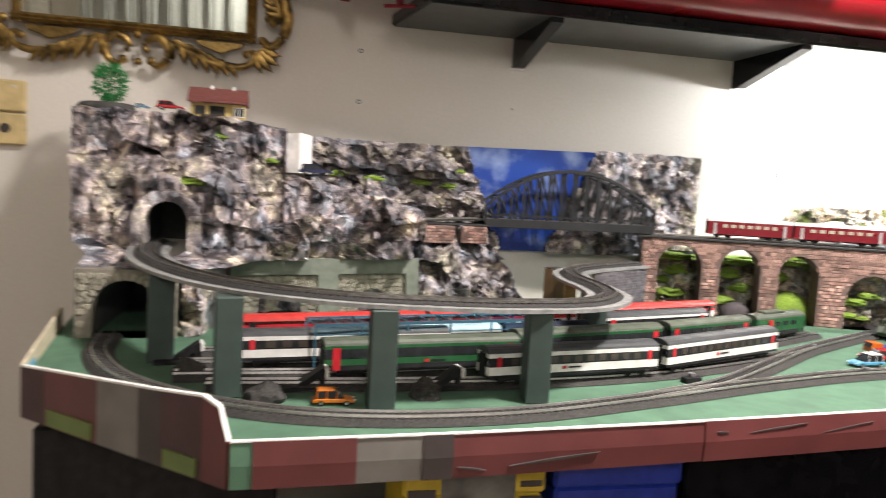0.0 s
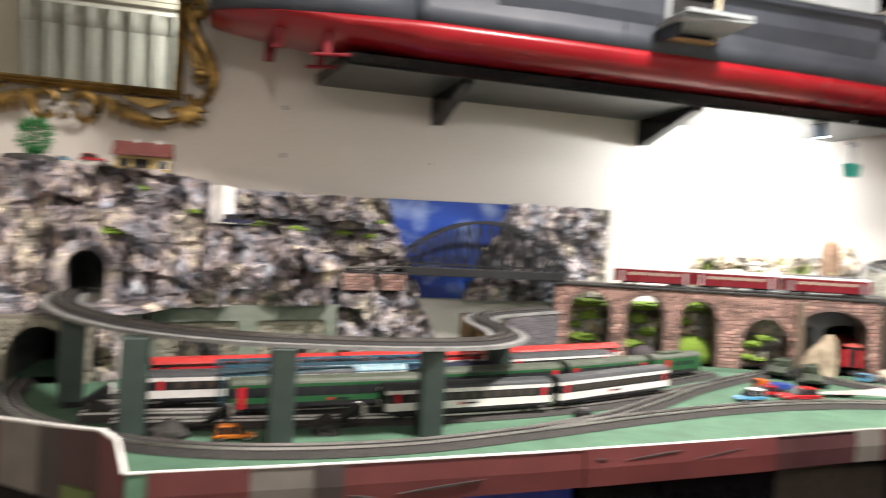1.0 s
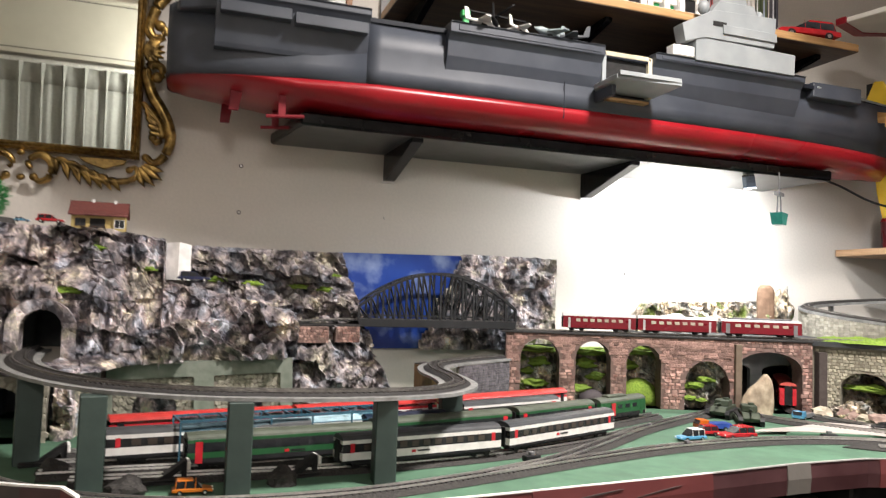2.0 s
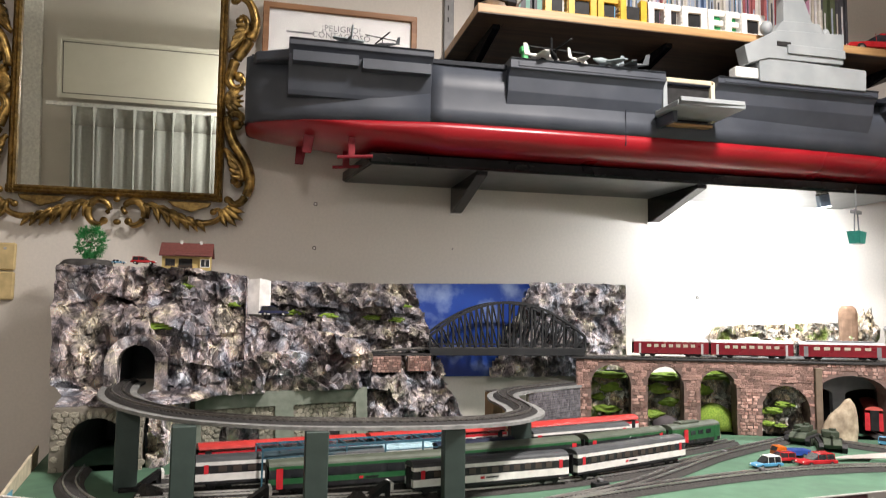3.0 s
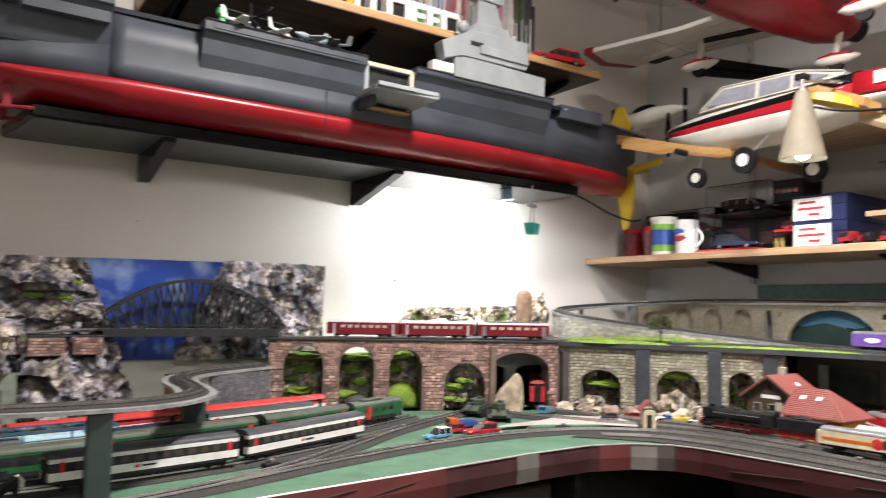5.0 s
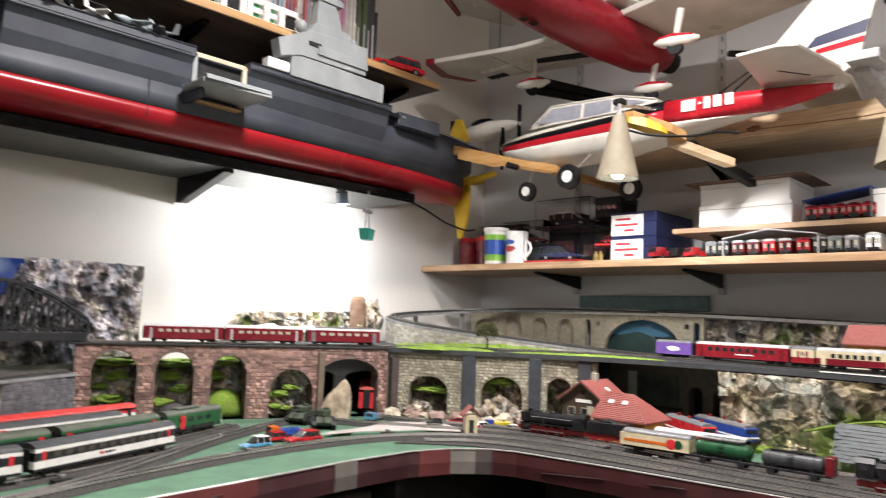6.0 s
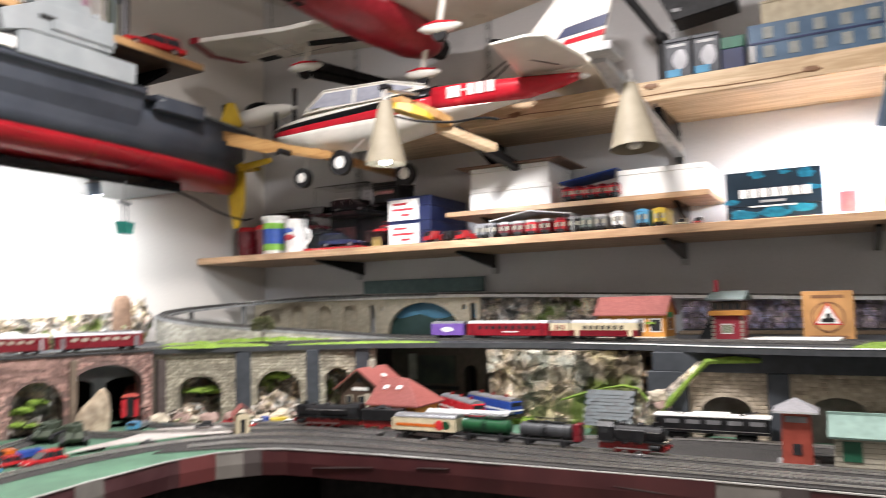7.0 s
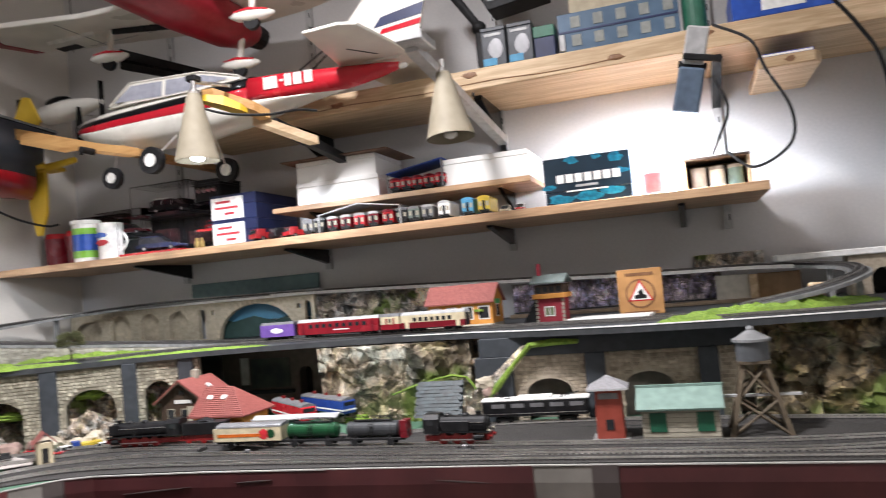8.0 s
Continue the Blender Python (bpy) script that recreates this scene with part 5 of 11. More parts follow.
def grass_strip(name, path, w, h, label, seed=0, off=0.0):
    bm = bmesh.new()
    pts = smooth_path([Vector(p) for p in path], 0.01)
    rings = []
    for i, p in enumerate(pts):
        d = pts[min(i + 1, len(pts) - 1)] - pts[max(i - 1, 0)]
        d.z = 0
        d.normalize()
        s = Vector((d.y, -d.x, 0))
        t = math.sin(math.pi * i / (len(pts) - 1)) ** 0.5
        ring = []
        for k in range(7):
            u = -1 + 2 * k / 6
            j = noise.noise(p * 60 + Vector((k * 3.3, seed, 0)))
            ring.append(p + s * (w * t * (u + 0.15 * j)) + Vector((0, 0, max(0, h * t * (1 - u * u) * (0.8 + 0.6 * j)))))
        rings.append(ring)
    loft(rings, bm, False, False)
    for _ in range(len(pts) * 14):
        i = random.randrange(1, len(rings) - 1)
        k = random.randrange(1, 6)
        p = rings[i][k]
        a = random.uniform(0, 6.28)
        q = Vector((math.cos(a), math.sin(a), 0)) * 0.0006
        tip = p + Vector((random.uniform(-0.001, 0.001), random.uniform(-0.001, 0.001), random.uniform(0.0015, 0.0035)))
        bm.faces.new([bm.verts.new(p + q), bm.verts.new(p - q), bm.verts.new(tip)])
    return tagged(part(name, bm, M_GRASS), label, "grass", kind="stuff")


random.seed(13)
grass_strip("grass_verge", [(1.262, 1.632, ZD), (1.30, 1.565, ZD), (1.35, 1.505, ZD), (1.40, 1.425, ZD)], 0.024, 0.010, "bright green grass mat beside the upper track", 1)
grass_strip("grass_verge", [(1.42, 1.40, ZD), (1.47, 1.31, ZD), (1.53, 1.19, ZD), (1.56, 1.07, ZD)], 0.016, 0.006, "bright green grass strip along the deck's edge", 2)
grass_strip("grass_verge", [(1.30, 1.69, ZD), (1.36, 1.64, ZD), (1.42, 1.58, ZD)], 0.030, 0.012, "bright green grass mat beside the upper track", 5)
grass_strip("grass_verge", [(1.455, 1.70, ZD), (1.475, 1.62, ZD), (1.53, 1.50, ZD), (1.585, 1.38, ZD)], 0.017, 0.016, "bright green grass along the foot of the stone facing", 8)
grass_strip("grass_bank", [(1.46, 0.26, ZD), (1.50, 0.14, ZD), (1.56, 0.02, ZD), (1.64, -0.06, ZD), (1.68, -0.13, ZD)], 0.034, 0.022, "bright green grassy bank beside the climbing track", 3)
stub = thing("wood_stub", (1.60, -0.01, ZD + 0.015), 10, "small rough block of brown wood on the grass", "wood block")
part("block", bx(-0.010, 0.010, -0.012, 0.012, 0, 0.028, 0.003), M_PINE, stub)


def bush(at, h, label, leafc, seed=0, n=160, low=-0.6, mid=0.62):
    t = thing("model_tree", at, 0, label, "tree")
    rr = random.Random(seed)
    part("trunk", rod((0, 0, 0), (0.001, 0, h * 0.5), h * 0.035, h * 0.018, n=7), mat("bark_brown", (0.06, 0.045, 0.03), None, 0.9), t)
    for k in range(5):
        a = k * 1.3
        part("limb", rod((0, 0, h * (0.3 + 0.05 * k)), (h * 0.28 * math.cos(a), h * 0.28 * math.sin(a), h * (0.55 + 0.06 * k)), h * 0.014, h * 0.006, 5), MATS["bark_brown"], t)
    bm = bmesh.new()
    for _ in range(n):
        a, e, r = rr.uniform(0, 6.28), rr.uniform(low, 1.2), rr.uniform(0.4, 1) ** 0.5
        c = Vector((0.40 * h * r * math.cos(a) * math.cos(e), 0.40 * h * r * math.sin(a) * math.cos(e), h * (mid + (0.96 - mid) * r * math.sin(e))))
        if rr.random() < 0.15 and r > 0.8:
            continue
        for _k in range(3):
            o = c + Vector((rr.uniform(-1, 1), rr.uniform(-1, 1), rr.uniform(-1, 1))) * h * 0.035
            d = (o - Vector((0, 0, h * mid))).normalized() + Vector((rr.uniform(-0.6, 0.6), rr.uniform(-0.6, 0.6), rr.uniform(-0.6, 0.6)))
            d.normalize()
            q = d.orthogonal().normalized() * h * rr.uniform(0.010, 0.020)
            t2 = d.cross(q)
            tip = o + d * h * rr.uniform(0.05, 0.10)
            vs = [bm.verts.new(p) for p in (o + q, o + t2, o - q, o - t2)]
            vt = bm.verts.new(tip)
            for a in range(4):
                bm.faces.new((vs[a], vs[(a + 1) % 4], vt))
            bm.faces.new(vs[::-1])
    part("crown", bm, leafc, t)
    return t


M_LEAF_O = mat("olive_foliage", (0.05, 0.055, 0.02), (0.12, 0.12, 0.045), 0.9, scale=300)
M_LEAF_B = mat("bright_green_foliage", (0.02, 0.20, 0.05), (0.05, 0.34, 0.09), 0.9, scale=300)
bush((1.425, 1.475, ZD), 0.070, "small olive green model tree on the deck", M_LEAF_O, 4, 420, low=-0.35, mid=0.62)
bush((-0.420, 1.870, 1.350), 0.072, "bushy bright green model tree on the mountain top", M_LEAF_B, 8, 520, low=-1.3, mid=0.50)

# pale rocks at the foot of the north wall
nrock = thing("pale_rock_row", label="row of pale painted rocks standing along the wall", category="rock")
rock_sheet("rock_body", span(1.00, 1.40, 70), [lambda x, k=k: ZD + (0.072 + 0.03 * (x - 1.0) + 0.012 * noise.noise(Vector((x * 25, 5, 0)))) * min(1, (x - 0.985) * 22) * k / 18 for k in range(19)], lambda x, z: 1.945 + crag(x + 70, z, 0.8) + 0.15 * max(0, z - ZD - 0.03), lambda x, z: True, M_ROCK_B, nrock, back=1.985)
part("upright_slab", loft([[(1.392 + r * 0.028 * math.cos(a) + 0.005 * noise.noise(Vector((z * 60, a, 0))), 1.936 + r * 0.014 * math.sin(a), ZD + z) for a in [k * math.pi / 6 for k in range(12)]] for z, r in ((0, 1.05), (0.03, 0.95), (0.06, 1.0), (0.09, 0.92), (0.110, 0.98), (0.122, 0.85), (0.129, 0.5))]), mat("brown_bark_rock", (0.20, 0.12, 0.075), (0.32, 0.2, 0.13), 0.85, scale=60, bump=0.6), nrock, "upright brown slab")
part("pale_spire", ball((1.445, 1.94, ZD + 0.045), 0.05, 0.5, 0.45, 1.15, 0.9, 3, sub=3), M_ROCK_B, nrock)
part("front_stone", ball((1.07, 1.90, ZD + 0.012), 0.036, 1.6, 0.7, 0.9, 0.4, 6), mat("white_plaster_rock", (0.62, 0.60, 0.55), None, 0.8, bump=0.4), nrock, "white plaster stone")

# ---- lower level, under the deck ----
NEA = thing("stone_arcade", (1.250, 1.640, 1.0), math.degrees(math.atan2(1.335 - 1.64, 1.44 - 1.25)), "beige rubble stone arcade with dark grey pilasters under the deck", "arcade wall")
NOP = [(0.055, 0.150, 0.0, 0.065, 0.035), (0.230, 0.328, 0.018, 0.065, 0.042), (0.385, 0.441, 0.0, 0.082, 0.028)]
part("wall", arched_wall(0.50, 0.0, 0.1525, 0.03, NOP), mat("beige_mortar", (0.22, 0.20, 0.15), None, 0.9), NEA)
M_BEIGE = mat("beige_rubble", (0.40, 0.37, 0.28), (0.58, 0.545, 0.43), 0.85, scale=90, stain=14, stain_amount=0.35, bump=0.5, random_tint=0.35, island=True)
bm = bmesh.new()
random.seed(17)
for r in range(21):
    x = 0.004 + random.uniform(0, 0.006)
    while x < 0.49:
        w = random.uniform(0.006, 0.013)
        z = 0.0035 + r * 0.007
        cx = x + w / 2
        ok = all(not (x0 - 0.003 < cx < x1 + 0.003 and (z < sp and z > bo or ((cx - (x0 + x1) / 2) / ((x1 - x0) / 2 + 0.004)) ** 2 + ((z - sp) / (ri + 0.004)) ** 2 < 1 and z > sp)) for x0, x1, bo, sp, ri in NOP)
        if ok:
            block(x, x + w, z - 0.0035 + random.uniform(-0.0006, 0.0006), z + 0.0036 + random.uniform(-0.0006, 0.0006), 0.0024, bm, 0.2)
        x += w
tagged(part("rubble_stonework", bm, M_BEIGE, NEA), kind="stuff")
for s0, s1 in ((0.185, 0.218), (0.343, 0.372), (0.455, 0.486)):
    part("pilaster", bx(s0, s1, -0.010, 0.0, 0.0, 0.1525, 0.001), M_SLATEP, NEA, "dark grey pilaster")
rock_sheet("arch_backing", span(0.0, 0.46, 80), span(0.0, 0.125, 26), lambda x, z: 0.05 + crag(x + 31, z + 5, 0.9), lambda x, z: True, M_ROCK_B, NEA, "pale rocks inside the arches")
part("grass_tuft", ball((0.275, 0.030, 0.094), 0.024, 1.3, 0.6, 0.4, 0.8, 2, sub=4), M_GRASS, NEA, smooth=True)
part("grass_tuft", ball((0.105, 0.025, 0.066), 0.030, 1.4, 0.5, 0.25, 0.8, 5, sub=4), M_GRASS, NEA, smooth=True)
M_SCREE = mat("pale_scree", (0.42, 0.36, 0.27), (0.60, 0.54, 0.42), 0.85, scale=70, stain=20, stain_amount=0.35, bump=0.5, random_tint=0.3)
M_PINKSTONE = mat("pinkish_stone", (0.30, 0.20, 0.17), (0.42, 0.30, 0.25), 0.85, scale=70, bump=0.5)
random.seed(23)
for k in range(26):
    s = random.uniform(0.02, 0.36)
    r = random.uniform(0.009, 0.020)
    base = Vector((1.25, 1.64, 0)) + Vector((0.529, -0.849, 0)) * s + Vector((-0.849, -0.529, 0)) * random.uniform(0.018, 0.055)
    t = thing("loose_boulder", (base.x, base.y, 1.0), random.uniform(0, 360), "%s rough boulder lying at the foot of the arcade" % ("pinkish" if k % 4 == 0 else "pale"), "boulder", "boulders at the arcade")
    part("stone", ball((0, 0, r * 0.62), r, 1.15, 0.95, 0.8, 0.55, k, sub=2), M_PINKSTONE if k % 4 == 0 else M_SCREE, t)
for k, (s, h, r) in enumerate(((0.27, 0.05, 0.03), (0.245, 0.03, 0.028), (0.30, 0.03, 0.03), (0.09, 0.03, 0.03), (0.06, 0.02, 0.026))):
    base = Vector((1.25, 1.64, 0)) + Vector((0.529, -0.849, 0)) * s + Vector((-0.849, -0.529, 0)) * 0.012
    t = thing("rock_pile", (base.x, base.y, 1.0), 40 * k, "pale yellowish rock heap in the arcade opening", "rock", "rock heaps")
    part("rock", ball((0, 0, h * 0.5), r, 1, 0.9, h / r * 0.75, 0.7, 40 + k, sub=3), M_ROCK_B, t)
# tunnel mouths behind the wide brick arch
box = thing("tunnel_portal", (1.10, 1.80, 1.0), VROT, "slate grey double tunnel front behind the brick arch", "tunnel portal")
part("wall", arched_wall(0.26, 0.0, 0.142, 0.02, [(0.012, 0.095, 0.0, 0.085, 0.014), (0.122, 0.222, 0.0, 0.085, 0.014)]), mat("slate_blue_paint", (0.25, 0.27, 0.285), (0.30, 0.32, 0.335), 0.7, scale=60), box)
# black sheet paints the shade behind both mouths
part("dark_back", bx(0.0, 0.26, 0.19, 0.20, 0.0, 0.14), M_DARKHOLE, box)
slab = thing("standing_rock", (1.106, 1.655, 1.0), -20, "tan standing rock slab between the tunnel tracks", "rock")
part("rock", loft([[((0.036 * r + 0.002 * noise.noise(Vector((k * 3.1, z * 90, 4)))) * math.cos(a) + 0.10 * z, 0.017 * r * math.sin(a), z + lift * math.cos(a) + 0.003 * noise.noise(Vector((k * 2.3, z * 60, 8)))) for k, a in enumerate([j * math.pi / 6 + 0.2 for j in range(12)])] for z, r, lift in ((0.0, 1.0, 0.0), (0.022, 1.02, 0.002), (0.046, 0.92, 0.008), (0.064, 0.74, 0.013), (0.075, 0.48, 0.014), (0.079, 0.2, 0.008))]), mat("tan_rock", (0.32, 0.25, 0.17), (0.58, 0.48, 0.35), 0.85, scale=55, stain=30, stain_amount=0.4, bump=0.7), slab)
dk = thing("rocky_bank", (1.0, 1.745, 1.0), VROT, "dark rocks with yellow-green moss in the brick arch", "rock")
rock_sheet("rock_face", span(-0.03, 0.115, 34), span(0.0, 0.115, 28), lambda x, z: 0.03 + crag(x + 41, z + 7, 1.0), lambda x, z: True, M_ROCK_G, dk)
for x, z, w in ((0.012, 0.052, 0.020), (0.040, 0.066, 0.017), (0.004, 0.024, 0.013), (0.030, 0.020, 0.011)):
    part("grass_tuft", ball((x, 0.014, z), w, 1.2, 0.55, 0.34, 0.8, int(900 * z), sub=3), M_GRASS, dk, smooth=True)
post = thing("wood_post", (1.088, 1.690, 1.0), VROT, "weathered brown post in the brick arch", "post")
part("post", bx(-0.007, 0.007, -0.006, 0.006, 0, 0.150, 0.001), mat("weathered_post", (0.16, 0.12, 0.085), None, 0.85, scale=80), post)
post2 = thing("wood_post", (1.252, 1.618, 1.0), VROT, "dark brown post at the viaduct's end", "post")
part("post", bx(-0.008, 0.010, -0.006, 0.02, 0, 0.140, 0.001), mat("dark_post", (0.06, 0.045, 0.04), None, 0.85, scale=80), post2)

# big rock face and recess
big = thing("cliff_face", (1.530, 0.945, 1.0), -90, "pale crumpled cliff of rock paper with moss under the deck", "cliff")
rock_sheet("rock_face", span(0.0, 0.335, 84), span(0.0, 0.150, 40), lambda x, z: crag(x + 51, z + 2, 0.32) - 0.006 + 0.006 * math.sin(x * 48) + 0.02 * max(0, 0.05 - x) / 0.05, lambda x, z: True, M_ROCK_Y, big, back=0.12)
for x, z, w in ((0.09, 0.004, 0.022), (0.262, 0.070, 0.012)):
    part("moss_tuft", ball((x, -0.006, z), w, 1.3, 0.45, 0.35, 1.0, int(x * 90), sub=4), M_GRASS, big, smooth=True)
rock_sheet("side_rock", span(0.335, 0.44, 30), span(0.0, 0.152, 30), lambda x, z: 0.012 + crag(x + 81, z + 2, 0.6), lambda x, z: True, M_ROCK_W, big, "brown shaded rock", back=0.10)
cave = thing("dark_recess", (1.74, 1.32, 1.0), -90, "dark recess with printed arches under the deck", "recess")
part("back_wall", arched_wall(0.42, 0.0, 0.1525, 0.03, [(0.215, 0.250, 0.0, 0.080, 0.017), (0.275, 0.320, 0.0, 0.075, 0.022)]), mat("dark_brown_stone", (0.20, 0.175, 0.15), None, 0.9, scale=60), cave)
# shade behind the arches, painted as a black sheet
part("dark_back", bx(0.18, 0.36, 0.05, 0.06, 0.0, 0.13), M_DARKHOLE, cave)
part("white_card", bx(0.058, 0.081, -0.009, -0.007, 0.058, 0.124), M_WHITE, cave, "white card strip")
part("picture", bx(0.086, 0.19, -0.006, -0.001, 0.050, 0.120), mat("dark_landscape_print", (0.08, 0.10, 0.10), (0.20, 0.22, 0.18), 0.5, scale=16), cave, "dark landscape print")
part("shelf_edge", bx(0.05, 0.20, -0.012, -0.001, 0.036, 0.044), M_DECK, cave)
# small slate roof set into the slope
slate = thing("slate_roof", (1.455, 0.660, 1.018), -90, "blue-grey slate roof set into the rock slope", "roof")
M_SLATE = mat("blue_grey_slate", (0.012, 0.022, 0.026), (0.032, 0.050, 0.056), 0.5, scale=90, random_tint=0.4)
part("roof_board", prism([(-0.002, 0.0), (0.028, 0.060), (0.032, 0.060), (0.004, 0.0)], "x", -0.046, 0.046), M_SLATE, slate)
for r in range(10):
    for c in range(8):
        z, y = 0.001 + r * 0.0060, -0.003 + r * 0.0030
        if r == 0 and c == 0:
            first_slate = part("slate", prism([(0.0003, 0.0), (-0.0058, 0.0), (-0.0006, 0.0080), (0.0040, 0.0080)], "x", -0.0053, 0.0053), M_SLATE, slate)
            first_slate.matrix_basis = pose(-0.040, y, z)
        else:
            again(first_slate, slate, pose(-0.040 + c * 0.0108 + (0.0054 if r % 2 else 0), y - 0.0012 * random.random(), z - 0.0008 * random.random()))
part("support", bx(-0.035, 0.035, 0.005, 0.03, -0.018, 0.004), M_ROCK_B, slate)
slope = thing("grassy_slope", (1.475, 0.60, 1.0), -90, "rocky slope with bright green grass running up to the deck", "slope")
part("slope_rock", prism([(-0.05, 0.0), (0.026, 0.0), (0.032, 0.038), (0.120, 0.137), (0.104, 0.139), (0.045, 0.088), (0.018, 0.080), (0.0, 0.045)], "y", 0.0, 0.05, bevel=0.003), M_ROCK_G, slope)
tagged(part("grass", tube([Vector((x, -0.002 + 0.003 * math.sin(x * 90), z)) for x, z in ((0.022, 0.012), (0.03, 0.04), (0.055, 0.07), (0.085, 0.105), (0.118, 0.138), (0.16, 0.141), (0.205, 0.140))], 0.0064, 7, taper=lambda t: 0.6 + 0.5 * math.sin(6 * t) ** 2), M_GRASS, slope), kind="stuff")
tagged(part("grass", tube([Vector(p) for p in ((-0.165, 0.022, 0.056), (-0.12, 0.021, 0.070), (-0.075, 0.020, 0.082), (-0.04, 0.019, 0.088), (-0.01, 0.016, 0.084), (0.01, 0.010, 0.060), (0.012, 0.006, 0.035))], 0.0030, 6, taper=lambda t: 0.6 + 0.6 * math.sin(9 * t) ** 2), M_GRASS, slope), kind="stuff")
part("stone", ball((0.036, -0.004, 0.056), 0.012, 1.2, 0.5, 0.9, 0.5, 3), M_PINKSTONE, slope)
part("stone", ball((0.030, -0.003, 0.074), 0.014, 1.3, 0.5, 0.8, 0.6, 8), M_SCREE, slope)
# southern arcade
SA = thing("stone_arcade", (1.487, 0.56, 1.0), -90, "tan stone arcade in dark grey frames under the deck", "arcade wall")
part("frame_beam", bx(-0.02, 0.46, -0.006, 0.02, 0.118, 0.1525, 0.001), M_SLATEP, SA, "dark grey beam")
for x0, x1 in ((-0.03, 0.040), (0.172, 0.206), (0.362, 0.394)):
    part("pilaster", bx(x0, x1, -0.008, 0.02, 0.0, 0.118, 0.001), M_SLATEP, SA, "dark grey pilaster")
for x0, x1, a0, a1, sp, ri in ((0.040, 0.172, 0.062, 0.145, 0.050, 0.025), (0.206, 0.362, 0.234, 0.320, 0.052, 0.028), (0.394, 0.46, 0.42, 0.455, 0.04, 0.02)):
    p = part("stone_panel", arched_wall(x1 - x0, 0.0, 0.118, 0.006, [(a0 - x0, a1 - x0, 0.0, sp, ri)]), M_TAN, SA)
    p.matrix_basis = pose(x0, 0.004, 0)
    bm = bmesh.new()
    for r in range(17):
        x = 0.001 + random.uniform(0, 0.006)
        while x < x1 - x0 - 0.004:
            w = min(random.uniform(0.008, 0.018), x1 - x0 - x - 0.001)
            z = 0.0036 + r * 0.0069
            cx, c, ra = x + w / 2, (a0 + a1) / 2 - x0, (a1 - a0) / 2
            if not (abs(cx - c) < ra + 0.003 and z < sp or ((cx - c) / (ra + 0.007)) ** 2 + ((z - sp) / (ri + 0.007)) ** 2 < 1):
                block(x, x + w, z - 0.0034, z + 0.0034, 0.0013, bm, 0.14)
            x += w
    tagged(part("stonework", bm, M_TAN2, p), kind="stuff")
part("dark_back", bx(0.04, 0.46, 0.035, 0.04, 0.0, 0.118), mat("dark_brown_stone", (0.20, 0.175, 0.15), None, 0.9, scale=60), SA, "dark brown back")
south = thing("mossy_rock_wall", (1.47, 0.115, 1.0), -90, "brown mossy rock wall under the deck's end", "rock wall")
rock_sheet("rock_face", span(0.0, 0.36, 80), span(0.0, 0.1525, 34), lambda x, z: crag(x + 61, z + 2, 0.6) - 0.01, lambda x, z: True, rock_mat("brown_moss_rock", (0.075, 0.064, 0.036), (0.17, 0.145, 0.082), (0.36, 0.31, 0.185), (0.25, 0.21, 0.12), 9, 0.10), south, back=0.06)
card = thing("paper_road", (0, 0, 1.0), 0, "pale pinkish paper road lying on the board", "road")
part("sheet", prism([(0.915, 1.462), (1.02, 1.445), (1.13, 1.395), (1.185, 1.335), (1.215, 1.36), (1.245, 1.45), (1.16, 1.52), (1.06, 1.49), (0.96, 1.478)], "z", 0.0062, 0.0072), mat("pale_road_paper", (0.44, 0.40, 0.37), None, 0.7, scale=40), card)
part("ramp", prism([(0.98, 1.44), (1.15, 1.385), (1.20, 1.37), (1.23, 1.44), (1.15, 1.50), (1.06, 1.475)], "z", 0.0, 0.006), M_GREEN, card)

# pale stone facing under the climbing line and white platform
face = thing("stone_facing", label="pale stone facing under the climbing track bed", category="retaining wall")
fp = [p for p in smooth_path([Vector(q) for q in LOOP[15:21]], 0.012)]
M_FACING = mat("pale_stone_facing", (0.34, 0.32, 0.26), (0.46, 0.44, 0.37), 0.85, scale=120, stain=20, stain_amount=0.3, random_tint=0.3, island=True)
rows_ = []
for p, q in zip(fp, fp[1:]):
    d = Vector((q.x - p.x, q.y - p.y, 0)).normalized()
    rows_.append(p + Vector((d.y, -d.x, 0)) * 0.019)
bm = loft([[Vector((p.x, p.y, ZD)), Vector((p.x, p.y, p.z - 0.0075)), Vector((p.x + 0.004, p.y + 0.003, p.z - 0.0075)), Vector((p.x + 0.004, p.y + 0.003, ZD))] for p in rows_ if p.z - 0.009 > ZD])
part("backing", bm, M_FACING, face)
bm = bmesh.new()
random.seed(77)
for p, q in zip(rows_, rows_[1:]):
    z = ZD + 0.001
    while z + 0.0065 < p.z - 0.0078:
        d = (q - p)
        d.z = 0
        a, b = p + Vector((-0.0012, -0.0010, 0)), p + d * 0.93 + Vector((-0.0012, -0.0010, 0))
        vs = [bm.verts.new(v) for v in (Vector((a.x, a.y, z)), Vector((b.x, b.y, z)), Vector((b.x, b.y, z + 0.006)), Vector((a.x, a.y, z + 0.006)), Vector((p.x, p.y, z)), Vector((p.x + d.x, p.y + d.y, z)), Vector((p.x + d.x, p.y + d.y, z + 0.0065)), Vector((p.x, p.y, z + 0.0065)))]
        for f in ((0, 1, 2, 3), (0, 4, 5, 1), (1, 5, 6, 2), (2, 6, 7, 3), (3, 7, 4, 0)):
            bm.faces.new([vs[i] for i in f])
        z += 0.0068
bmesh.ops.recalc_face_normals(bm, faces=bm.faces[:])
tagged(part("stonework", bm, M_FACING, face), kind="stuff")
wp = thing("white_platform", (1.665, 0.36, ZD), -6, "white card platform beside the signal box", "platform")
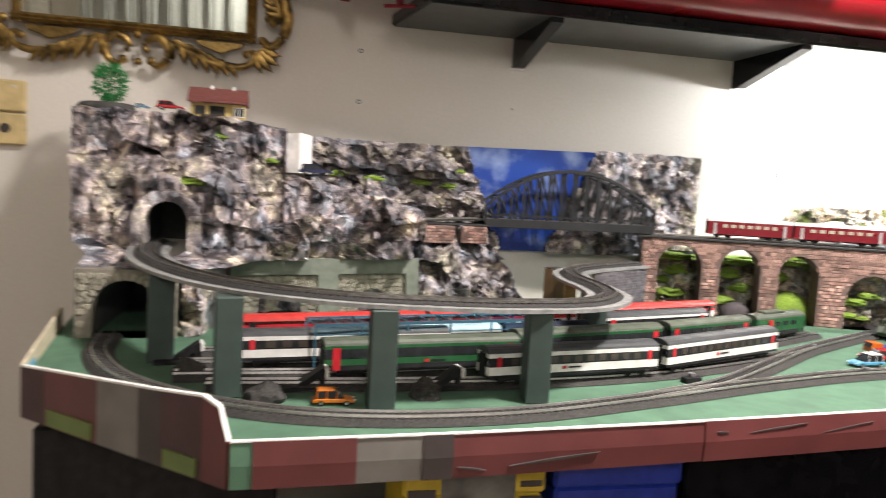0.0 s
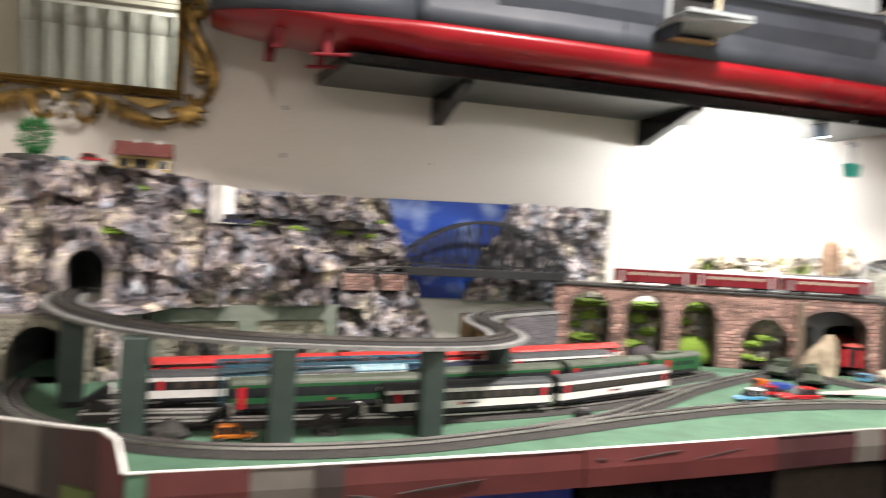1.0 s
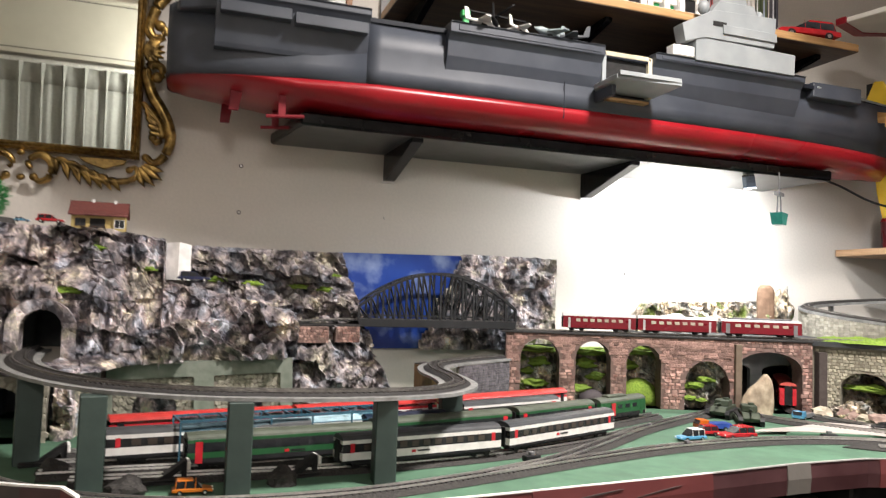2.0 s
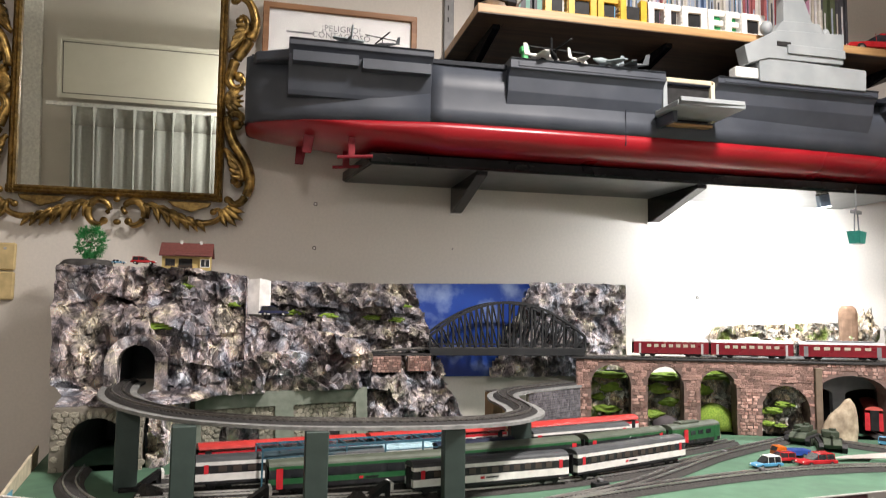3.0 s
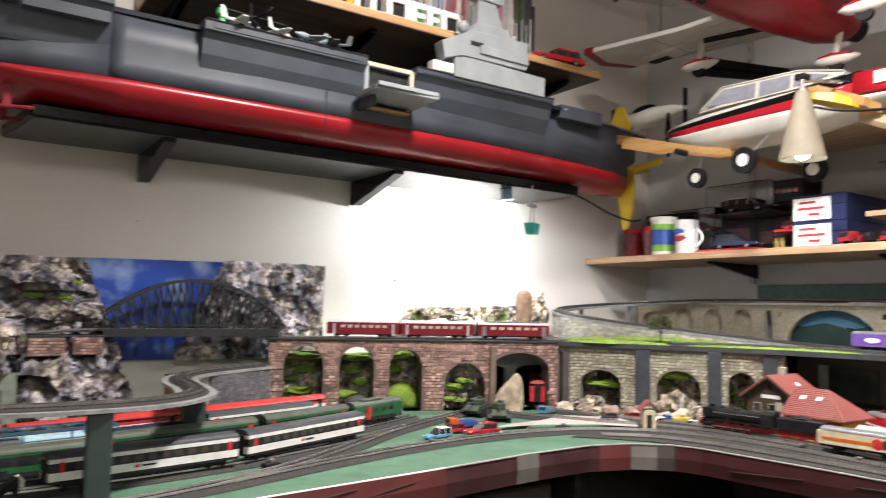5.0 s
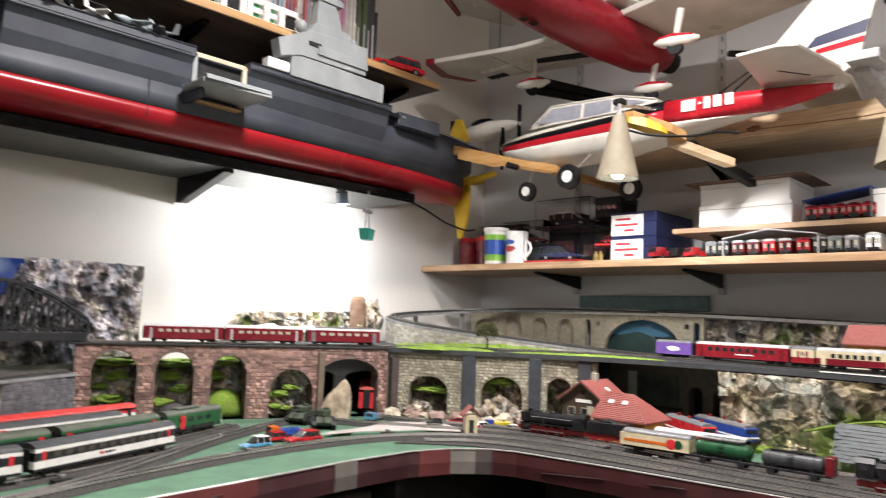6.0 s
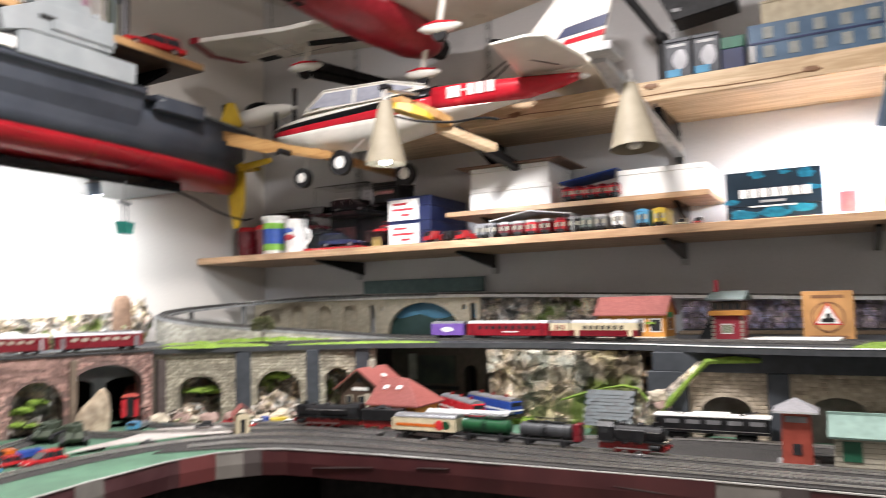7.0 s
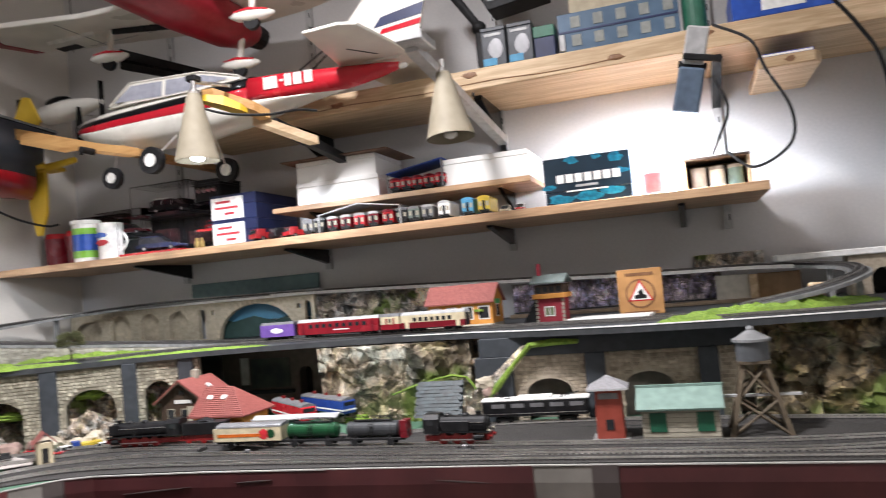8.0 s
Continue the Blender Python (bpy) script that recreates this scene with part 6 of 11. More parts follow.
part("slab", bx(-0.03, 0.045, -0.085, 0.075, 0.0, 0.006, 0.001), M_WHITE, wp)

# ---- behind the camera, seen in the mirror ----
M_CURTAIN = mat("off_white_sheer_curtain", (0.40, 0.41, 0.385), (0.44, 0.45, 0.42), 0.85, scale=60, stain=2, stain_amount=0.08)
M_PANEL = mat("cream_gloss_panel", (0.68, 0.66, 0.57), (0.70, 0.68, 0.59), 0.5, scale=6, stain=2, stain_amount=0.05)
shutter = thing("shutter_box", (-0.72, YS, 2.12), 0, "cream painted roller shutter box over the window", "shutter box")
part("body", bx(-0.70, 0.70, 0.0, 0.16, 0.0, 0.385, 0.004), M_PANEL, shutter)
part("trim", prism([(-0.70, 0.0), (0.70, 0.0), (0.70, 0.385), (-0.70, 0.385), (-0.70, 0.02), (-0.68, 0.02), (-0.68, 0.365), (0.68, 0.365), (0.68, 0.02), (-0.70, 0.02)], "y", 0.16, 0.172), M_PANEL, shutter)
for x0, x1, z0, z1 in ((-0.672, 0.672, 0.028, 0.034), (-0.672, 0.672, 0.350, 0.356), (-0.672, -0.666, 0.028, 0.356), (0.666, 0.672, 0.028, 0.356)):
    part("groove", bx(x0, x1, 0.1602, 0.1622, z0, z1), M_GREY_PAPER, shutter, "dark panel joint")
curtain = thing("window_curtain", (-0.72, YS + 0.10, 0.0), 0, "off-white pleated window curtain hanging from a rail", "curtain")
part("rail", bx(-0.78, 0.72, -0.02, 0.02, 2.075, 2.10, 0.004), M_WHITE, curtain)
pts, back_pts = [], []
for i in range(241):
    x = -0.62 + 1.30 * i / 240
    pts.append((x, 0.009 * math.sin(x * 52) + 0.004 * math.sin(x * 121 + 1)))
bm = bmesh.new()
for z0, z1, k0, k1 in ((0.15, 1.2, 1.3, 1.1), (1.2, 1.95, 1.1, 0.7), (1.95, 2.072, 0.7, 0.35)):
    a = [bm.verts.new((x, 0.05 + y * k0, z0)) for x, y in pts]
    b = [bm.verts.new((x, 0.05 + y * k1, z1)) for x, y in pts]
    for i in range(240):
        bm.faces.new((a[i], a[i + 1], b[i + 1], b[i]))
cloth = part("cloth", bm, M_CURTAIN, curtain, smooth=True)
sol = cloth.modifiers.new("thickness", "SOLIDIFY")
sol.thickness = 0.002
for i in range(11):
    x = -0.60 + 0.12 * i
    part("pinch_pleat", loft([[(x - 0.020, 0.050, 2.072), (x, 0.092, 2.072), (x + 0.020, 0.050, 2.072)], [(x - 0.005, 0.052, 1.95), (x, 0.078, 1.95), (x + 0.005, 0.052, 1.95)], [(x - 0.014, 0.045, 1.3), (x + 0.003, 0.085, 1.3), (x + 0.013, 0.045, 1.3)]]), M_CURTAIN, curtain)
structure("door_trim", bx(-1.66, -1.55, YS, YS + 0.03, 0, CEIL - 0.01, 0.004), M_WHITE, "white painted door frame", "door frame")

# ---- mirror ----
mirror = thing("wall_mirror", (-0.396, 1.984, 1.493), 0, "wall mirror in a carved antique gold frame", "mirror", rx=4)
MW, MH = 0.392, 0.62
part("glass", bx(-MW / 2, MW / 2, -0.006, -0.003, 0.018, MH), M_MIRROR, mirror, "silvered mirror glass")
MOULD = [(0.0, 0.0), (0.0, 0.012), (0.004, 0.016), (0.008, 0.013), (0.011, 0.017), (0.016, 0.012), (0.018, 0.0)]


def moulding(a, b, outward):
    a, b, o = Vector(a), Vector(b), Vector(outward)
    return loft([[p + o * u + Vector((0, -v, 0)) for u, v in MOULD] for p in (a, b)])


for nm, a, b, o in (("bottom_rail", (-MW / 2 - 0.018, 0, 0.018), (MW / 2 + 0.018, 0, 0.018), (0, 0, -1)), ("side_rail", (MW / 2, 0, 0.0), (MW / 2, 0, MH), (1, 0, 0)),
                    ("side_rail", (-MW / 2, 0, 0.0), (-MW / 2, 0, MH), (-1, 0, 0)), ("top_rail", (-MW / 2 - 0.018, 0, MH), (MW / 2 + 0.018, 0, MH), (0, 0, 1))):
    part(nm, moulding(a, b, o), M_GOLD_M, mirror)


def leaf(x, z, ang, length, width, curl=0.3, bm=None):
    """A carved leaf with a raised spine and lobed edge."""
    d, s = Vector((math.cos(ang), 0, math.sin(ang))), Vector((-math.sin(ang), 0, math.cos(ang)))
    rings = []
    for i in range(9):
        t = i / 8
        w = width * math.sin(math.pi * (0.12 + 0.86 * t)) * (1 + 0.10 * math.sin(t * 20))
        c = Vector((x, -0.008, z)) + d * (length * t) + s * (curl * length * t * t)
        rings.append([c + s * w, c + s * (w * 0.45) + Vector((0, -0.012, 0)), c + Vector((0, -0.007, 0)), c - s * (w * 0.45) + Vector((0, -0.012, 0)), c - s * w, c + Vector((0, 0.005, 0))])
    return loft(rings, bm)


def stroke(name, pts, thick, s, end=1.15):
    """A carved band swelling in the middle and rolled into a knob at its end."""
    path = smooth_path([Vector((s * x, -0.011, z)) for x, z in pts], 0.004)
    bm = tube(path, thick, 8, taper=lambda t: 0.45 + 0.70 * math.sin(math.pi * (0.10 + 0.80 * t)))
    ball(path[-1], thick * end, bm=bm, sub=2)
    part(name, bm, M_GOLD, mirror, smooth=True)
    ridge = tube([p + Vector((0, -thick * 0.75, 0)) for p in path], thick * 0.32, 6, taper=lambda t: 0.5 + 0.6 * math.sin(math.pi * t))
    part(name + "_ridge", ridge, M_GOLD_M, mirror, "bright gilded ridge", smooth=True)


def fan(name, x0, z0, x1, z1, n, a0, a1, length, width, curl, s):
    """Hooked acanthus leaves set in a row along a line."""
    for k in range(n):
        t = k / max(1, n - 1)
        a = math.radians(a0 + (a1 - a0) * t)
        if s < 0:
            a = math.pi - a
        f = 0.80 + 0.30 * math.sin(math.pi * (t * 0.8 + 0.1))
        part(name, leaf(s * (x0 + (x1 - x0) * t), z0 + (z1 - z0) * t, a, length * f, width * f, s * curl), M_GOLD, mirror, smooth=True)


# open carving along the bottom and up the sides: paired scrolls, acanthus leaves, scalloped panels
for x, z, r in ((0.0, -0.004, 0.007), (0.002, -0.052, 0.0075)):
    part("boss", ball((x, -0.012, z), r, 1.1, 0.9, 0.9), M_GOLD, mirror, smooth=True)
for s in (-1, 1):
    stroke("c_scroll", [(0.020, -0.034), (0.013, -0.025), (0.020, -0.012), (0.038, -0.006), (0.053, -0.018), (0.056, -0.036), (0.048, -0.052), (0.034, -0.058), (0.024, -0.050)], 0.0072, s)
    stroke("garland_stem", [(0.046, -0.010), (0.075, -0.018), (0.110, -0.034), (0.145, -0.046), (0.180, -0.047), (0.204, -0.040), (0.214, -0.026), (0.206, -0.016), (0.196, -0.022)], 0.0066, s)
    fan("acanthus_leaf", 0.054, -0.010, 0.158, -0.042, 7, -44, -18, 0.034, 0.0095, -0.55, s)
    fan("upper_leaf", 0.060, -0.010, 0.120, -0.028, 4, 4, -14, 0.030, 0.0060, -0.30, s)
    part("scalloped_panel", prism([(s * 0.100, -0.002), (s * 0.192, -0.002), (s * 0.186, -0.012), (s * 0.168, -0.017), (s * 0.150, -0.025), (s * 0.130, -0.019), (s * 0.112, -0.013)], "y", -0.010, -0.002, bevel=0.0015), M_GOLD_M, mirror, "scalloped gilt panel")
    fan("corner_leaf", 0.210, -0.018, 0.224, -0.008, 4, -78, -30, 0.044, 0.0090, 0.22, s)
    for z0, f in ((0.0, 1), (0.450, -1)):
        stroke("side_scroll", [(x, z0 + f * z) for x, z in ((0.226, 0.008), (0.240, -0.004), (0.260, 0.010), (0.271, 0.045), (0.265, 0.078), (0.249, 0.110), (0.233, 0.134), (0.224, 0.160), (0.219, 0.182), (0.230, 0.198), (0.247, 0.193), (0.250, 0.178), (0.240, 0.172))], 0.0105, s)
        stroke("inner_scroll", [(x, z0 + f * z) for x, z in ((0.214, 0.118), (0.232, 0.100), (0.250, 0.075), (0.254, 0.050), (0.244, 0.038), (0.237, 0.048))], 0.0075, s)
        fan("side_leaf", 0.218, z0 + f * 0.118, 0.230, z0 + f * 0.060, 5, -f * 70, -f * 25, 0.034, 0.0075, f * 0.35, s)
        fan("outer_leaf", 0.222, z0 + f * 0.165, 0.238, z0 + f * 0.118, 3, -f * 80, -f * 62, 0.034, 0.0062, f * 0.20, s)
    for k in range(7):
        a = math.radians(-54 + 18 * k)
        part("shell_lobe", leaf(s * 0.212, 0.225, a if s > 0 else math.pi - a, 0.040, 0.0080, 0.0), M_GOLD, mirror, smooth=True)
    for k in range(2):
        part("side_bead", ball((s * 0.225, -0.012, 0.006 + 0.438 * k), 0.008), M_GOLD, mirror, smooth=True)

# ---- framed notice ----
M_GLAZING = glass_mat("picture_glass")
M_GLAZING.node_tree.nodes["Principled BSDF"].inputs["IOR"].default_value = 1.45
notice = thing("framed_notice", (0.068, 1.993, 1.80), 0, "framed white notice in a light wooden frame", "framed notice", rx=1)
part("paper", bx(-0.170, 0.170, -0.006, -0.003, 0.0, 0.150), mat("greyed_paper", (0.46, 0.46, 0.45), (0.50, 0.50, 0.485), 0.6, scale=40, stain_amount=0.08), notice)
M_FRAME = wood_mat("notice_frame_wood", (0.28, 0.13, 0.055), (0.40, 0.20, 0.09), "x", 20)
for x0, x1, z0, z1 in ((-0.178, 0.178, 0.146, 0.160), (-0.178, 0.178, -0.01, 0.002), (-0.178, -0.164, 0.0, 0.148), (0.164, 0.178, 0.0, 0.148)):
    part("frame_rail", bx(x0, x1, -0.014, 0.0, z0, z1, 0.0015), M_FRAME, notice)
part("glazing", bx(-0.165, 0.165, -0.010, -0.009, 0.002, 0.147), M_GLAZING, notice).visible_shadow = False
M_INK = mat("grey_ink", (0.12, 0.12, 0.13), None, 0.6)


def lettering(text, size, at, parent, material, rx=90, rz=0, name="lettering", align="CENTER"):
    cu = bpy.data.curves.new("text", "FONT")
    cu.body, cu.size, cu.align_x, cu.extrude, cu.resolution_u = text, size, align, 0.0004, 2
    tmp = bpy.data.objects.new("text", cu)
    me = bpy.data.meshes.new_from_object(tmp)
    bpy.data.objects.remove(tmp)
    me.materials.clear()
    me.materials.append(material)
    o = new(name, me)
    o.parent = parent
    o.matrix_basis = pose(*at, rx, 0, rz)
    return o


lettering("¡PELIGRO!", 0.0205, (0.0, -0.0066, 0.106), notice, M_INK)
lettering("CONTAGIOSO", 0.0205, (0.0, -0.0066, 0.089), notice, M_INK)
for k in range(4):
    part("text_line", bx(-0.10, 0.10, -0.0072, -0.0062, 0.020 + 0.016 * k, 0.026 + 0.016 * k), M_INK, notice)
part("small_picture", bx(-0.125, -0.062, -0.0072, -0.0062, 0.094, 0.098), M_INK, notice)

# ---- light switch and screw holes on the wall ----
sw = thing("wall_switch", (-0.628, 1.999, 1.278), 0, "yellowed cream double wall socket plate", "wall switch")
M_IVORY = mat("yellowed_plastic", (0.58, 0.45, 0.22), None, 0.45)
part("plate", bx(-0.052, 0.040, -0.010, 0, 0.055, 0.112, 0.003), M_IVORY, sw)
part("socket_plate", bx(-0.052, 0.040, -0.012, 0, -0.006, 0.052, 0.003), M_IVORY, sw)
part("socket_hole", rod((0.006, -0.013, 0.024), (0.006, -0.009, 0.024), 0.009, n=16), M_DARK_PAPER, sw)
part("screw", rod((0.02, -0.0115, 0.10), (0.02, -0.009, 0.10), 0.003, n=10), M_RAIL, sw)
for x, z in ((0.021, 1.502), (0.021, 1.401), (0.995, 1.508), (0.995, 1.409), (0.995, 1.307), (0.345, 1.410), (0.88, 1.42)):
    h = thing("wall_screw", (x, 1.9995, z), 0, "rusty screw in a dark hole in the wall", "screw", "screws in the wall")
    r = 0.0045 if x not in (0.345, 0.88) else 0.002
    part("hole", rod((0, 0, 0), (0, -0.0008, 0), r, n=12), M_DARK_PAPER, h)
    part("head", rod((0, -0.0008, 0), (0, -0.002, 0), r * 0.6, r * 0.4, n=10), M_RAIL, h)

# ---- black shelf ----
shelf = thing("black_shelf", (0.08, 2.0, 1.557), 0, "black lacquered wall shelf carrying the ship model", "shelf")
part("board", prism([(0.0, 0.0), (1.36, 0.0), (1.36, -0.235), (0.032, -0.235)], "z", 0.0, 0.024, bevel=0.0035), M_BLACK, shelf)
# underside sheet in a lighter black: lamp bounce and sheen put into the colour
part("underside", prism([(0.006, -0.004), (1.354, -0.004), (1.354, -0.228), (0.038, -0.228)], "z", -0.0015, 0.0), mat("dusty_satin_black", (0.030, 0.031, 0.031), (0.055, 0.057, 0.057), 0.34, scale=30, stain=4, stain_amount=0.5), shelf, "satin underside lightened for lamp sheen")
for x in (0.271, 0.789):
    b = part("bracket", prism([(0.0, -0.062), (0.0, 0.0), (-0.225, 0.0), (-0.225, -0.010), (-0.02, -0.062)], "x", x - 0.012, x + 0.012, bevel=0.0008), M_BLACK, shelf)
    part("bracket_foot", bx(x - 0.016, x + 0.016, -0.006, -0.0005, -0.066, -0.062), M_RAIL, b)

# ---- aircraft carrier model ----
ship = thing("ship_model", (0, 1.83, 1.582), 0, "large grey and red aircraft carrier model on the black shelf", "ship model")
STA = [(-0.134, 0.050, 0.066, 0.040), (-0.126, 0.070, 0.080, 0.032), (-0.10, 0.086, 0.094, 0.027), (-0.02, 0.105, 0.108, 0.021), (0.10, 0.122, 0.125, 0.011), (0.222, 0.129, 0.130, 0.004), (0.25, 0.130, 0.130, 0.0), (0.50, 0.133, 0.133, 0.0), (0.80, 0.133, 0.133, 0.0), (1.05, 0.128, 0.130, 0.0),
       (1.25, 0.120, 0.128, 0.0), (1.42, 0.104, 0.120, 0.0), (1.56, 0.080, 0.105, 0.0), (1.645, 0.055, 0.085, 0.0), (1.675, 0.012, 0.040, 0.0)]


def wl(x):
    return 0.040 + 0.012 * max(0, min(1, (x + 0.12) / 0.4)) if x < 1.1 else 0.052 - 0.004 * (x - 1.1)


red, grey = [], []
for x, bw, bt, kz in STA:
    w = wl(x)
    side = [(bw * 0.30, kz), (bw * 0.72, kz + 0.006), (bw * 0.93, kz + 0.016), (bw * 1.0, max(kz + 0.02, w * 0.75)), (bw, w)]
    red.append([(x, -u, z) for u, z in side] + [(x, u, z) for u, z in side[::-1]])
    up = [(bw * 1.003, w), (bw * 1.0, w + 0.03), (bt * 0.985, 0.09), (bt, 0.120), (bt, 0.168)]
    grey.append([(x, -u, z) for u, z in up] + [(x, u, z) for u, z in up[::-1]])
part("lower_hull", loft(red), M_RED_SHIP, ship, "glossy red lower hull", smooth=True)
part("stern_hull", loft(grey[:6]), M_GREY_SHIP, ship, "dark grey stern", smooth=True)
part("upper_hull", loft(grey[5:]), M_GREY_SHIP, ship, "dark grey upper hull", smooth=True)
part("flight_deck", prism([(-0.125, -0.06), (0.10, -0.13), (0.70, -0.145), (0.86, -0.145), (1.30, -0.15), (1.46, -0.12), (1.70, -0.075), (1.70, 0.075), (1.30, 0.15), (0.0, 0.15), (-0.125, 0.09)], "z", 0.168, 0.178, bevel=0.001), M_DARK_SHIP, ship, "dark grey flight deck")
part("deck_edge", rod((1.30, -0.150, 0.174), (1.70, -0.075, 0.174), 0.003, n=6), M_PALE_SHIP, ship)


def sponson(name, x0, x1, front, ztop, zmid, zlow, lip, label=""):
    """A deck overhang: a lip, a cove below it and a face sloping back to the hull."""
    prof = [(-0.10, zlow), (front + 0.034, zlow), (front + 0.030, zlow + 0.008), (front + 0.017, zmid + 0.012), (front + 0.013, ztop - lip - 0.014), (front + 0.004, ztop - lip - 0.003), (front, ztop - lip), (front, ztop - 0.003), (front - 0.004, ztop), (-0.10, ztop)]
    return part(name, prism(prof, "x", x0, x1, bevel=0.0008), M_GREY_SHIP, ship, label)


s1 = sponson("stern_gallery", -0.055, 0.222, -0.155, 0.185, 0.125, 0.086, 0.012)
part("hull_panel", bx(-0.048, 0.075, -0.160, -0.140, 0.140, 0.160, 0.0006), M_GREY_SHIP, s1)
part("hull_panel", bx(0.082, 0.216, -0.160, -0.140, 0.136, 0.156, 0.0006), M_GREY_SHIP, s1)
part("stern_platform", prism([(-0.128, -0.05), (-0.116, -0.105), (-0.05, -0.140), (-0.05, -0.05)], "z", 0.150, 0.170, bevel=0.003), M_GREY_SHIP, ship)
s2 = sponson("side_gallery", 0.378, 0.722, -0.158, 0.187, 0.112, 0.086, 0.020)
part("hull_panel", bx(0.395, 0.712, -0.1595, -0.157, 0.171, 0.182, 0.0006), M_GREY_SHIP, s2)
s3 = sponson("side_gallery", 0.845, 1.255, -0.160, 0.190, 0.125, 0.100, 0.014)
part("hull_panel", bx(0.86, 1.24, -0.1615, -0.159, 0.178, 0.186, 0.0006), M_GREY_SHIP, s3)
part("bow_gallery", bx(1.29, 1.44, -0.150, -0.04, 0.150, 0.186, 0.002), M_GREY_SHIP, ship)
# lift
part("lift_opening", bx(0.730, 0.838, -0.137, -0.12, 0.094, 0.172), M_DARKHOLE, ship, "dark hangar opening")
for x0, x1, z0, z1 in ((0.726, 0.842, 0.172, 0.182), (0.836, 0.846, 0.092, 0.180), (0.722, 0.732, 0.080, 0.180)):
    part("opening_frame", bx(x0, x1, -0.146, -0.13, z0, z1, 0.001), M_CREAM if z0 > 0.1 or x0 > 0.8 else M_PALE_SHIP, ship)
lift = part("lift_platform", prism([(0.712, -0.135), (0.700, -0.150), (0.700, -0.238), (0.848, -0.246), (0.852, -0.135)], "z", 0.094, 0.104, bevel=0.001), M_PALE_SHIP, ship, "pale grey side lift")
part("lift_edge", bx(0.702, 0.846, -0.247, -0.240, 0.100, 0.109, 0.0008), M_PALE_SHIP, lift)
part("lift_bracket", bx(0.712, 0.722, -0.20, -0.13, 0.072, 0.094, 0.001), M_GREY_SHIP, lift)
part("lift_sill", bx(0.725, 0.835, -0.152, -0.13, 0.078, 0.083, 0.001), M_PINE_X, lift)
# island
isl = part("island_base", prism([(0.943, 0.186), (1.217, 0.186), (1.219, 0.232), (1.215, 0.234), (0.946, 0.240), (0.943, 0.236)], "y", -0.166, -0.06, bevel=0.001), M_PALE_SHIP, ship, "pale grey island superstructure")
part("island_bridge", prism([(0.904, 0.261), (0.913, 0.222), (0.965, 0.238), (1.155, 0.240), (1.160, 0.310), (0.987, 0.303)], "y", -0.169, -0.136, bevel=0.001), M_PALE_SHIP, isl)
part("bridge_front", bx(1.010, 1.158, -0.1735, -0.1695, 0.252, 0.272, 0.0008), M_PALE_SHIP, isl)
part("bridge_slot", bx(0.985, 1.020, -0.1705, -0.1685, 0.268, 0.278), M_DARKHOLE, isl)
part("island_step", prism([(0.985, 0.302), (1.110, 0.309), (1.100, 0.330), (1.005, 0.328)], "y", -0.165, -0.138, bevel=0.001), M_PALE_SHIP, isl)
part("tower", prism([(1.008, 0.325), (1.085, 0.327), (1.062, 0.385), (1.010, 0.385)], "y", -0.163, -0.138, bevel=0.001), M_PALE_SHIP, isl)
part("mast_platform", prism([(0.985, 0.387), (1.078, 0.385), (1.080, 0.400), (0.990, 0.406)], "y", -0.167, -0.137, bevel=0.001), M_PALE_SHIP, isl)
part("mast_lamp", rod((1.062, -0.152, 0.404), (1.062, -0.152, 0.430), 0.012, 0.010, n=14), M_PALE_SHIP, isl)
part("radar_dome", ball((0.972, -0.152, 0.312), 0.014, 1, 1, 1.2), M_PALE_SHIP, isl, "pale dome", smooth=True)
part("radar_dome", ball((1.125, -0.152, 0.315), 0.009, 1, 1, 1.3), M_PALE_SHIP, isl, smooth=True)
part("white_locker", bx(0.884, 0.940, -0.166, -0.140, 0.190, 0.214, 0.002), M_WHITE, ship)
# rudders and screws
M_LRED = mat("light_red_paint", (0.20, 0.010, 0.018), None, 0.5, spec=0.25)
for x, y, z in ((-0.01, -0.060, 0.026), (-0.02, 0.06, 0.026)):
    part("rudder", prism([(x - 0.010, z), (x + 0.012, z), (x + 0.006, z - 0.038), (x - 0.012, z - 0.038)], "y", y - 0.003, y + 0.003, bevel=0.001), M_LRED, ship, "red rudder")
for y in (-0.085, 0.02):
    part("propeller_shaft", rod((0.045, y, -0.022), (0.115, y, -0.016), 0.0035, n=8), M_LRED, ship)
    part("propeller_strut", bx(0.066, 0.080, y - 0.003, y + 0.003, -0.02, 0.020, 0.001), M_LRED, ship)
part("paint_chip", ball((1.16, -0.1175, 0.090), 0.018, 1.3, 0.05, 0.4, 0.9, 3, sub=4), M_PALE_SHIP, ship, "bare pale chip in the paint", smooth=True)
part("hull_seam", bx(0.640, 0.642, -0.1335, -0.130, 0.03, 0.11), M_DARK_SHIP, ship)


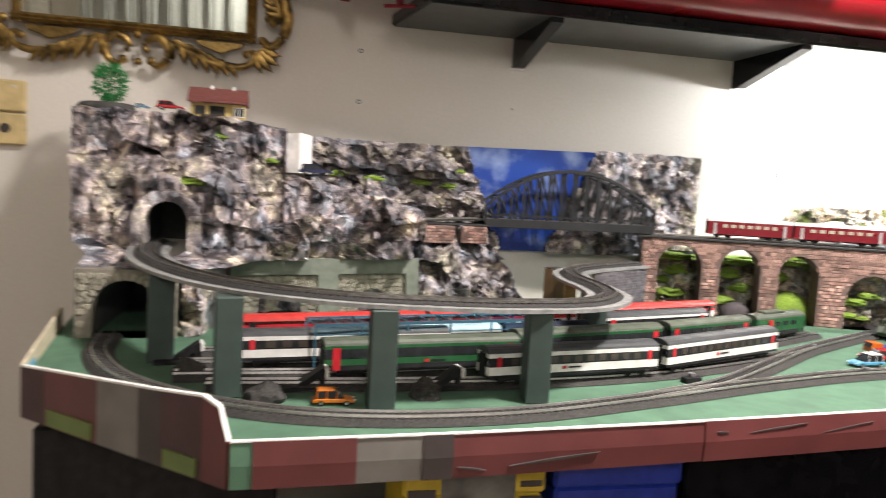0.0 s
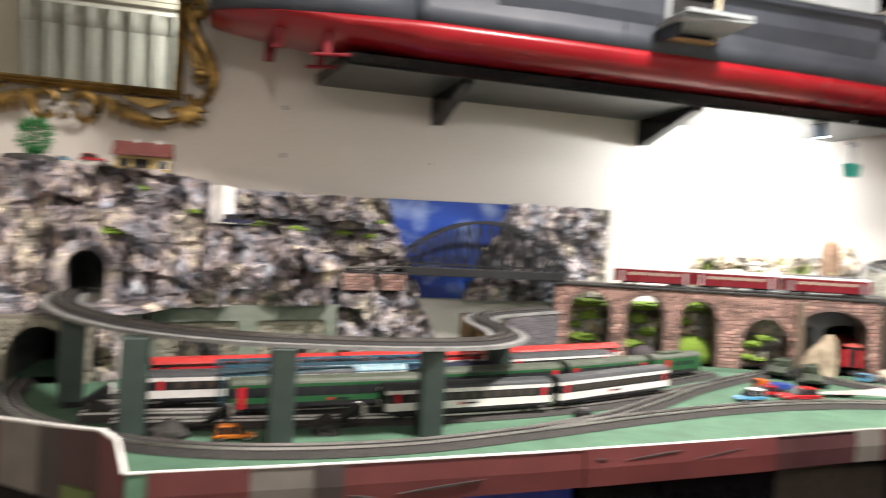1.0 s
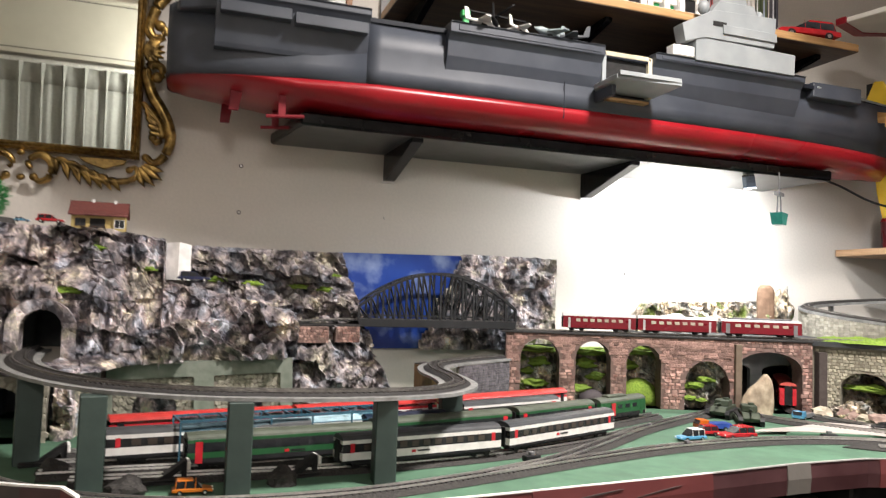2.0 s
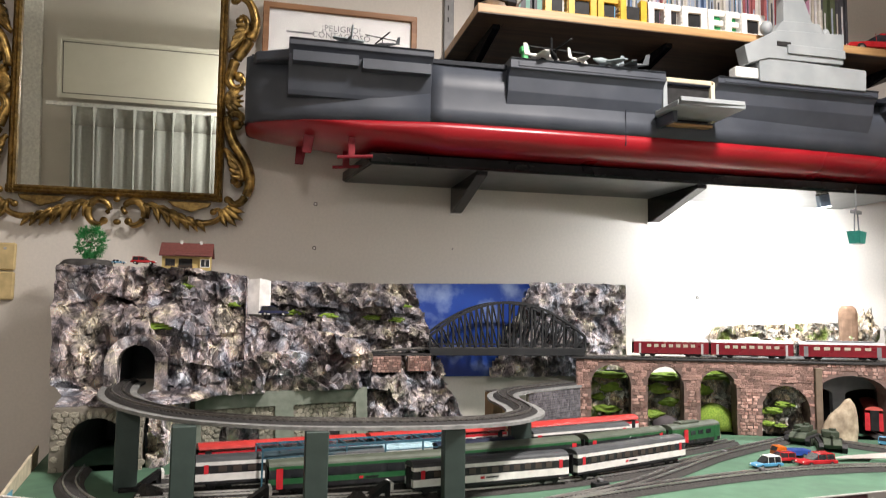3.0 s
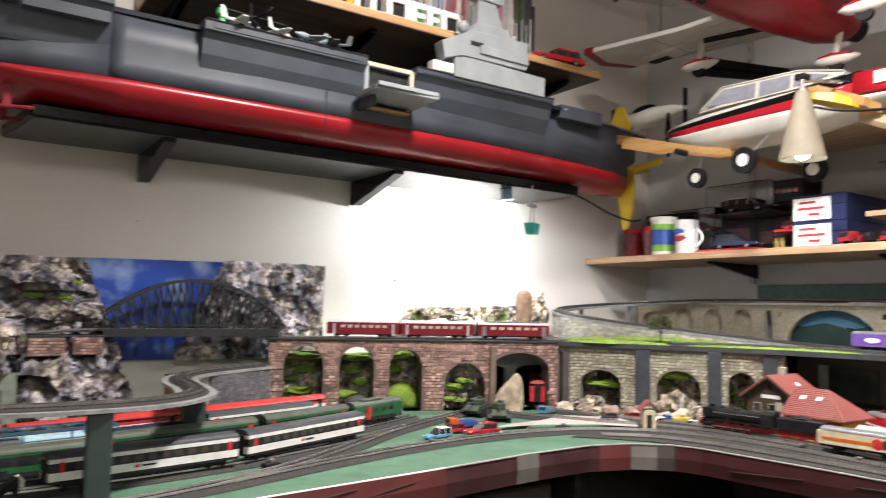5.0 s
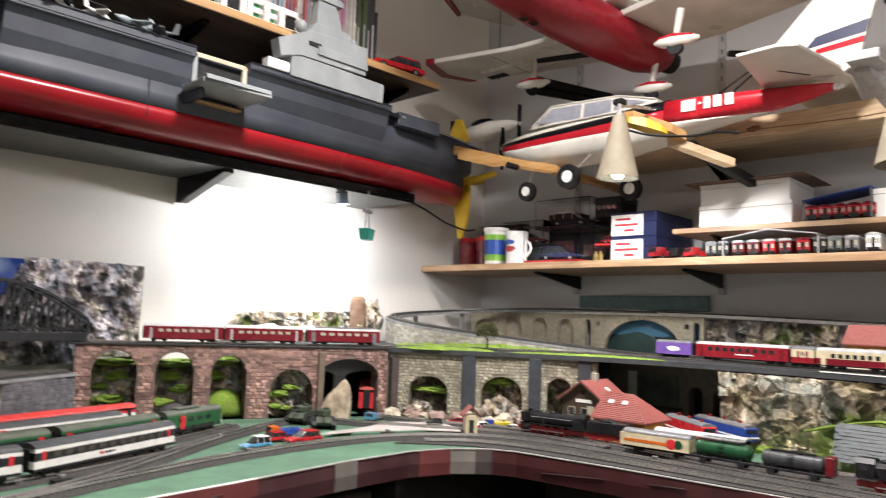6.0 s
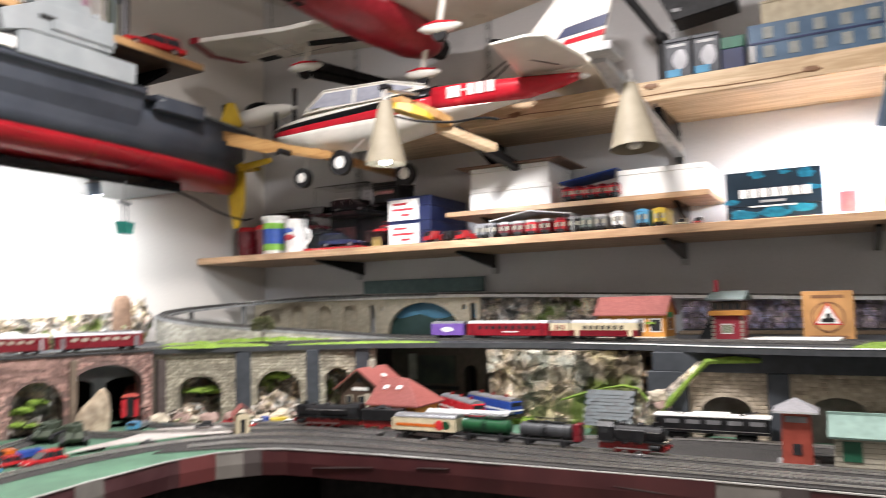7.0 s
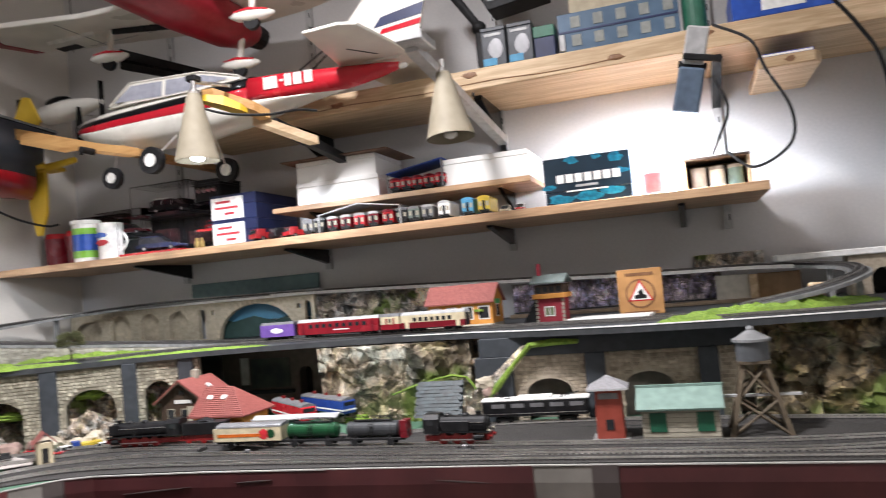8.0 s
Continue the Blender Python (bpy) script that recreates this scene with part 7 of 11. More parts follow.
def toy_aircraft(x, y, z, rz, material, rotor=False, label=""):
    t = thing("toy_aircraft", (x, y, z), rz, label, "toy aircraft", "aircraft on the ship's deck")
    part("fuselage", loft([[(xx, r * math.cos(a), 0.008 + r * math.sin(a)) for a in [k * math.pi / 4 for k in range(8)]] for xx, r in ((-0.03, 0.001), (-0.01, 0.0035), (0.015, 0.005), (0.028, 0.001))]), material, t, smooth=True)
    part("tail_fin", prism([(-0.030, 0.008), (-0.020, 0.008), (-0.026, 0.024), (-0.032, 0.024)], "y", -0.0008, 0.0008), material, t)
    if rotor:
        for k in range(2):
            p = part("rotor_blade", bx(-0.042, 0.042, -0.0016, 0.0016, 0.0225, 0.0237), M_BLACKM, t)
            p.matrix_basis = pose(0.01, 0, 0, 0, 0, 35 + 90 * k)
        part("rotor_mast", rod((0.01, 0, 0.012), (0.01, 0, 0.023), 0.001, n=6), M_BLACKM, t)
    else:
        part("wing", prism([(-0.012, -0.026), (-0.004, -0.026), (0.012, 0), (-0.004, 0.026), (-0.012, 0.026)], "z", 0.0075, 0.009), material, t)
    part("undercarriage", bx(-0.004, 0.004, -0.003, 0.003, 0, 0.006), M_BLACKM, t)
    return t


M_JET = mat("pale_jet_grey", (0.30, 0.36, 0.38), None, 0.5)
DZ = 1.582
M_GREYJ = mat("dark_jet_grey", (0.08, 0.09, 0.10), None, 0.5)
for x, y, rz, m_, rot, k, lab in ((0.130, 1.690, 160, M_GREYJ, True, 0.85, "grey toy helicopter with a black rotor"), (0.055, 1.700, 100, M_JET, False, 1.2, "pale grey toy jet aircraft near the stern"), (0.450, 1.684, 10, M_WHITE, False, 1.4, "white toy jet aircraft"),
                                  (0.480, 1.692, 60, M_BLACKM, True, 1.6, "dark toy helicopter with a black rotor"), (0.530, 1.684, 30, M_WHITE, False, 1.2, "white toy jet aircraft"), (0.595, 1.684, 200, M_JET, False, 1.5, "pale blue-grey toy jet aircraft"), (0.645, 1.686, 150, M_GREYJ, False, 1.3, "dark grey toy jet aircraft")):
    toy_aircraft(x, y, DZ + 0.1875, rz, m_, rot, lab).scale = (k, k, k)
fig = thing("toy_tug", (0.412, 1.684, DZ + 0.188), 0, "bright green plastic toy block on the ship's deck", "toy")
part("body", bx(-0.006, 0.006, -0.006, 0.006, 0, 0.014, 0.002), mat("bright_green_plastic", (0.05, 0.42, 0.12), None, 0.4), fig)
part("top", bx(-0.010, 0.008, -0.007, 0.007, 0.014, 0.028, 0.002), MATS["bright_green_plastic"], fig)

# ---- book shelf on the north wall ----
bs = thing("book_shelf", (0.317, 2.0, 1.869), 0, "varnished wooden wall shelf with shade painted on its underside", "shelf")
part("board", bx(0.0, 1.136, -0.30, -0.001, 0.0, 0.018, 0.001), M_PINE_X, bs)
# thin dark board: the shelf's own shade painted onto its underside
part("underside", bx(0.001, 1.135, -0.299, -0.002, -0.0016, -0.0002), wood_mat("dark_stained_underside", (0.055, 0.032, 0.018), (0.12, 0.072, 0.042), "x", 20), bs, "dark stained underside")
for x in (0.055, 0.46, 0.845, 1.06):
    b = part("bracket", prism([(-0.004, -0.002), (-0.25, -0.002), (-0.25, -0.012), (-0.03, -0.055), (-0.004, -0.060)], "x", x - 0.008, x + 0.008, bevel=0.001), M_BLACK, bs, "black steel bracket")
for x in (0.01, 0.46):
    t = thing("shelf_rail", (0.317 + x, 1.999, 1.60), 0, "grey slotted steel shelf rail on the wall", "shelf rail", "slotted shelf rails")
    part("channel", bx(-0.012, 0.012, -0.010, 0.0, 0.33 if x > 0.1 else 0.22, 0.95, 0.001), mat("grey_steel_rail", (0.20, 0.20, 0.20), None, 0.5), t)
    for k in range(9):
        part("slot", bx(-0.004, -0.001, -0.0106, -0.0096, 0.36 + 0.03 * k, 0.372 + 0.03 * k), M_DARKHOLE, t)
random.seed(21)
BOOKC = [(0.55, 0.55, 0.56), (0.12, 0.20, 0.36), (0.30, 0.36, 0.46), (0.62, 0.60, 0.55), (0.05, 0.05, 0.06), (0.35, 0.10, 0.10), (0.18, 0.26, 0.42), (0.45, 0.42, 0.36), (0.10, 0.32, 0.52), (0.40, 0.20, 0.30), (0.08, 0.10, 0.05), (0.52, 0.40, 0.12)]
BM = [mat("book_cover_%s" % w, c, None, 0.5, stain_amount=0.15) for w, c in zip(("white", "navy", "slate", "ivory", "black", "red", "blue", "beige", "azure", "plum", "olive", "ochre"), BOOKC)]
M_PAGES = mat("book_pages", (0.62, 0.58, 0.48), None, 0.8, scale=300)
mat("mint_spine", (0.20, 0.42, 0.34), None, 0.6)
WORDS = ["white", "navy blue", "slate blue", "ivory", "black", "dark red", "blue", "beige", "azure", "plum", "olive", "ochre"]
x = 0.44
while x < 1.33:
    w = random.uniform(0.022, 0.026) if x < 0.50 else random.uniform(0.0045, 0.0115)
    h = random.uniform(0.20, 0.27)
    k = (4 if x < 0.50 else random.choice((0, 0, 0, 0, 1, 2, 2, 3, 3, 3, 4, 5, 6, 7, 7, 8, 9))) if x < 1.25 else random.choice((4, 4, 10))
    if x > 1.16 and x < 1.22:
        k = 9
    b = thing("book", (x + w / 2, 1.84 + random.uniform(-0.008, 0.004), 1.8872), 0, "upright %s covered book on the wooden shelf" % WORDS[k], "book", "books on the shelf")
    part("cover", prism([(-w / 2, 0.0), (w / 2, 0.0), (w / 2, 0.11), (w / 2 - 0.0012, 0.11), (w / 2 - 0.0012, 0.0015), (-w / 2 + 0.0012, 0.0015), (-w / 2 + 0.0012, 0.11), (-w / 2, 0.11)], "z", 0, h), BM[k], b)
    part("pages", bx(-w / 2 + 0.0012, w / 2 - 0.0012, 0.0016, 0.108, 0.002, h - 0.003), M_PAGES, b)
    if w > 0.008:
        part("spine_label", bx(-w * 0.22, w * 0.22, -0.0006, 0.0004, h * 0.22, h * 0.62), BM[random.choice((0, 2, 4, 7))] if x > 0.50 else MATS["mint_spine"], b)
    x += w + random.uniform(0.0003, 0.0015)
# brick-built letters along the shelf's front edge
M_YBRICK = mat("yellow_brick_plastic", (0.62, 0.38, 0.02), None, 0.35)
M_GBRICK = mat("green_brick_plastic", (0.02, 0.25, 0.08), None, 0.35)
for i, (x0, x1) in enumerate(((0.474, 0.523), (0.527, 0.591), (0.595, 0.644), (0.648, 0.710), (0.715, 0.753), (0.756, 0.794), (0.798, 0.859), (0.863, 0.905), (0.908, 0.944), (0.948, 1.008))):
    yel = i < 4
    t = thing("brick_letter", ((x0 + x1) / 2, 1.737, 1.8872), 0, "%s plastic brick letter standing on the shelf" % ("yellow" if yel else "white"), "toy letter", "brick letters on the shelf")
    m1, m2 = (M_YBRICK, M_BLACKM) if yel else (M_WHITE, M_GBRICK if i in (7, 8) else M_BLACKM)
    w, h, k = (x1 - x0) / 2, 0.060, 0.014
    shape = "CHCUTCOEEO"[i]
    part("side", bx(-w, -w + k, -0.008, 0.008, 0, h, 0.0006), m1, t)
    if shape in "HUO":
        part("side", bx(w - k, w, -0.008, 0.008, 0, h, 0.0006), m1, t)
    inner = w - k if shape in "HUO" else w - 0.001
    if shape != "U":
        part("top", bx(-w + k, inner, -0.0078, 0.0078, h - k, h, 0.0006), m1, t)
    if shape != "T":
        part("bottom", bx(-w + k, inner, -0.0078, 0.0078, 0, k, 0.0006), m1, t)
    if shape == "E":
        part("bar", bx(-w + k, w - 0.004, -0.0078, 0.0078, h * 0.40, h * 0.60, 0.0006), m1, t)
    part("infill", bx(-w + k, w - k * 0.6, -0.002, 0.006, k if shape != "T" else 0, h - k), m2, t)
    for n_ in range(6):
        for sx in (-1, 1):
            part("brick_rib", bx(sx * w - 0.0008, sx * w + 0.0008, -0.0085, 0.0085, 0.002 + n_ * 0.0098, 0.0088 + n_ * 0.0098), m1, t)
jar = thing("silver_trinket", (0.376, 1.755, 1.8872), 0, "small silver and dark trinket dish on the shelf", "ornament")
part("dish", rod((0, 0, 0), (0, 0, 0.012), 0.022, 0.03, n=18), M_RAIL, jar)
part("dark_filling", ball((0, 0, 0.018), 0.026, 1, 1, 0.9, 0.8, 2, sub=3), M_BLACKM, jar)
for k in range(7):
    a = k * 0.9
    part("charm", ball((0.024 * math.cos(a), 0.024 * math.sin(a) - 0.004, 0.020 + 0.006 * (k % 3)), 0.009, 1, 1, 0.8, 0.6, k), M_RAIL, jar)
jar.scale = (1.5, 1.3, 1.6)

# ---- rolling stock ----
M_SBB_W = mat("coach_white", (0.66, 0.65, 0.62), None, 0.3, stain_amount=0.08)
M_SBB_K = mat("coach_black", (0.018, 0.018, 0.02), None, 0.25)
M_ROOF_D = mat("coach_roof_grey", (0.048, 0.052, 0.056), None, 0.42)
M_ROOF_L = mat("coach_roof_silver", (0.42, 0.42, 0.42), None, 0.45)
M_ROOF_R = mat("coach_roof_red", (0.50, 0.035, 0.03), None, 0.35)
M_COACH_RED = mat("coach_red", (0.14, 0.007, 0.014), (0.18, 0.010, 0.018), 0.28, stain_amount=0.1)
M_COACH_BRED = mat("coach_bright_red", (0.50, 0.02, 0.03), None, 0.28, stain_amount=0.1)
M_COACH_GRN = mat("coach_green", (0.02, 0.10, 0.035), (0.03, 0.13, 0.05), 0.3)
M_COACH_OLV = mat("coach_olive_roof", (0.070, 0.085, 0.060), None, 0.5)
M_COACH_PUR = mat("wagon_purple", (0.16, 0.08, 0.34), None, 0.35)
M_IVORYC = mat("coach_ivory", (0.62, 0.54, 0.36), None, 0.35)
M_CRIMSON = mat("crimson_coach", (0.22, 0.011, 0.019), (0.27, 0.014, 0.023), 0.28, stain_amount=0.1)
M_LITWIN = mat("pale_window", (0.45, 0.42, 0.33), None, 0.2)
M_GREYM = mat("wagon_grey", (0.16, 0.16, 0.165), None, 0.4)
M_LOCO = mat("loco_black", (0.007, 0.007, 0.008), None, 0.40, stain_amount=0.2, spec=0.3)
M_LOCOR = mat("loco_red", (0.22, 0.010, 0.010), None, 0.35)
M_ORANGE = mat("orange_paint", (0.60, 0.13, 0.01), None, 0.35)
M_TANKG = mat("tank_green", (0.008, 0.06, 0.022), (0.013, 0.085, 0.03), 0.3)
M_BLUEC = mat("loco_blue", (0.02, 0.06, 0.30), None, 0.3)


def wheels(t, xs, w, r, material):
    for x in xs:
        for s in (-1, 1):
            part("wheel", rod((x, s * w - 0.0012, r), (x, s * w + 0.0012, r), r, n=14), material, t)


def bogie(t, x, w, r=0.0052):
    b = part("bogie", bx(x - 0.017, x + 0.017, -w, w, 0.004, 0.009, 0.0006), M_BLACKM, t)
    for dx in (-0.011, 0.011):
        for s in (-1, 1):
            part("wheel", rod((x + dx, s * (w - 0.002) - 0.001, r), (x + dx, s * (w - 0.002) + 0.001, r), r, n=12), M_BLACKM, b)


def roof_prof(w, z0, h, n=8):
    return [(-w * math.cos(math.pi * i / n), z0 + h * math.sin(math.pi * i / n)) for i in range(n + 1)]


def coach(name, at, rz, L, bands, roof, label, nwin=10, win=(0.024, 0.033), winmat=None, W=0.032, H=0.046, doors=None, group="coaches", category="railway coach", door_mat=None, tilt=0.0, doorw=0.009, door_z=None):
    """A coach along local x, standing on the rails."""
    t = thing(name, at, rz, label, category, group, ry=tilt)
    w, eave = W / 2, H - 0.008
    for z0, z1, m in bands:
        part("body_band", bx(-L / 2, L / 2, -w, w, z0, z1), m, t)
    part("roof", prism(roof_prof(w, eave, H - eave), "x", -L / 2, L / 2), roof, t, "roof")
    part("underframe", bx(-L / 2 + 0.03, L / 2 - 0.03, -w * 0.8, w * 0.8, 0.005, bands[0][0], 0.0006), M_BLACKM, t)
    for s in (-1, 1):
        bogie(t, s * (L / 2 - 0.032), w * 0.75)
        part("gangway", bx(s * L / 2 - 0.002, s * L / 2 + 0.002, -w * 0.45, w * 0.45, bands[0][0], eave, 0.0006), M_BLACKM, t)
        for y in (-1, 1):
            part("door", bx(s * (L / 2 - 0.014) - doorw / 2, s * (L / 2 - 0.014) + doorw / 2, y * w - 0.0004, y * w + 0.0004, *(door_z or (bands[0][0], eave - 0.002))), door_mat or bands[0][2], t)
    a0, a1 = -L / 2 + 0.026, L / 2 - 0.026
    ww = (a1 - a0) / nwin
    first = None
    for i in range(nwin):
        for y in (-1, 1):
            m = pose(a0 + ww * (i + 0.5), y * (w + 0.0002), 0)
            if first is None:
                first = part("window", bx(-ww * 0.29, ww * 0.29, -0.0004, 0.0004, win[0], win[1]), winmat or M_WINDOW, t)
                first.matrix_basis = m
            else:
                again(first, t, m)
    return t


def on_line(a, b, s, z, lift=0.0095):
    """A place along the line a-b at s metres, and its turn."""
    a, b = Vector((*a, 0)), Vector((*b, 0))
    d = (b - a).normalized()
    p = a + d * s
    return (p.x, p.y, z + lift), math.degrees(math.atan2(d.y, d.x))


M_COACHGLASS = mat("tinted_coach_glass", (0.060, 0.052, 0.044), (0.085, 0.060, 0.050), 0.12, scale=60)
SBB = [(0.009, 0.0125, M_SBB_K), (0.0125, 0.0225, M_SBB_W), (0.0225, 0.0335, M_SBB_K), (0.0335, 0.0385, M_SBB_W)]


def emblem(t, x, z, w, h):
    for y in (-1, 1):
        part("emblem", bx(x - w / 2, x + w / 2, y * 0.0163 - 0.0003, y * 0.0163 + 0.0003, z, z + h), M_COACH_BRED, t, "small red emblem")
        part("lettering_bar", bx(x + w, x + w * 4.2, y * 0.0163 - 0.0003, y * 0.0163 + 0.0003, z + h * 0.2, z + h * 0.8), M_SBB_K, t)


for a, b in (((0.118, 1.322), (0.363, 1.370)), ((0.376, 1.374), (0.620, 1.478))):
    L = math.dist(a, b)
    t = coach("passenger_coach", ((a[0] + b[0]) / 2, (a[1] + b[1]) / 2, 1.001), math.degrees(math.atan2(b[1] - a[1], b[0] - a[0])), L, SBB, M_ROOF_D, "white and black express passenger coach with red doors", 11, (0.0245, 0.0325), M_COACHGLASS, group="white and black coaches", door_mat=M_COACH_BRED, doorw=0.006, door_z=(0.0225, 0.0345))
    t.location.z = 1.0085
    emblem(t, -0.02, 0.0165, 0.006, 0.0035)
t = coach("passenger_coach", (-0.035, 1.425, 1.0085), 8, 0.27, SBB, M_ROOF_D, "white and black express passenger coach with red doors", 11, (0.0245, 0.0325), M_COACHGLASS, group="white and black coaches", door_mat=M_COACH_BRED, doorw=0.006, door_z=(0.0225, 0.0345))
emblem(t, 0.0, 0.0165, 0.006, 0.0035)
GRN = [(0.009, 0.015, M_SBB_K), (0.015, 0.0225, M_COACH_GRN), (0.0225, 0.0345, M_WINDOW), (0.0345, 0.0385, M_COACH_GRN)]
t = coach("green_railcar", (0.055, 1.378, 1.0085), 9, 0.255, GRN, M_COACH_OLV, "dark green regional train car with red doors", 9, (0.024, 0.033), group="green train", door_mat=M_COACH_BRED)
emblem(t, 0.0, 0.016, 0.006, 0.0035)
t = coach("green_railcar", (0.312, 1.458, 1.0085), 15, 0.255, GRN, M_COACH_OLV, "dark green regional train car with red doors", 9, (0.024, 0.033), group="green train", door_mat=M_COACH_BRED)
t = coach("green_railcar", (0.545, 1.535, 1.0085), 21, 0.20, GRN, M_COACH_OLV, "dark green regional train car with red doors", 7, (0.024, 0.033), group="green train", door_mat=M_COACH_BRED)
t = coach("green_locomotive", (0.722, 1.604, 1.0085), 23, 0.150, [(0.009, 0.016, M_SBB_K), (0.016, 0.038, MATS["coach_green"])], M_COACH_OLV, "olive green electric locomotive with a red door", 4, (0.025, 0.032), group="green train", category="locomotive", door_mat=M_COACH_GRN)
for y in (-1, 1):
    part("red_door", bx(-0.040, -0.028, y * 0.0165 - 0.0005, y * 0.0165 + 0.0005, 0.012, 0.036), M_COACH_BRED, t, "red door")
part("windscreen", bx(0.0752, 0.0800, -0.0125, 0.0125, 0.0345, 0.0415), M_WINDOW, t)
part("nose", loft([[(0.075, -0.015, 0.010), (0.075, 0.015, 0.010), (0.075, 0.015, 0.040), (0.075, -0.015, 0.040)], [(0.084, -0.012, 0.012), (0.084, 0.012, 0.012), (0.080, 0.012, 0.034), (0.080, -0.012, 0.034)]]), M_LITWIN, t, "pale front")
part("roof_box", bx(-0.04, 0.02, -0.008, 0.008, 0.045, 0.049, 0.001), M_COACH_OLV, t)
# white coach under a glazed canopy, tank wagon, red-roofed coaches behind
coach("passenger_coach", (0.055, 1.452, 1.0085), 11.5, 0.255, [(0.009, 0.016, M_SBB_K), (0.016, 0.023, M_SBB_W), (0.023, 0.034, M_SBB_K), (0.034, 0.037, M_SBB_W)], M_ROOF_L, "white and black coach with a silver roof under the canopy", 8, (0.0240, 0.0330), M_LITWIN, group="mixed train", H=0.044)
M_FRAMEB = mat("steel_blue_frame", (0.035, 0.11, 0.16), (0.05, 0.14, 0.20), 0.35)
M_ROOFGLASS = glass_mat("blue_tinted_glazing", (0.62, 0.84, 0.92))
can = thing("platform_canopy", (0.068, 1.452, 1.0), 11.5, "long glazed station canopy with a steel blue frame over the coach", "platform canopy")
CL, CW, CZ = 0.155, 0.024, 0.0600
part("roof_pane", bx(-CL, CL, -CW, CW, CZ, CZ + 0.0012), M_ROOFGLASS, can, "blue tinted glass").visible_shadow = False
for y in (-CW, CW):
    part("edge_beam", bx(-CL, CL, y - 0.0012, y + 0.0012, CZ - 0.0012, CZ + 0.0024), M_FRAMEB, can, "steel blue beam")
    part("side_rail", bx(-CL, CL, y - 0.0008, y + 0.0008, CZ - 0.0125, CZ - 0.0112), M_FRAMEB, can)
    part("side_pane", bx(-CL, CL, y - 0.0003, y + 0.0003, CZ - 0.0112, CZ - 0.0012), M_ROOFGLASS, can).visible_shadow = False
    for k in range(6):
        x = -CL + 0.0012 + (2 * CL - 0.0024) * k / 5
        part("post", bx(x - 0.0011, x + 0.0011, y - 0.0011, y + 0.0011, 0.0, CZ - 0.0012), M_FRAMEB, can)
for k in range(11):
    x = -CL + 0.0012 + (2 * CL - 0.0024) * k / 10
    part("rafter", bx(x - 0.0009, x + 0.0009, -CW, CW, CZ + 0.0012, CZ + 0.0026), M_FRAMEB, can)
tank = thing("tank_wagon", (0.262, 1.502, 1.0085), 16, "dark blue-black tank wagon in the siding", "tank wagon", "mixed train")
part("tank", rod((-0.075, 0, 0.028), (0.075, 0, 0.028), 0.014, n=18), mat("tank_navy", (0.012, 0.016, 0.035), None, 0.3), tank, smooth=False)
part("frame", bx(-0.085, 0.085, -0.012, 0.012, 0.009, 0.014, 0.0006), M_BLACKM, tank)
part("end_plate", bx(0.076, 0.080, -0.008, 0.008, 0.02, 0.034), M_IVORYC, tank)
for s in (-1, 1):
    bogie(tank, s * 0.055, 0.012)
RED = [(0.009, 0.015, M_SBB_K), (0.015, 0.0225, M_COACH_RED), (0.0225, 0.0345, M_SBB_W), (0.0345, 0.0385, M_COACH_BRED)]
for c, yy, rz, L in ((-0.045, 1.502, 12, 0.26), (0.215, 1.565, 15, 0.26), (0.505, 1.648, 17, 0.30)):
    coach("passenger_coach", (c, yy, 1.0085), rz, L, RED, M_ROOF_R, "passenger coach with a bright red roof", 10, (0.024, 0.033), group="red-roofed coaches", H=0.051)
coach("passenger_coach", (0.490, 1.602, 1.0085), 17, 0.23, [(0.009, 0.018, M_COACH_BRED), (0.018, 0.0225, M_SBB_W), (0.0225, 0.0345, M_SBB_K), (0.0345, 0.0385, M_SBB_W)], M_ROOF_D, "white and red passenger coach with a grey roof", 10, (0.024, 0.033), group="mixed train")

# narrow gauge trains on the upper level
RHB = [(0.007, 0.020, M_COACH_RED), (0.020, 0.030, M_COACH_RED), (0.030, 0.0335, M_COACH_RED)]
UP = ZD + 0.0066
UV = ZD + 0.0036
for s0, s1 in ((0.128, 0.292), (0.297, 0.472)):
    a, rz = on_line((VA.x + 0.012, VA.y + 0.0265), (VB.x + 0.012, VB.y + 0.0265), (s0 + s1) / 2, UV, 0)
    coach("narrow_gauge_coach", a, rz, s1 - s0, RHB, M_ROOF_L, "dark red narrow gauge coach with a silver roof", 7, (0.0215, 0.0280), M_LITWIN, 0.028, 0.040, group="red narrow gauge train", door_mat=M_ROOF_L, doorw=0.005)
a, rz = on_line((VA.x + 0.012, VA.y + 0.0265), (VB.x + 0.012, VB.y + 0.0265), 0.573, UV, 0)
t = coach("narrow_gauge_railcar", a, rz, 0.178, RHB, M_ROOF_L, "dark red narrow gauge motor coach with roof gear", 6, (0.0215, 0.0280), M_LITWIN, 0.028, 0.039, group="red narrow gauge train", door_mat=M_GREYM, category="railcar")
part("roof_gear", bx(-0.07, 0.07, -0.006, 0.006, 0.0385, 0.042, 0.0008), M_GREYM, t)
t = coach("goods_van", (1.635, 1.085, UP), 87, 0.088, [(0.007, 0.0335, M_COACH_PUR)], M_GREYM, "purple narrow gauge goods van with a white emblem", 1, (0.012, 0.013), M_COACH_PUR, 0.028, 0.039, group="red and cream narrow gauge train", category="goods van")
part("emblem", ball((0, 0.0142, 0.020), 0.010, 1.6, 0.06, 0.6, 0.3, 2), M_WHITE, t, "white emblem shape")
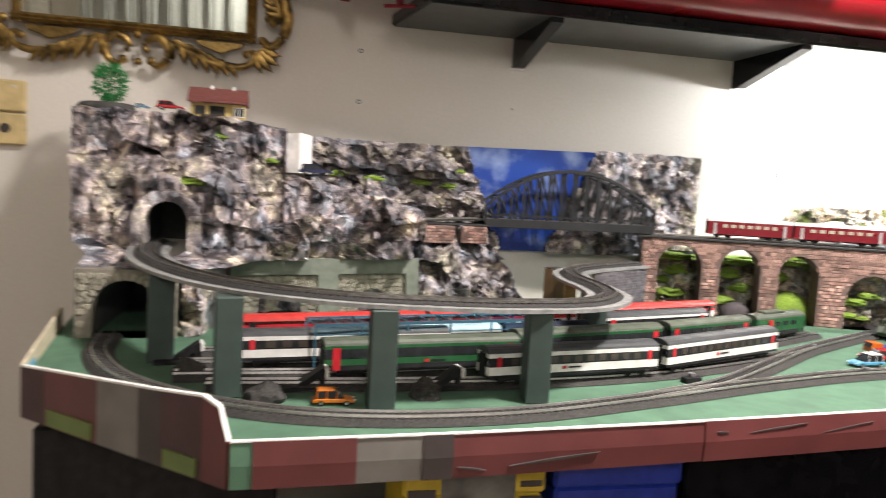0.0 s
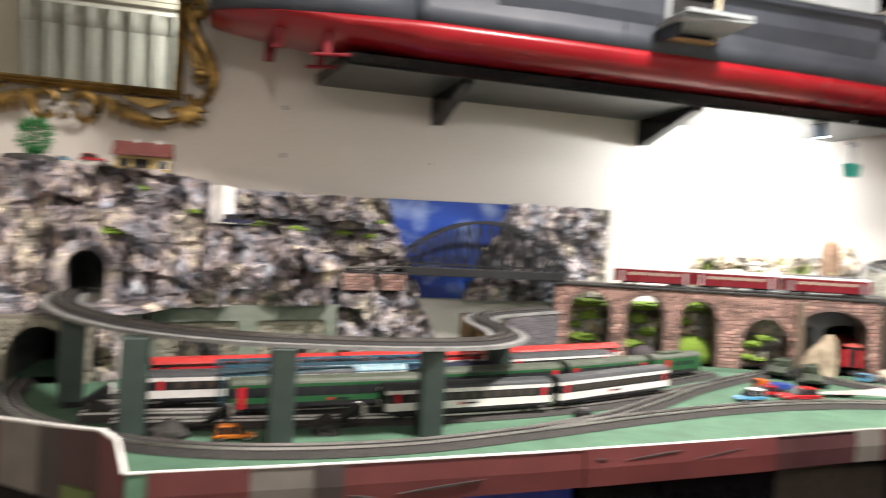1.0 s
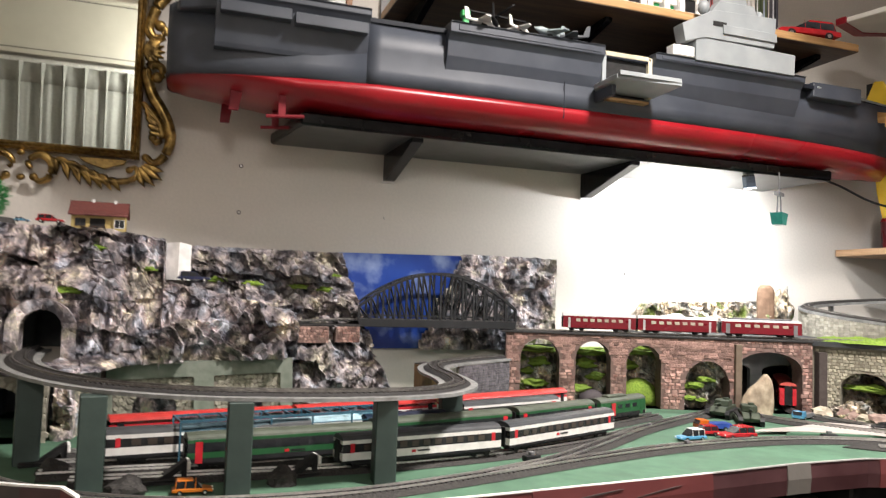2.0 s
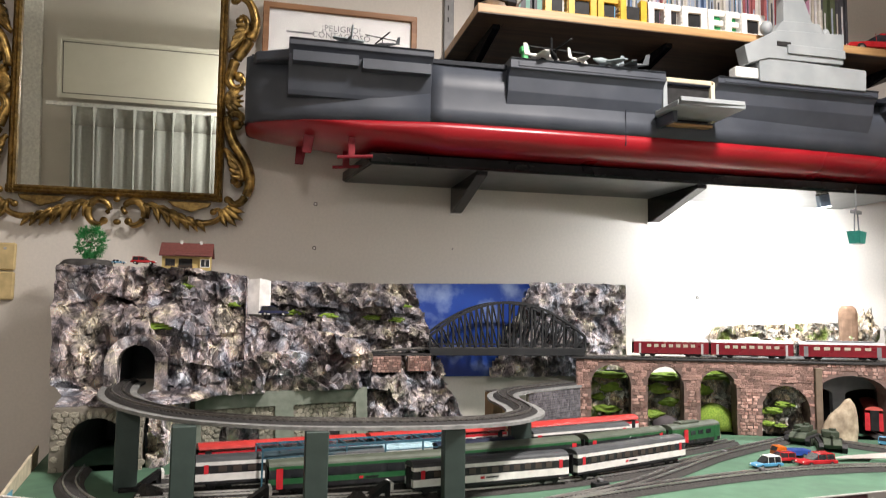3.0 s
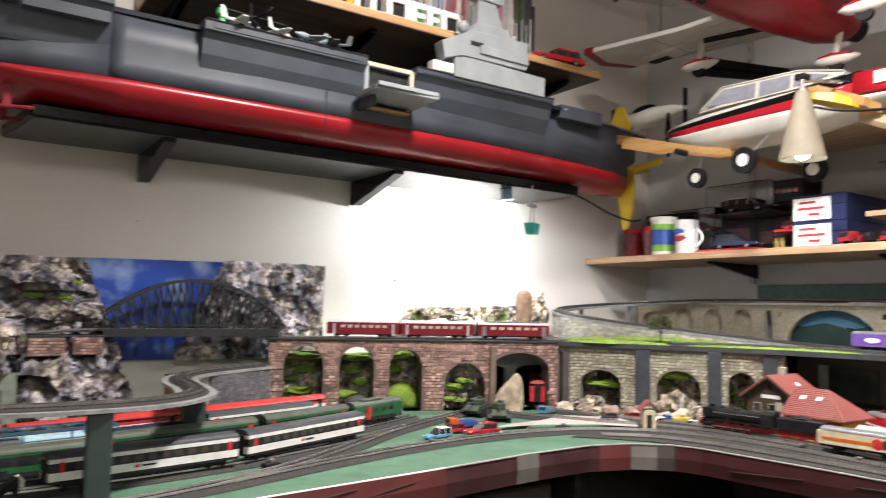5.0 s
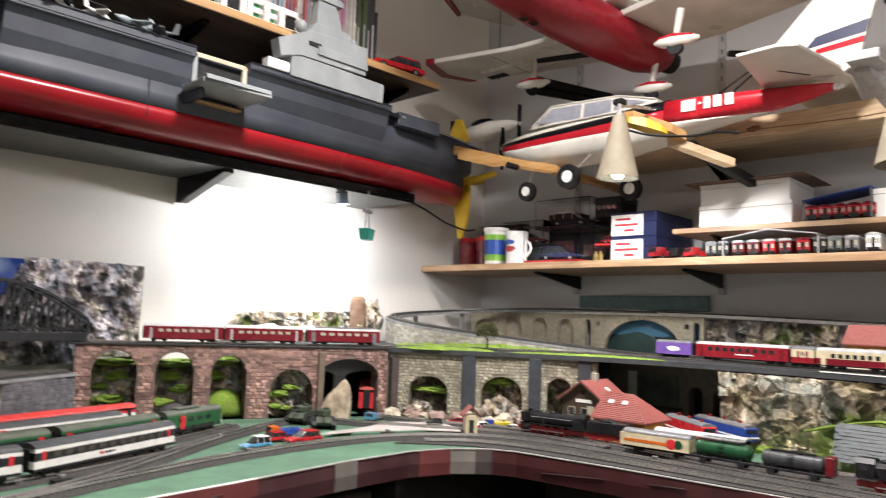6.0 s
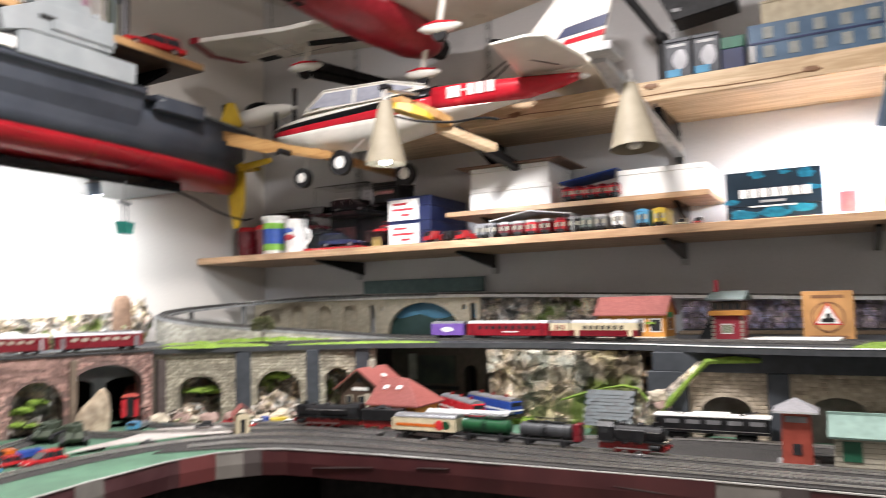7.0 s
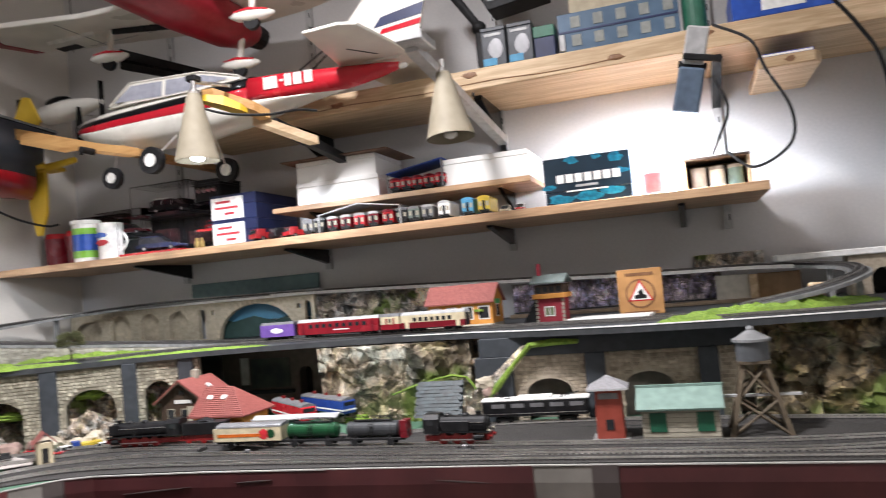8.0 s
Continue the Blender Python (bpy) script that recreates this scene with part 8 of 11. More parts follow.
t = coach("narrow_gauge_coach", (1.617, 0.925, UP), 83.5, 0.205, [(0.007, 0.020, M_CRIMSON), (0.020, 0.030, M_CRIMSON), (0.030, 0.0335, M_CRIMSON)], M_ROOF_L, "crimson narrow gauge coach with a silver roof", 9, (0.0205, 0.0285), M_WINDOW, 0.028, 0.040, group="red and cream narrow gauge train", door_mat=M_COACH_RED)
part("lettering_bar", bx(-0.03, 0.01, 0.0141, 0.0146, 0.014, 0.0165), M_WHITE, t)
coach("narrow_gauge_coach", (1.602, 0.795, UP), 83, 0.045, [(0.007, 0.018, M_CRIMSON), (0.018, 0.0335, M_IVORYC)], M_GREYM, "short red and cream baggage van", 2, (0.021, 0.029), M_WINDOW, 0.028, 0.040, group="red and cream narrow gauge train", doorw=0.004)
coach("narrow_gauge_coach", (1.588, 0.697, UP), 81.5, 0.145, [(0.007, 0.019, M_COACH_RED), (0.019, 0.030, M_IVORYC), (0.030, 0.0335, M_IVORYC)], M_ROOF_L, "red and cream narrow gauge coach with a grey roof", 7, (0.0205, 0.0285), M_WINDOW, 0.028, 0.040, group="red and cream narrow gauge train", door_mat=M_IVORYC)
# red train coming out of the tunnel
# roof in a paler red: light falling through the arch is painted in
coach("red_railcar", (1.298, 1.772, 1.0085), 50, 0.24, [(0.006, 0.044, M_COACH_BRED)], mat("faded_red_roof", (0.66, 0.12, 0.095), None, 0.45), "bright red railcar coming out of the tunnel", 8, (0.026, 0.036), group="", category="railcar", W=0.037, H=0.058)


shunter = thing("shunting_locomotive", (1.187, 1.728, 1.0085), 48, "small red and white shunting locomotive beside the standing rock", "locomotive")
part("body", bx(-0.021, 0.018, -0.013, 0.013, 0.008, 0.020, 0.001), M_COACH_BRED, shunter)
part("cab", bx(-0.008, 0.016, -0.012, 0.012, 0.020, 0.031, 0.001), M_SBB_W, shunter, "white cab")
for y in (-1, 1):
    part("window", bx(-0.004, 0.012, y * 0.0122 - 0.0003, y * 0.0122 + 0.0003, 0.022, 0.029), M_WINDOW, shunter)
    part("buffer", rod((-0.021, y * 0.008, 0.011), (-0.025, y * 0.008, 0.011), 0.0022, n=10), M_BLACKM, shunter)
part("white_nose", bx(-0.0218, -0.021, -0.010, 0.010, 0.013, 0.019), M_SBB_W, shunter, "white nose panel")
wheels(shunter, (-0.012, 0.010), 0.0105, 0.0055, M_BLACKM)


# goods train on the east side
def steam_loco(name, at, rz, L, label, tender=True, red_frame=True):
    t = thing(name, at, rz, label, "steam locomotive")
    r = 0.0135
    bl = L * (0.50 if tender else 0.55)
    part("boiler", rod((L / 2 - bl - 0.005, 0, 0.030), (L / 2 - 0.006, 0, 0.030), r, n=18), M_LOCO, t)
    part("smokebox_door", rod((L / 2 - 0.006, 0, 0.030), (L / 2 - 0.002, 0, 0.030), r * 0.9, r * 0.6, n=18), M_LOCO, t)
    part("chimney", rod((L / 2 - 0.018, 0, 0.042), (L / 2 - 0.018, 0, 0.049), 0.0042, 0.005, n=12), M_LOCO, t)
    for k in range(2):
        part("dome", ball((L / 2 - 0.04 - 0.03 * k, 0, 0.043), 0.006, 1.2, 1, 0.8), M_LOCO, t, smooth=True)
    for k in range(5):
        x = L / 2 - 0.014 - k * (bl - 0.02) / 5
        part("boiler_band", rod((x - 0.0006, 0, 0.030), (x + 0.0006, 0, 0.030), r * 1.03, n=18), M_LOCO, t)
    for s in (-1, 1):
        part("handrail", rod((L / 2 - bl, s * 0.0138, 0.034), (L / 2 - 0.008, s * 0.0138, 0.034), 0.0005, n=5), M_RAIL, t)
        part("air_pump", rod((L / 2 - 0.055, s * 0.0135, 0.021), (L / 2 - 0.055, s * 0.0135, 0.030), 0.003, n=8), M_LOCO, t)
        part("lamp", rod((L / 2 - 0.001, s * 0.011, 0.021), (L / 2 + 0.003, s * 0.011, 0.021), 0.002, n=8), M_LITWIN, t)
        if tender:
            part("smoke_deflector", bx(L / 2 - 0.026, L / 2 - 0.004, s * 0.0150 - 0.0005, s * 0.0150 + 0.0005, 0.024, 0.042), M_LOCO, t)
        else:
            part("side_tank", bx(L / 2 - bl, L / 2 - 0.030, s * 0.0135 - 0.0025, s * 0.0135 + 0.0025, 0.0205, 0.037, 0.0008), M_LOCO, t)
    part("running_board", bx(L / 2 - bl - 0.01, L / 2, -0.016, 0.016, 0.0185, 0.0205), M_LOCO, t)
    part("cab", prism([(-0.016, 0.018), (0.016, 0.018), (0.016, 0.040), (0.010, 0.047), (-0.010, 0.047), (-0.016, 0.040)], "x", L / 2 - bl - 0.030, L / 2 - bl - 0.004), M_LOCO, t)
    part("cab_window", bx(L / 2 - bl - 0.023, L / 2 - bl - 0.012, -0.0164, 0.0164, 0.030, 0.039), M_WINDOW, t)
    part("frame", bx(L / 2 - bl - 0.03, L / 2, -0.010, 0.010, 0.005, 0.014, 0.0006), M_LOCOR if red_frame else M_LOCO, t, "red frame")
    for k in range(4 if tender else 3):
        x = L / 2 - 0.032 - k * (0.021 if tender else 0.022)
        for s in (-1, 1):
            p = part("driving_wheel", rod((x, s * 0.0095 - 0.001, 0.009), (x, s * 0.0095 + 0.001, 0.009), 0.009, n=18), M_LOCOR, t, "red wheel")
    for s in (-1, 1):
        part("cylinder", rod((L / 2 - 0.024, s * 0.0135, 0.011), (L / 2 - 0.008, s * 0.0135, 0.011), 0.0042, n=10), M_LOCO, t)
        part("coupling_rod", bx(L / 2 - 0.10 if tender else L / 2 - 0.08, L / 2 - 0.02, s * 0.0125 - 0.0006, s * 0.0125 + 0.0006, 0.0065, 0.0085), M_RAIL, t)
        part("buffer", rod((L / 2, s * 0.009, 0.012), (L / 2 + 0.005, s * 0.009, 0.012), 0.002, 0.003, n=10), M_LOCOR, t)
    part("buffer_beam", bx(L / 2 - 0.001, L / 2 + 0.001, -0.015, 0.015, 0.009, 0.016), M_LOCOR, t)
    if tender:
        x0, x1 = -L / 2, L / 2 - bl - 0.034
        part("tender_body", bx(x0, x1, -0.0155, 0.0155, 0.016, 0.038, 0.0012), M_LOCO, t)
        part("coal", ball(((x0 + x1) / 2, 0, 0.036), 0.02, 1.0, 0.6, 0.4, 0.5, 2), M_BLACKM, t)
        part("tender_frame", bx(x0, x1, -0.012, 0.012, 0.005, 0.016, 0.0006), M_LOCOR, t)
        wheels(t, [x0 + 0.012, (x0 + x1) / 2, x1 - 0.012], 0.011, 0.0055, M_LOCOR)
    return t


steam_loco("steam_locomotive", (1.322, 1.150, 1.0085), 99, 0.235, "black steam locomotive with a red frame and tender")
steam_loco("tank_locomotive", (1.288, 0.585, 1.0085), -92, 0.140, "black tank locomotive with red wheels and frame", tender=False)
van = thing("refrigerator_van", (1.288, 0.945, 1.0085), -87, "cream refrigerator van with an orange stripe", "goods wagon", "goods train")
part("body", bx(-0.062, 0.062, -0.0165, 0.0165, 0.012, 0.036, 0.0006), M_IVORYC, van)
part("roof", prism(roof_prof(0.0170, 0.036, 0.006), "x", -0.063, 0.063), M_GREYM, van, "grey roof")
part("platform_hut", bx(-0.070, -0.062, -0.013, 0.013, 0.012, 0.034), M_IVORYC, van)
for y in (-1, 1):
    part("stripe", bx(-0.060, 0.024, y * 0.0167 - 0.0003, y * 0.0167 + 0.0003, 0.020, 0.025), M_ORANGE, van, "orange stripe")
    part("fruit_emblem", ball((0.030, y * 0.0166, 0.0235), 0.0105, 1.1, 0.05, 0.8, 0.3, 4), M_COACH_BRED, van, "red and green emblem")
    part("leaf_emblem", ball((0.043, y * 0.0168, 0.0245), 0.0085, 0.9, 0.05, 0.9, 0.4, 9), M_TANKG, van)
part("frame", bx(-0.066, 0.066, -0.012, 0.012, 0.008, 0.012), M_BLACKM, van)
wheels(van, (-0.038, 0.038), 0.0115, 0.006, M_BLACKM)


def tank_wagon(at, rz, m, label):
    t = thing("tank_wagon", at, rz, label, "tank wagon", "goods train")
    bm = rod((-0.044, 0, 0.026), (0.044, 0, 0.026), 0.0125, n=20)
    rod((0.044, 0, 0.026), (0.048, 0, 0.026), 0.0125, 0.006, 20, bm)
    rod((-0.048, 0, 0.026), (-0.044, 0, 0.026), 0.006, 0.0125, 20, bm)
    part("tank", bm, m, t)
    part("dome", rod((0, 0, 0.037), (0, 0, 0.042), 0.005, n=12), m, t)
    part("walkway", bx(-0.034, 0.034, -0.005, 0.005, 0.0395, 0.0405), M_BLACKM, t)
    for y in (-0.005, 0.005):
        part("handrail", rod((-0.034, y, 0.046), (0.034, y, 0.046), 0.0005, n=5), M_BLACKM, t)
    for x in (-0.034, 0.0, 0.034):
        part("rail_post", rod((x, -0.005, 0.040), (x, -0.005, 0.046), 0.0005, n=5), M_BLACKM, t)
        part("tank_strap", rod((x - 0.0005, 0, 0.026), (x + 0.0005, 0, 0.026), 0.0128, n=20), M_BLACKM, t)
    for y in (-0.013, 0.013):
        ld = part("ladder", bx(-0.004, -0.0032, y - 0.0004, y + 0.0004, 0.012, 0.040), M_BLACKM, t)
        part("stile", bx(0.0032, 0.004, y - 0.0004, y + 0.0004, 0.012, 0.040), M_BLACKM, ld)
        for k in range(5):
            part("rung", bx(-0.0032, 0.0032, y - 0.0003, y + 0.0003, 0.015 + 0.005 * k, 0.0157 + 0.005 * k), M_BLACKM, ld)
    for y in (-0.009, 0.009):
        for x in (-0.054, 0.054):
            part("buffer", rod((x, y, 0.011), (x * 1.08, y, 0.011), 0.0022, n=8), M_BLACKM, t)
    part("frame", bx(-0.052, 0.052, -0.011, 0.011, 0.009, 0.013, 0.0006), M_BLACKM, t)
    for x in (-0.030, 0.030):
        part("saddle", bx(x - 0.003, x + 0.003, -0.010, 0.010, 0.012, 0.018), M_BLACKM, t)
    wheels(t, (-0.032, 0.032), 0.0115, 0.006, M_BLACKM)
    part("brake_rod", rod((-0.05, 0.0125, 0.011), (0.05, 0.0125, 0.011), 0.0008, n=5), M_RAIL, t)
    return t


tank_wagon((1.286, 0.825, 1.0085), -90, M_TANKG, "green tank wagon with black frame")
g = tank_wagon((1.285, 0.713, 1.0085), -90, mat("tank_dark_grey", (0.045, 0.048, 0.052), None, 0.35), "grey tank wagon with a brakeman's cabin")
part("brake_cabin", bx(0.050, 0.062, -0.012, 0.012, 0.012, 0.040, 0.0008), M_COACH_RED, g, "dark red cabin")
el = thing("electric_locomotive", (1.445, 0.475, 1.0085), -87, "black electric locomotive with a white roof and pantographs", "electric locomotive")
part("body", bx(-0.092, 0.092, -0.0165, 0.0165, 0.012, 0.038, 0.001), M_LOCO, el)
part("roof", bx(-0.094, 0.094, -0.0172, 0.0172, 0.038, 0.0415, 0.001), M_WHITE, el, "white roof")
part("roof_hood", bx(-0.03, 0.03, -0.010, 0.010, 0.0415, 0.0455, 0.001), M_WHITE, el)
for s in (-1, 1):
    for k in range(5):
        part("window", bx(-0.075 + 0.034 * k, -0.052 + 0.034 * k, s * 0.0167 - 0.0003, s * 0.0167 + 0.0003, 0.027, 0.034), M_GREYM, el)
    bogie(el, s * 0.055, 0.0125)
    pan = part("pantograph", rod((s * 0.045, -0.010, 0.042), (s * 0.075, -0.004, 0.048), 0.0007, n=5), M_BLACKM, el)
    for a, b in (((s * 0.045, 0.010, 0.042), (s * 0.075, 0.004, 0.048)), ((s * 0.075, -0.012, 0.048), (s * 0.075, 0.012, 0.048)), ((s * 0.045, -0.010, 0.042), (s * 0.045, 0.010, 0.042))):
        part("bar", rod(a, b, 0.0007, n=5), M_BLACKM, pan)
part("side_rail", bx(-0.09, 0.09, -0.0172, -0.0165, 0.0165, 0.0175), M_RAIL, el)
# stabled engines by the house
for at, rz, m, lab in (((1.495, 0.985, 1.012), -129, M_COACH_BRED, "red electric locomotive parked beside the cliff"), ((1.548, 0.935, 1.012), -122, M_BLUEC, "blue electric locomotive parked beside the cliff")):
    t = thing("parked_locomotive", at, rz, lab, "electric locomotive", "parked locomotives")
    part("body", bx(-0.085, 0.085, -0.0155, 0.0155, 0.010, 0.036, 0.0015), m, t)
    part("roof", prism(roof_prof(0.0155, 0.036, 0.006), "x", -0.083, 0.083), M_GREYM, t, "grey roof")
    for k in range(3):
        part("insulator", rod((-0.05 + 0.05 * k, 0, 0.041), (-0.05 + 0.05 * k, 0, 0.047), 0.004, n=8), M_LOCOR, t)
    part("stripe", bx(-0.086, 0.086, -0.0158, 0.0158, 0.016, 0.019), M_WHITE, t)
    for s in (-1, 1):
        bogie(t, s * 0.05, 0.012)
        part("windscreen", bx(s * 0.085 - 0.0006, s * 0.085 + 0.0006, -0.012, 0.012, 0.026, 0.033), M_WINDOW, t)
plat = thing("platform_roof", (1.372, 0.905, 1.0), -87, "grey station platform canopy on black posts", "platform canopy")
part("roof", prism([(-0.018, 0.040), (0, 0.045), (0.018, 0.040), (0.018, 0.042), (0, 0.0475), (-0.018, 0.042)], "x", -0.085, 0.085), M_ROOF_L, plat, "grey roof")
for x in (-0.07, 0.0, 0.07):
    part("post", rod((x, 0, 0), (x, 0, 0.043), 0.002, n=8), M_BLACKM, plat)
part("platform", bx(-0.085, 0.085, -0.016, 0.016, 0, 0.008, 0.001), M_PLY, plat)


# ---- road vehicles ----
def car(at, rz, m, label, L=0.048, kind="car", cargo=None, group="model cars", top=None):
    t = thing("toy_" + kind, at, rz, label, kind, group)
    w = L * 0.19
    h = L * 0.30
    prof = [(-L / 2, h * 0.25), (-L / 2 + 0.001, h * 0.52), (-L * 0.30, h * 0.58), (L * 0.22, h * 0.57), (L * 0.46, h * 0.48), (L / 2, h * 0.25)]
    if kind == "truck":
        part("body", bx(-L / 2, L * 0.18, -w, w, h * 0.25, h * 0.75, 0.0006), cargo or m, t, "load bed")
        part("cab", prism([(L * 0.20, h * 0.25), (L / 2, h * 0.25), (L / 2, h * 0.6), (L * 0.44, h * 1.05), (L * 0.20, h * 1.05)], "y", -w, w, bevel=0.0006), m, t)
        part("windscreen", prism([(L * 0.47, h * 0.64), (L * 0.505, h * 0.62), (L * 0.455, h * 1.0), (L * 0.43, h * 1.0)], "y", -w * 0.85, w * 0.85), M_WINDOW, t)
    else:
        part("body", prism(prof, "y", -w, w, bevel=0.0008), m, t)
        tall = 1.05 if kind == "car" else 1.2
        cab = [(-L * 0.44, h * 0.55), (-L * 0.38, h * tall), (L * 0.02, h * tall), (L * 0.24, h * 0.56)]
        part("glasshouse", prism(cab, "y", -w * 0.88, w * 0.88, bevel=0.0005), M_WINDOW, t, "dark windows")
        part("roof", prism([(-L * 0.385, h * (tall - 0.05)), (-L * 0.36, h * (tall + 0.05)), (L * 0.0, h * (tall + 0.05)), (L * 0.03, h * (tall - 0.05))], "y", -w * 0.9, w * 0.9, bevel=0.0005), top or m, t)
        for x in (-L * 0.41, -L * 0.18, L * 0.06):
            for s in (-1, 1):
                part("pillar", rod((x, s * w * 0.89, h * 0.55), (x + L * 0.02, s * w * 0.89, h * tall), 0.0006, n=4), top or m, t)
    for x in (-L * 0.30, L * 0.30):
        for s in (-1, 1):
            wh = part("wheel", rod((x, s * (w - 0.0015), h * 0.22), (x, s * (w + 0.0006), h * 0.22), h * 0.22, n=14), M_BLACKM, t)
            part("hub", rod((x, s * (w + 0.0006), h * 0.22), (x, s * (w + 0.001), h * 0.22), h * 0.11, n=10), M_RAIL, wh)
    for s in (-1, 1):
        part("headlight", ball((L * 0.485, s * w * 0.7, h * 0.42), 0.0012), M_WHITE, t)
    return t


M_SKYBLUE = mat("car_sky_blue", (0.08, 0.28, 0.46), None, 0.3)
M_CARRED = mat("car_red", (0.42, 0.015, 0.02), None, 0.25)
M_CARORANGE = mat("car_orange", (0.62, 0.17, 0.01), None, 0.3)
M_NAVY = mat("car_navy", (0.015, 0.02, 0.06), None, 0.25)
car((0.765, 1.437, 1.0), 184, M_SKYBLUE, "sky blue toy off-road car with a white roof", 0.056, "van", top=M_WHITE)
car((0.865, 1.437, 1.0), 180, M_CARRED, "red toy estate car", 0.070)
car((0.822, 1.475, 1.0), 170, M_CARRED, "red toy saloon car behind the blue one", 0.058)
car((0.875, 1.515, 1.0), 170, M_ORANGE, "toy truck with an orange cab and a blue load bed", 0.066, "truck", cargo=M_BLUEC)
car((-0.062, 1.272, 1.0), 0, M_CARORANGE, "orange toy estate car parked by a pillar", 0.046, "van")
car((-0.354, 1.800, 1.341), 0, M_SKYBLUE, "small white and blue toy car on the mountain top", 0.026, top=M_WHITE)
car((-0.310, 1.800, 1.341), 0, M_CARRED, "small red toy car on the mountain top", 0.046)
car((-0.066, 1.826, 1.247), 6, M_NAVY, "dark blue toy car on the rock ledge", 0.060)
car((1.175, 1.592, 1.0), 200, M_SKYBLUE, "blue toy truck with a grey load", 0.060, "truck", cargo=M_GREYM)
car((1.205, 1.432, 1.008), 140, M_LOCO, "black toy vintage car on the paper road", 0.040)
car((1.30, 1.452, 1.0), 120, M_CARRED, "red toy car beside the boulders", 0.044)
car((1.335, 1.362, 1.0), 150, M_BLUEC, "toy truck with a yellow load bed", 0.056, "truck", cargo=M_YELLOW)
car((1.285, 1.372, 1.0), 160, M_CARRED, "red and white toy car", 0.046, top=M_WHITE)
car((1.325, 1.318, 1.0), 120, M_WHITE, "white toy car parked near the boulders", 0.040)


def armoured(at, rz, label):
    t = thing("toy_tank", at, rz, label, "toy tank", "toy tanks")
    m = mat("army_green", (0.035, 0.05, 0.03), (0.06, 0.075, 0.045), 0.7)
    part("hull", prism([(-0.036, 0.010), (-0.034, 0.018), (0.028, 0.018), (0.038, 0.011), (0.030, 0.005), (-0.030, 0.005)], "y", -0.013, 0.013, bevel=0.0008), m, t)
    part("turret", prism([(-0.018, -0.011), (0.010, -0.012), (0.018, 0), (0.010, 0.012), (-0.018, 0.011)], "z", 0.018, 0.027, bevel=0.001), m, t)
    part("gun", rod((0.014, 0, 0.022), (0.055, 0, 0.024), 0.0016, n=8), m, t)
    for s in (-1, 1):
        tr = part("track", prism([(-0.036, 0.003), (-0.038, 0.008), (-0.034, 0.013), (0.034, 0.013), (0.039, 0.008), (0.034, 0.0), (-0.032, 0.0)], "y", s * 0.016 - 0.0035, s * 0.016 + 0.0035), M_BLACKM, t)
        for k in range(5):
            part("road_wheel", rod((-0.026 + 0.013 * k, s * 0.0197, 0.006), (-0.026 + 0.013 * k, s * 0.0205, 0.006), 0.005, n=10), m, tr)
    part("hatch", rod((-0.004, 0.004, 0.027), (-0.004, 0.004, 0.030), 0.005, n=10), m, t)
    t.scale = (1.2, 1.25, 1.35)
    return t


armoured((1.012, 1.648, 1.0), 215, "dark green toy tank on the green board")
armoured((1.012, 1.572, 1.0), 235, "dark green toy armoured carrier on the green board")
ys = thing("buffer_stop", (0.075, 1.330, 1.0), 10, "black buffer stop with a white beam", "buffer stop", "buffer stops")
part("frame", prism([(-0.025, 0.0), (0.012, 0.026), (0.016, 0.026), (0.016, 0.0), (0.010, 0.0), (0.010, 0.016), (-0.012, 0.0)], "y", -0.009, 0.009), M_BLACKM, ys)
part("beam", bx(0.016, 0.020, -0.013, 0.013, 0.016, 0.026, 0.0006), M_WHITE, ys, "white beam")
part("base", bx(-0.04, 0.02, -0.014, 0.014, 0, 0.005, 0.001), M_BLACKM, ys)
copy_thing(ys, pose(-0.235, 1.455, 1.0, 0, 0, 10))
copy_thing(ys, pose(-0.085, 1.330, 1.0, 0, 0, 5))
heap = thing("gravel_heap", (-0.135, 1.285, 1.0), 0, "small dark grey gravel heap on the board", "gravel heap", "gravel heaps")
part("gravel", ball((0, 0, 0), 0.020, 1.2, 0.9, 0.9, 0.4, 5, sub=3), M_BALLAST, heap)
copy_thing(heap, pose(0.045, 1.300, 1.0, 0, 0, 60))
copy_thing(heap, pose(-0.225, 1.395, 1.0, 0, 0, 130))
for x, y, rz in ((0.415, 1.352, 15), (0.715, 1.382, 5), (0.555, 1.452, 30), (0.75, 1.535, 30), (1.245, 0.93, -90), (1.255, 0.55, -90), (1.05, 1.41, -20)):
    t = thing("switch_motor", (x, y, 1.0), rz, "small black point motor beside the track", "point motor", "point motors")
    part("box", bx(-0.014, 0.014, -0.006, 0.006, 0, 0.008, 0.001), M_BLACKM, t)
    part("lantern", bx(-0.004, 0.004, -0.004, 0.004, 0.008, 0.013, 0.0008), M_GREYM, t)


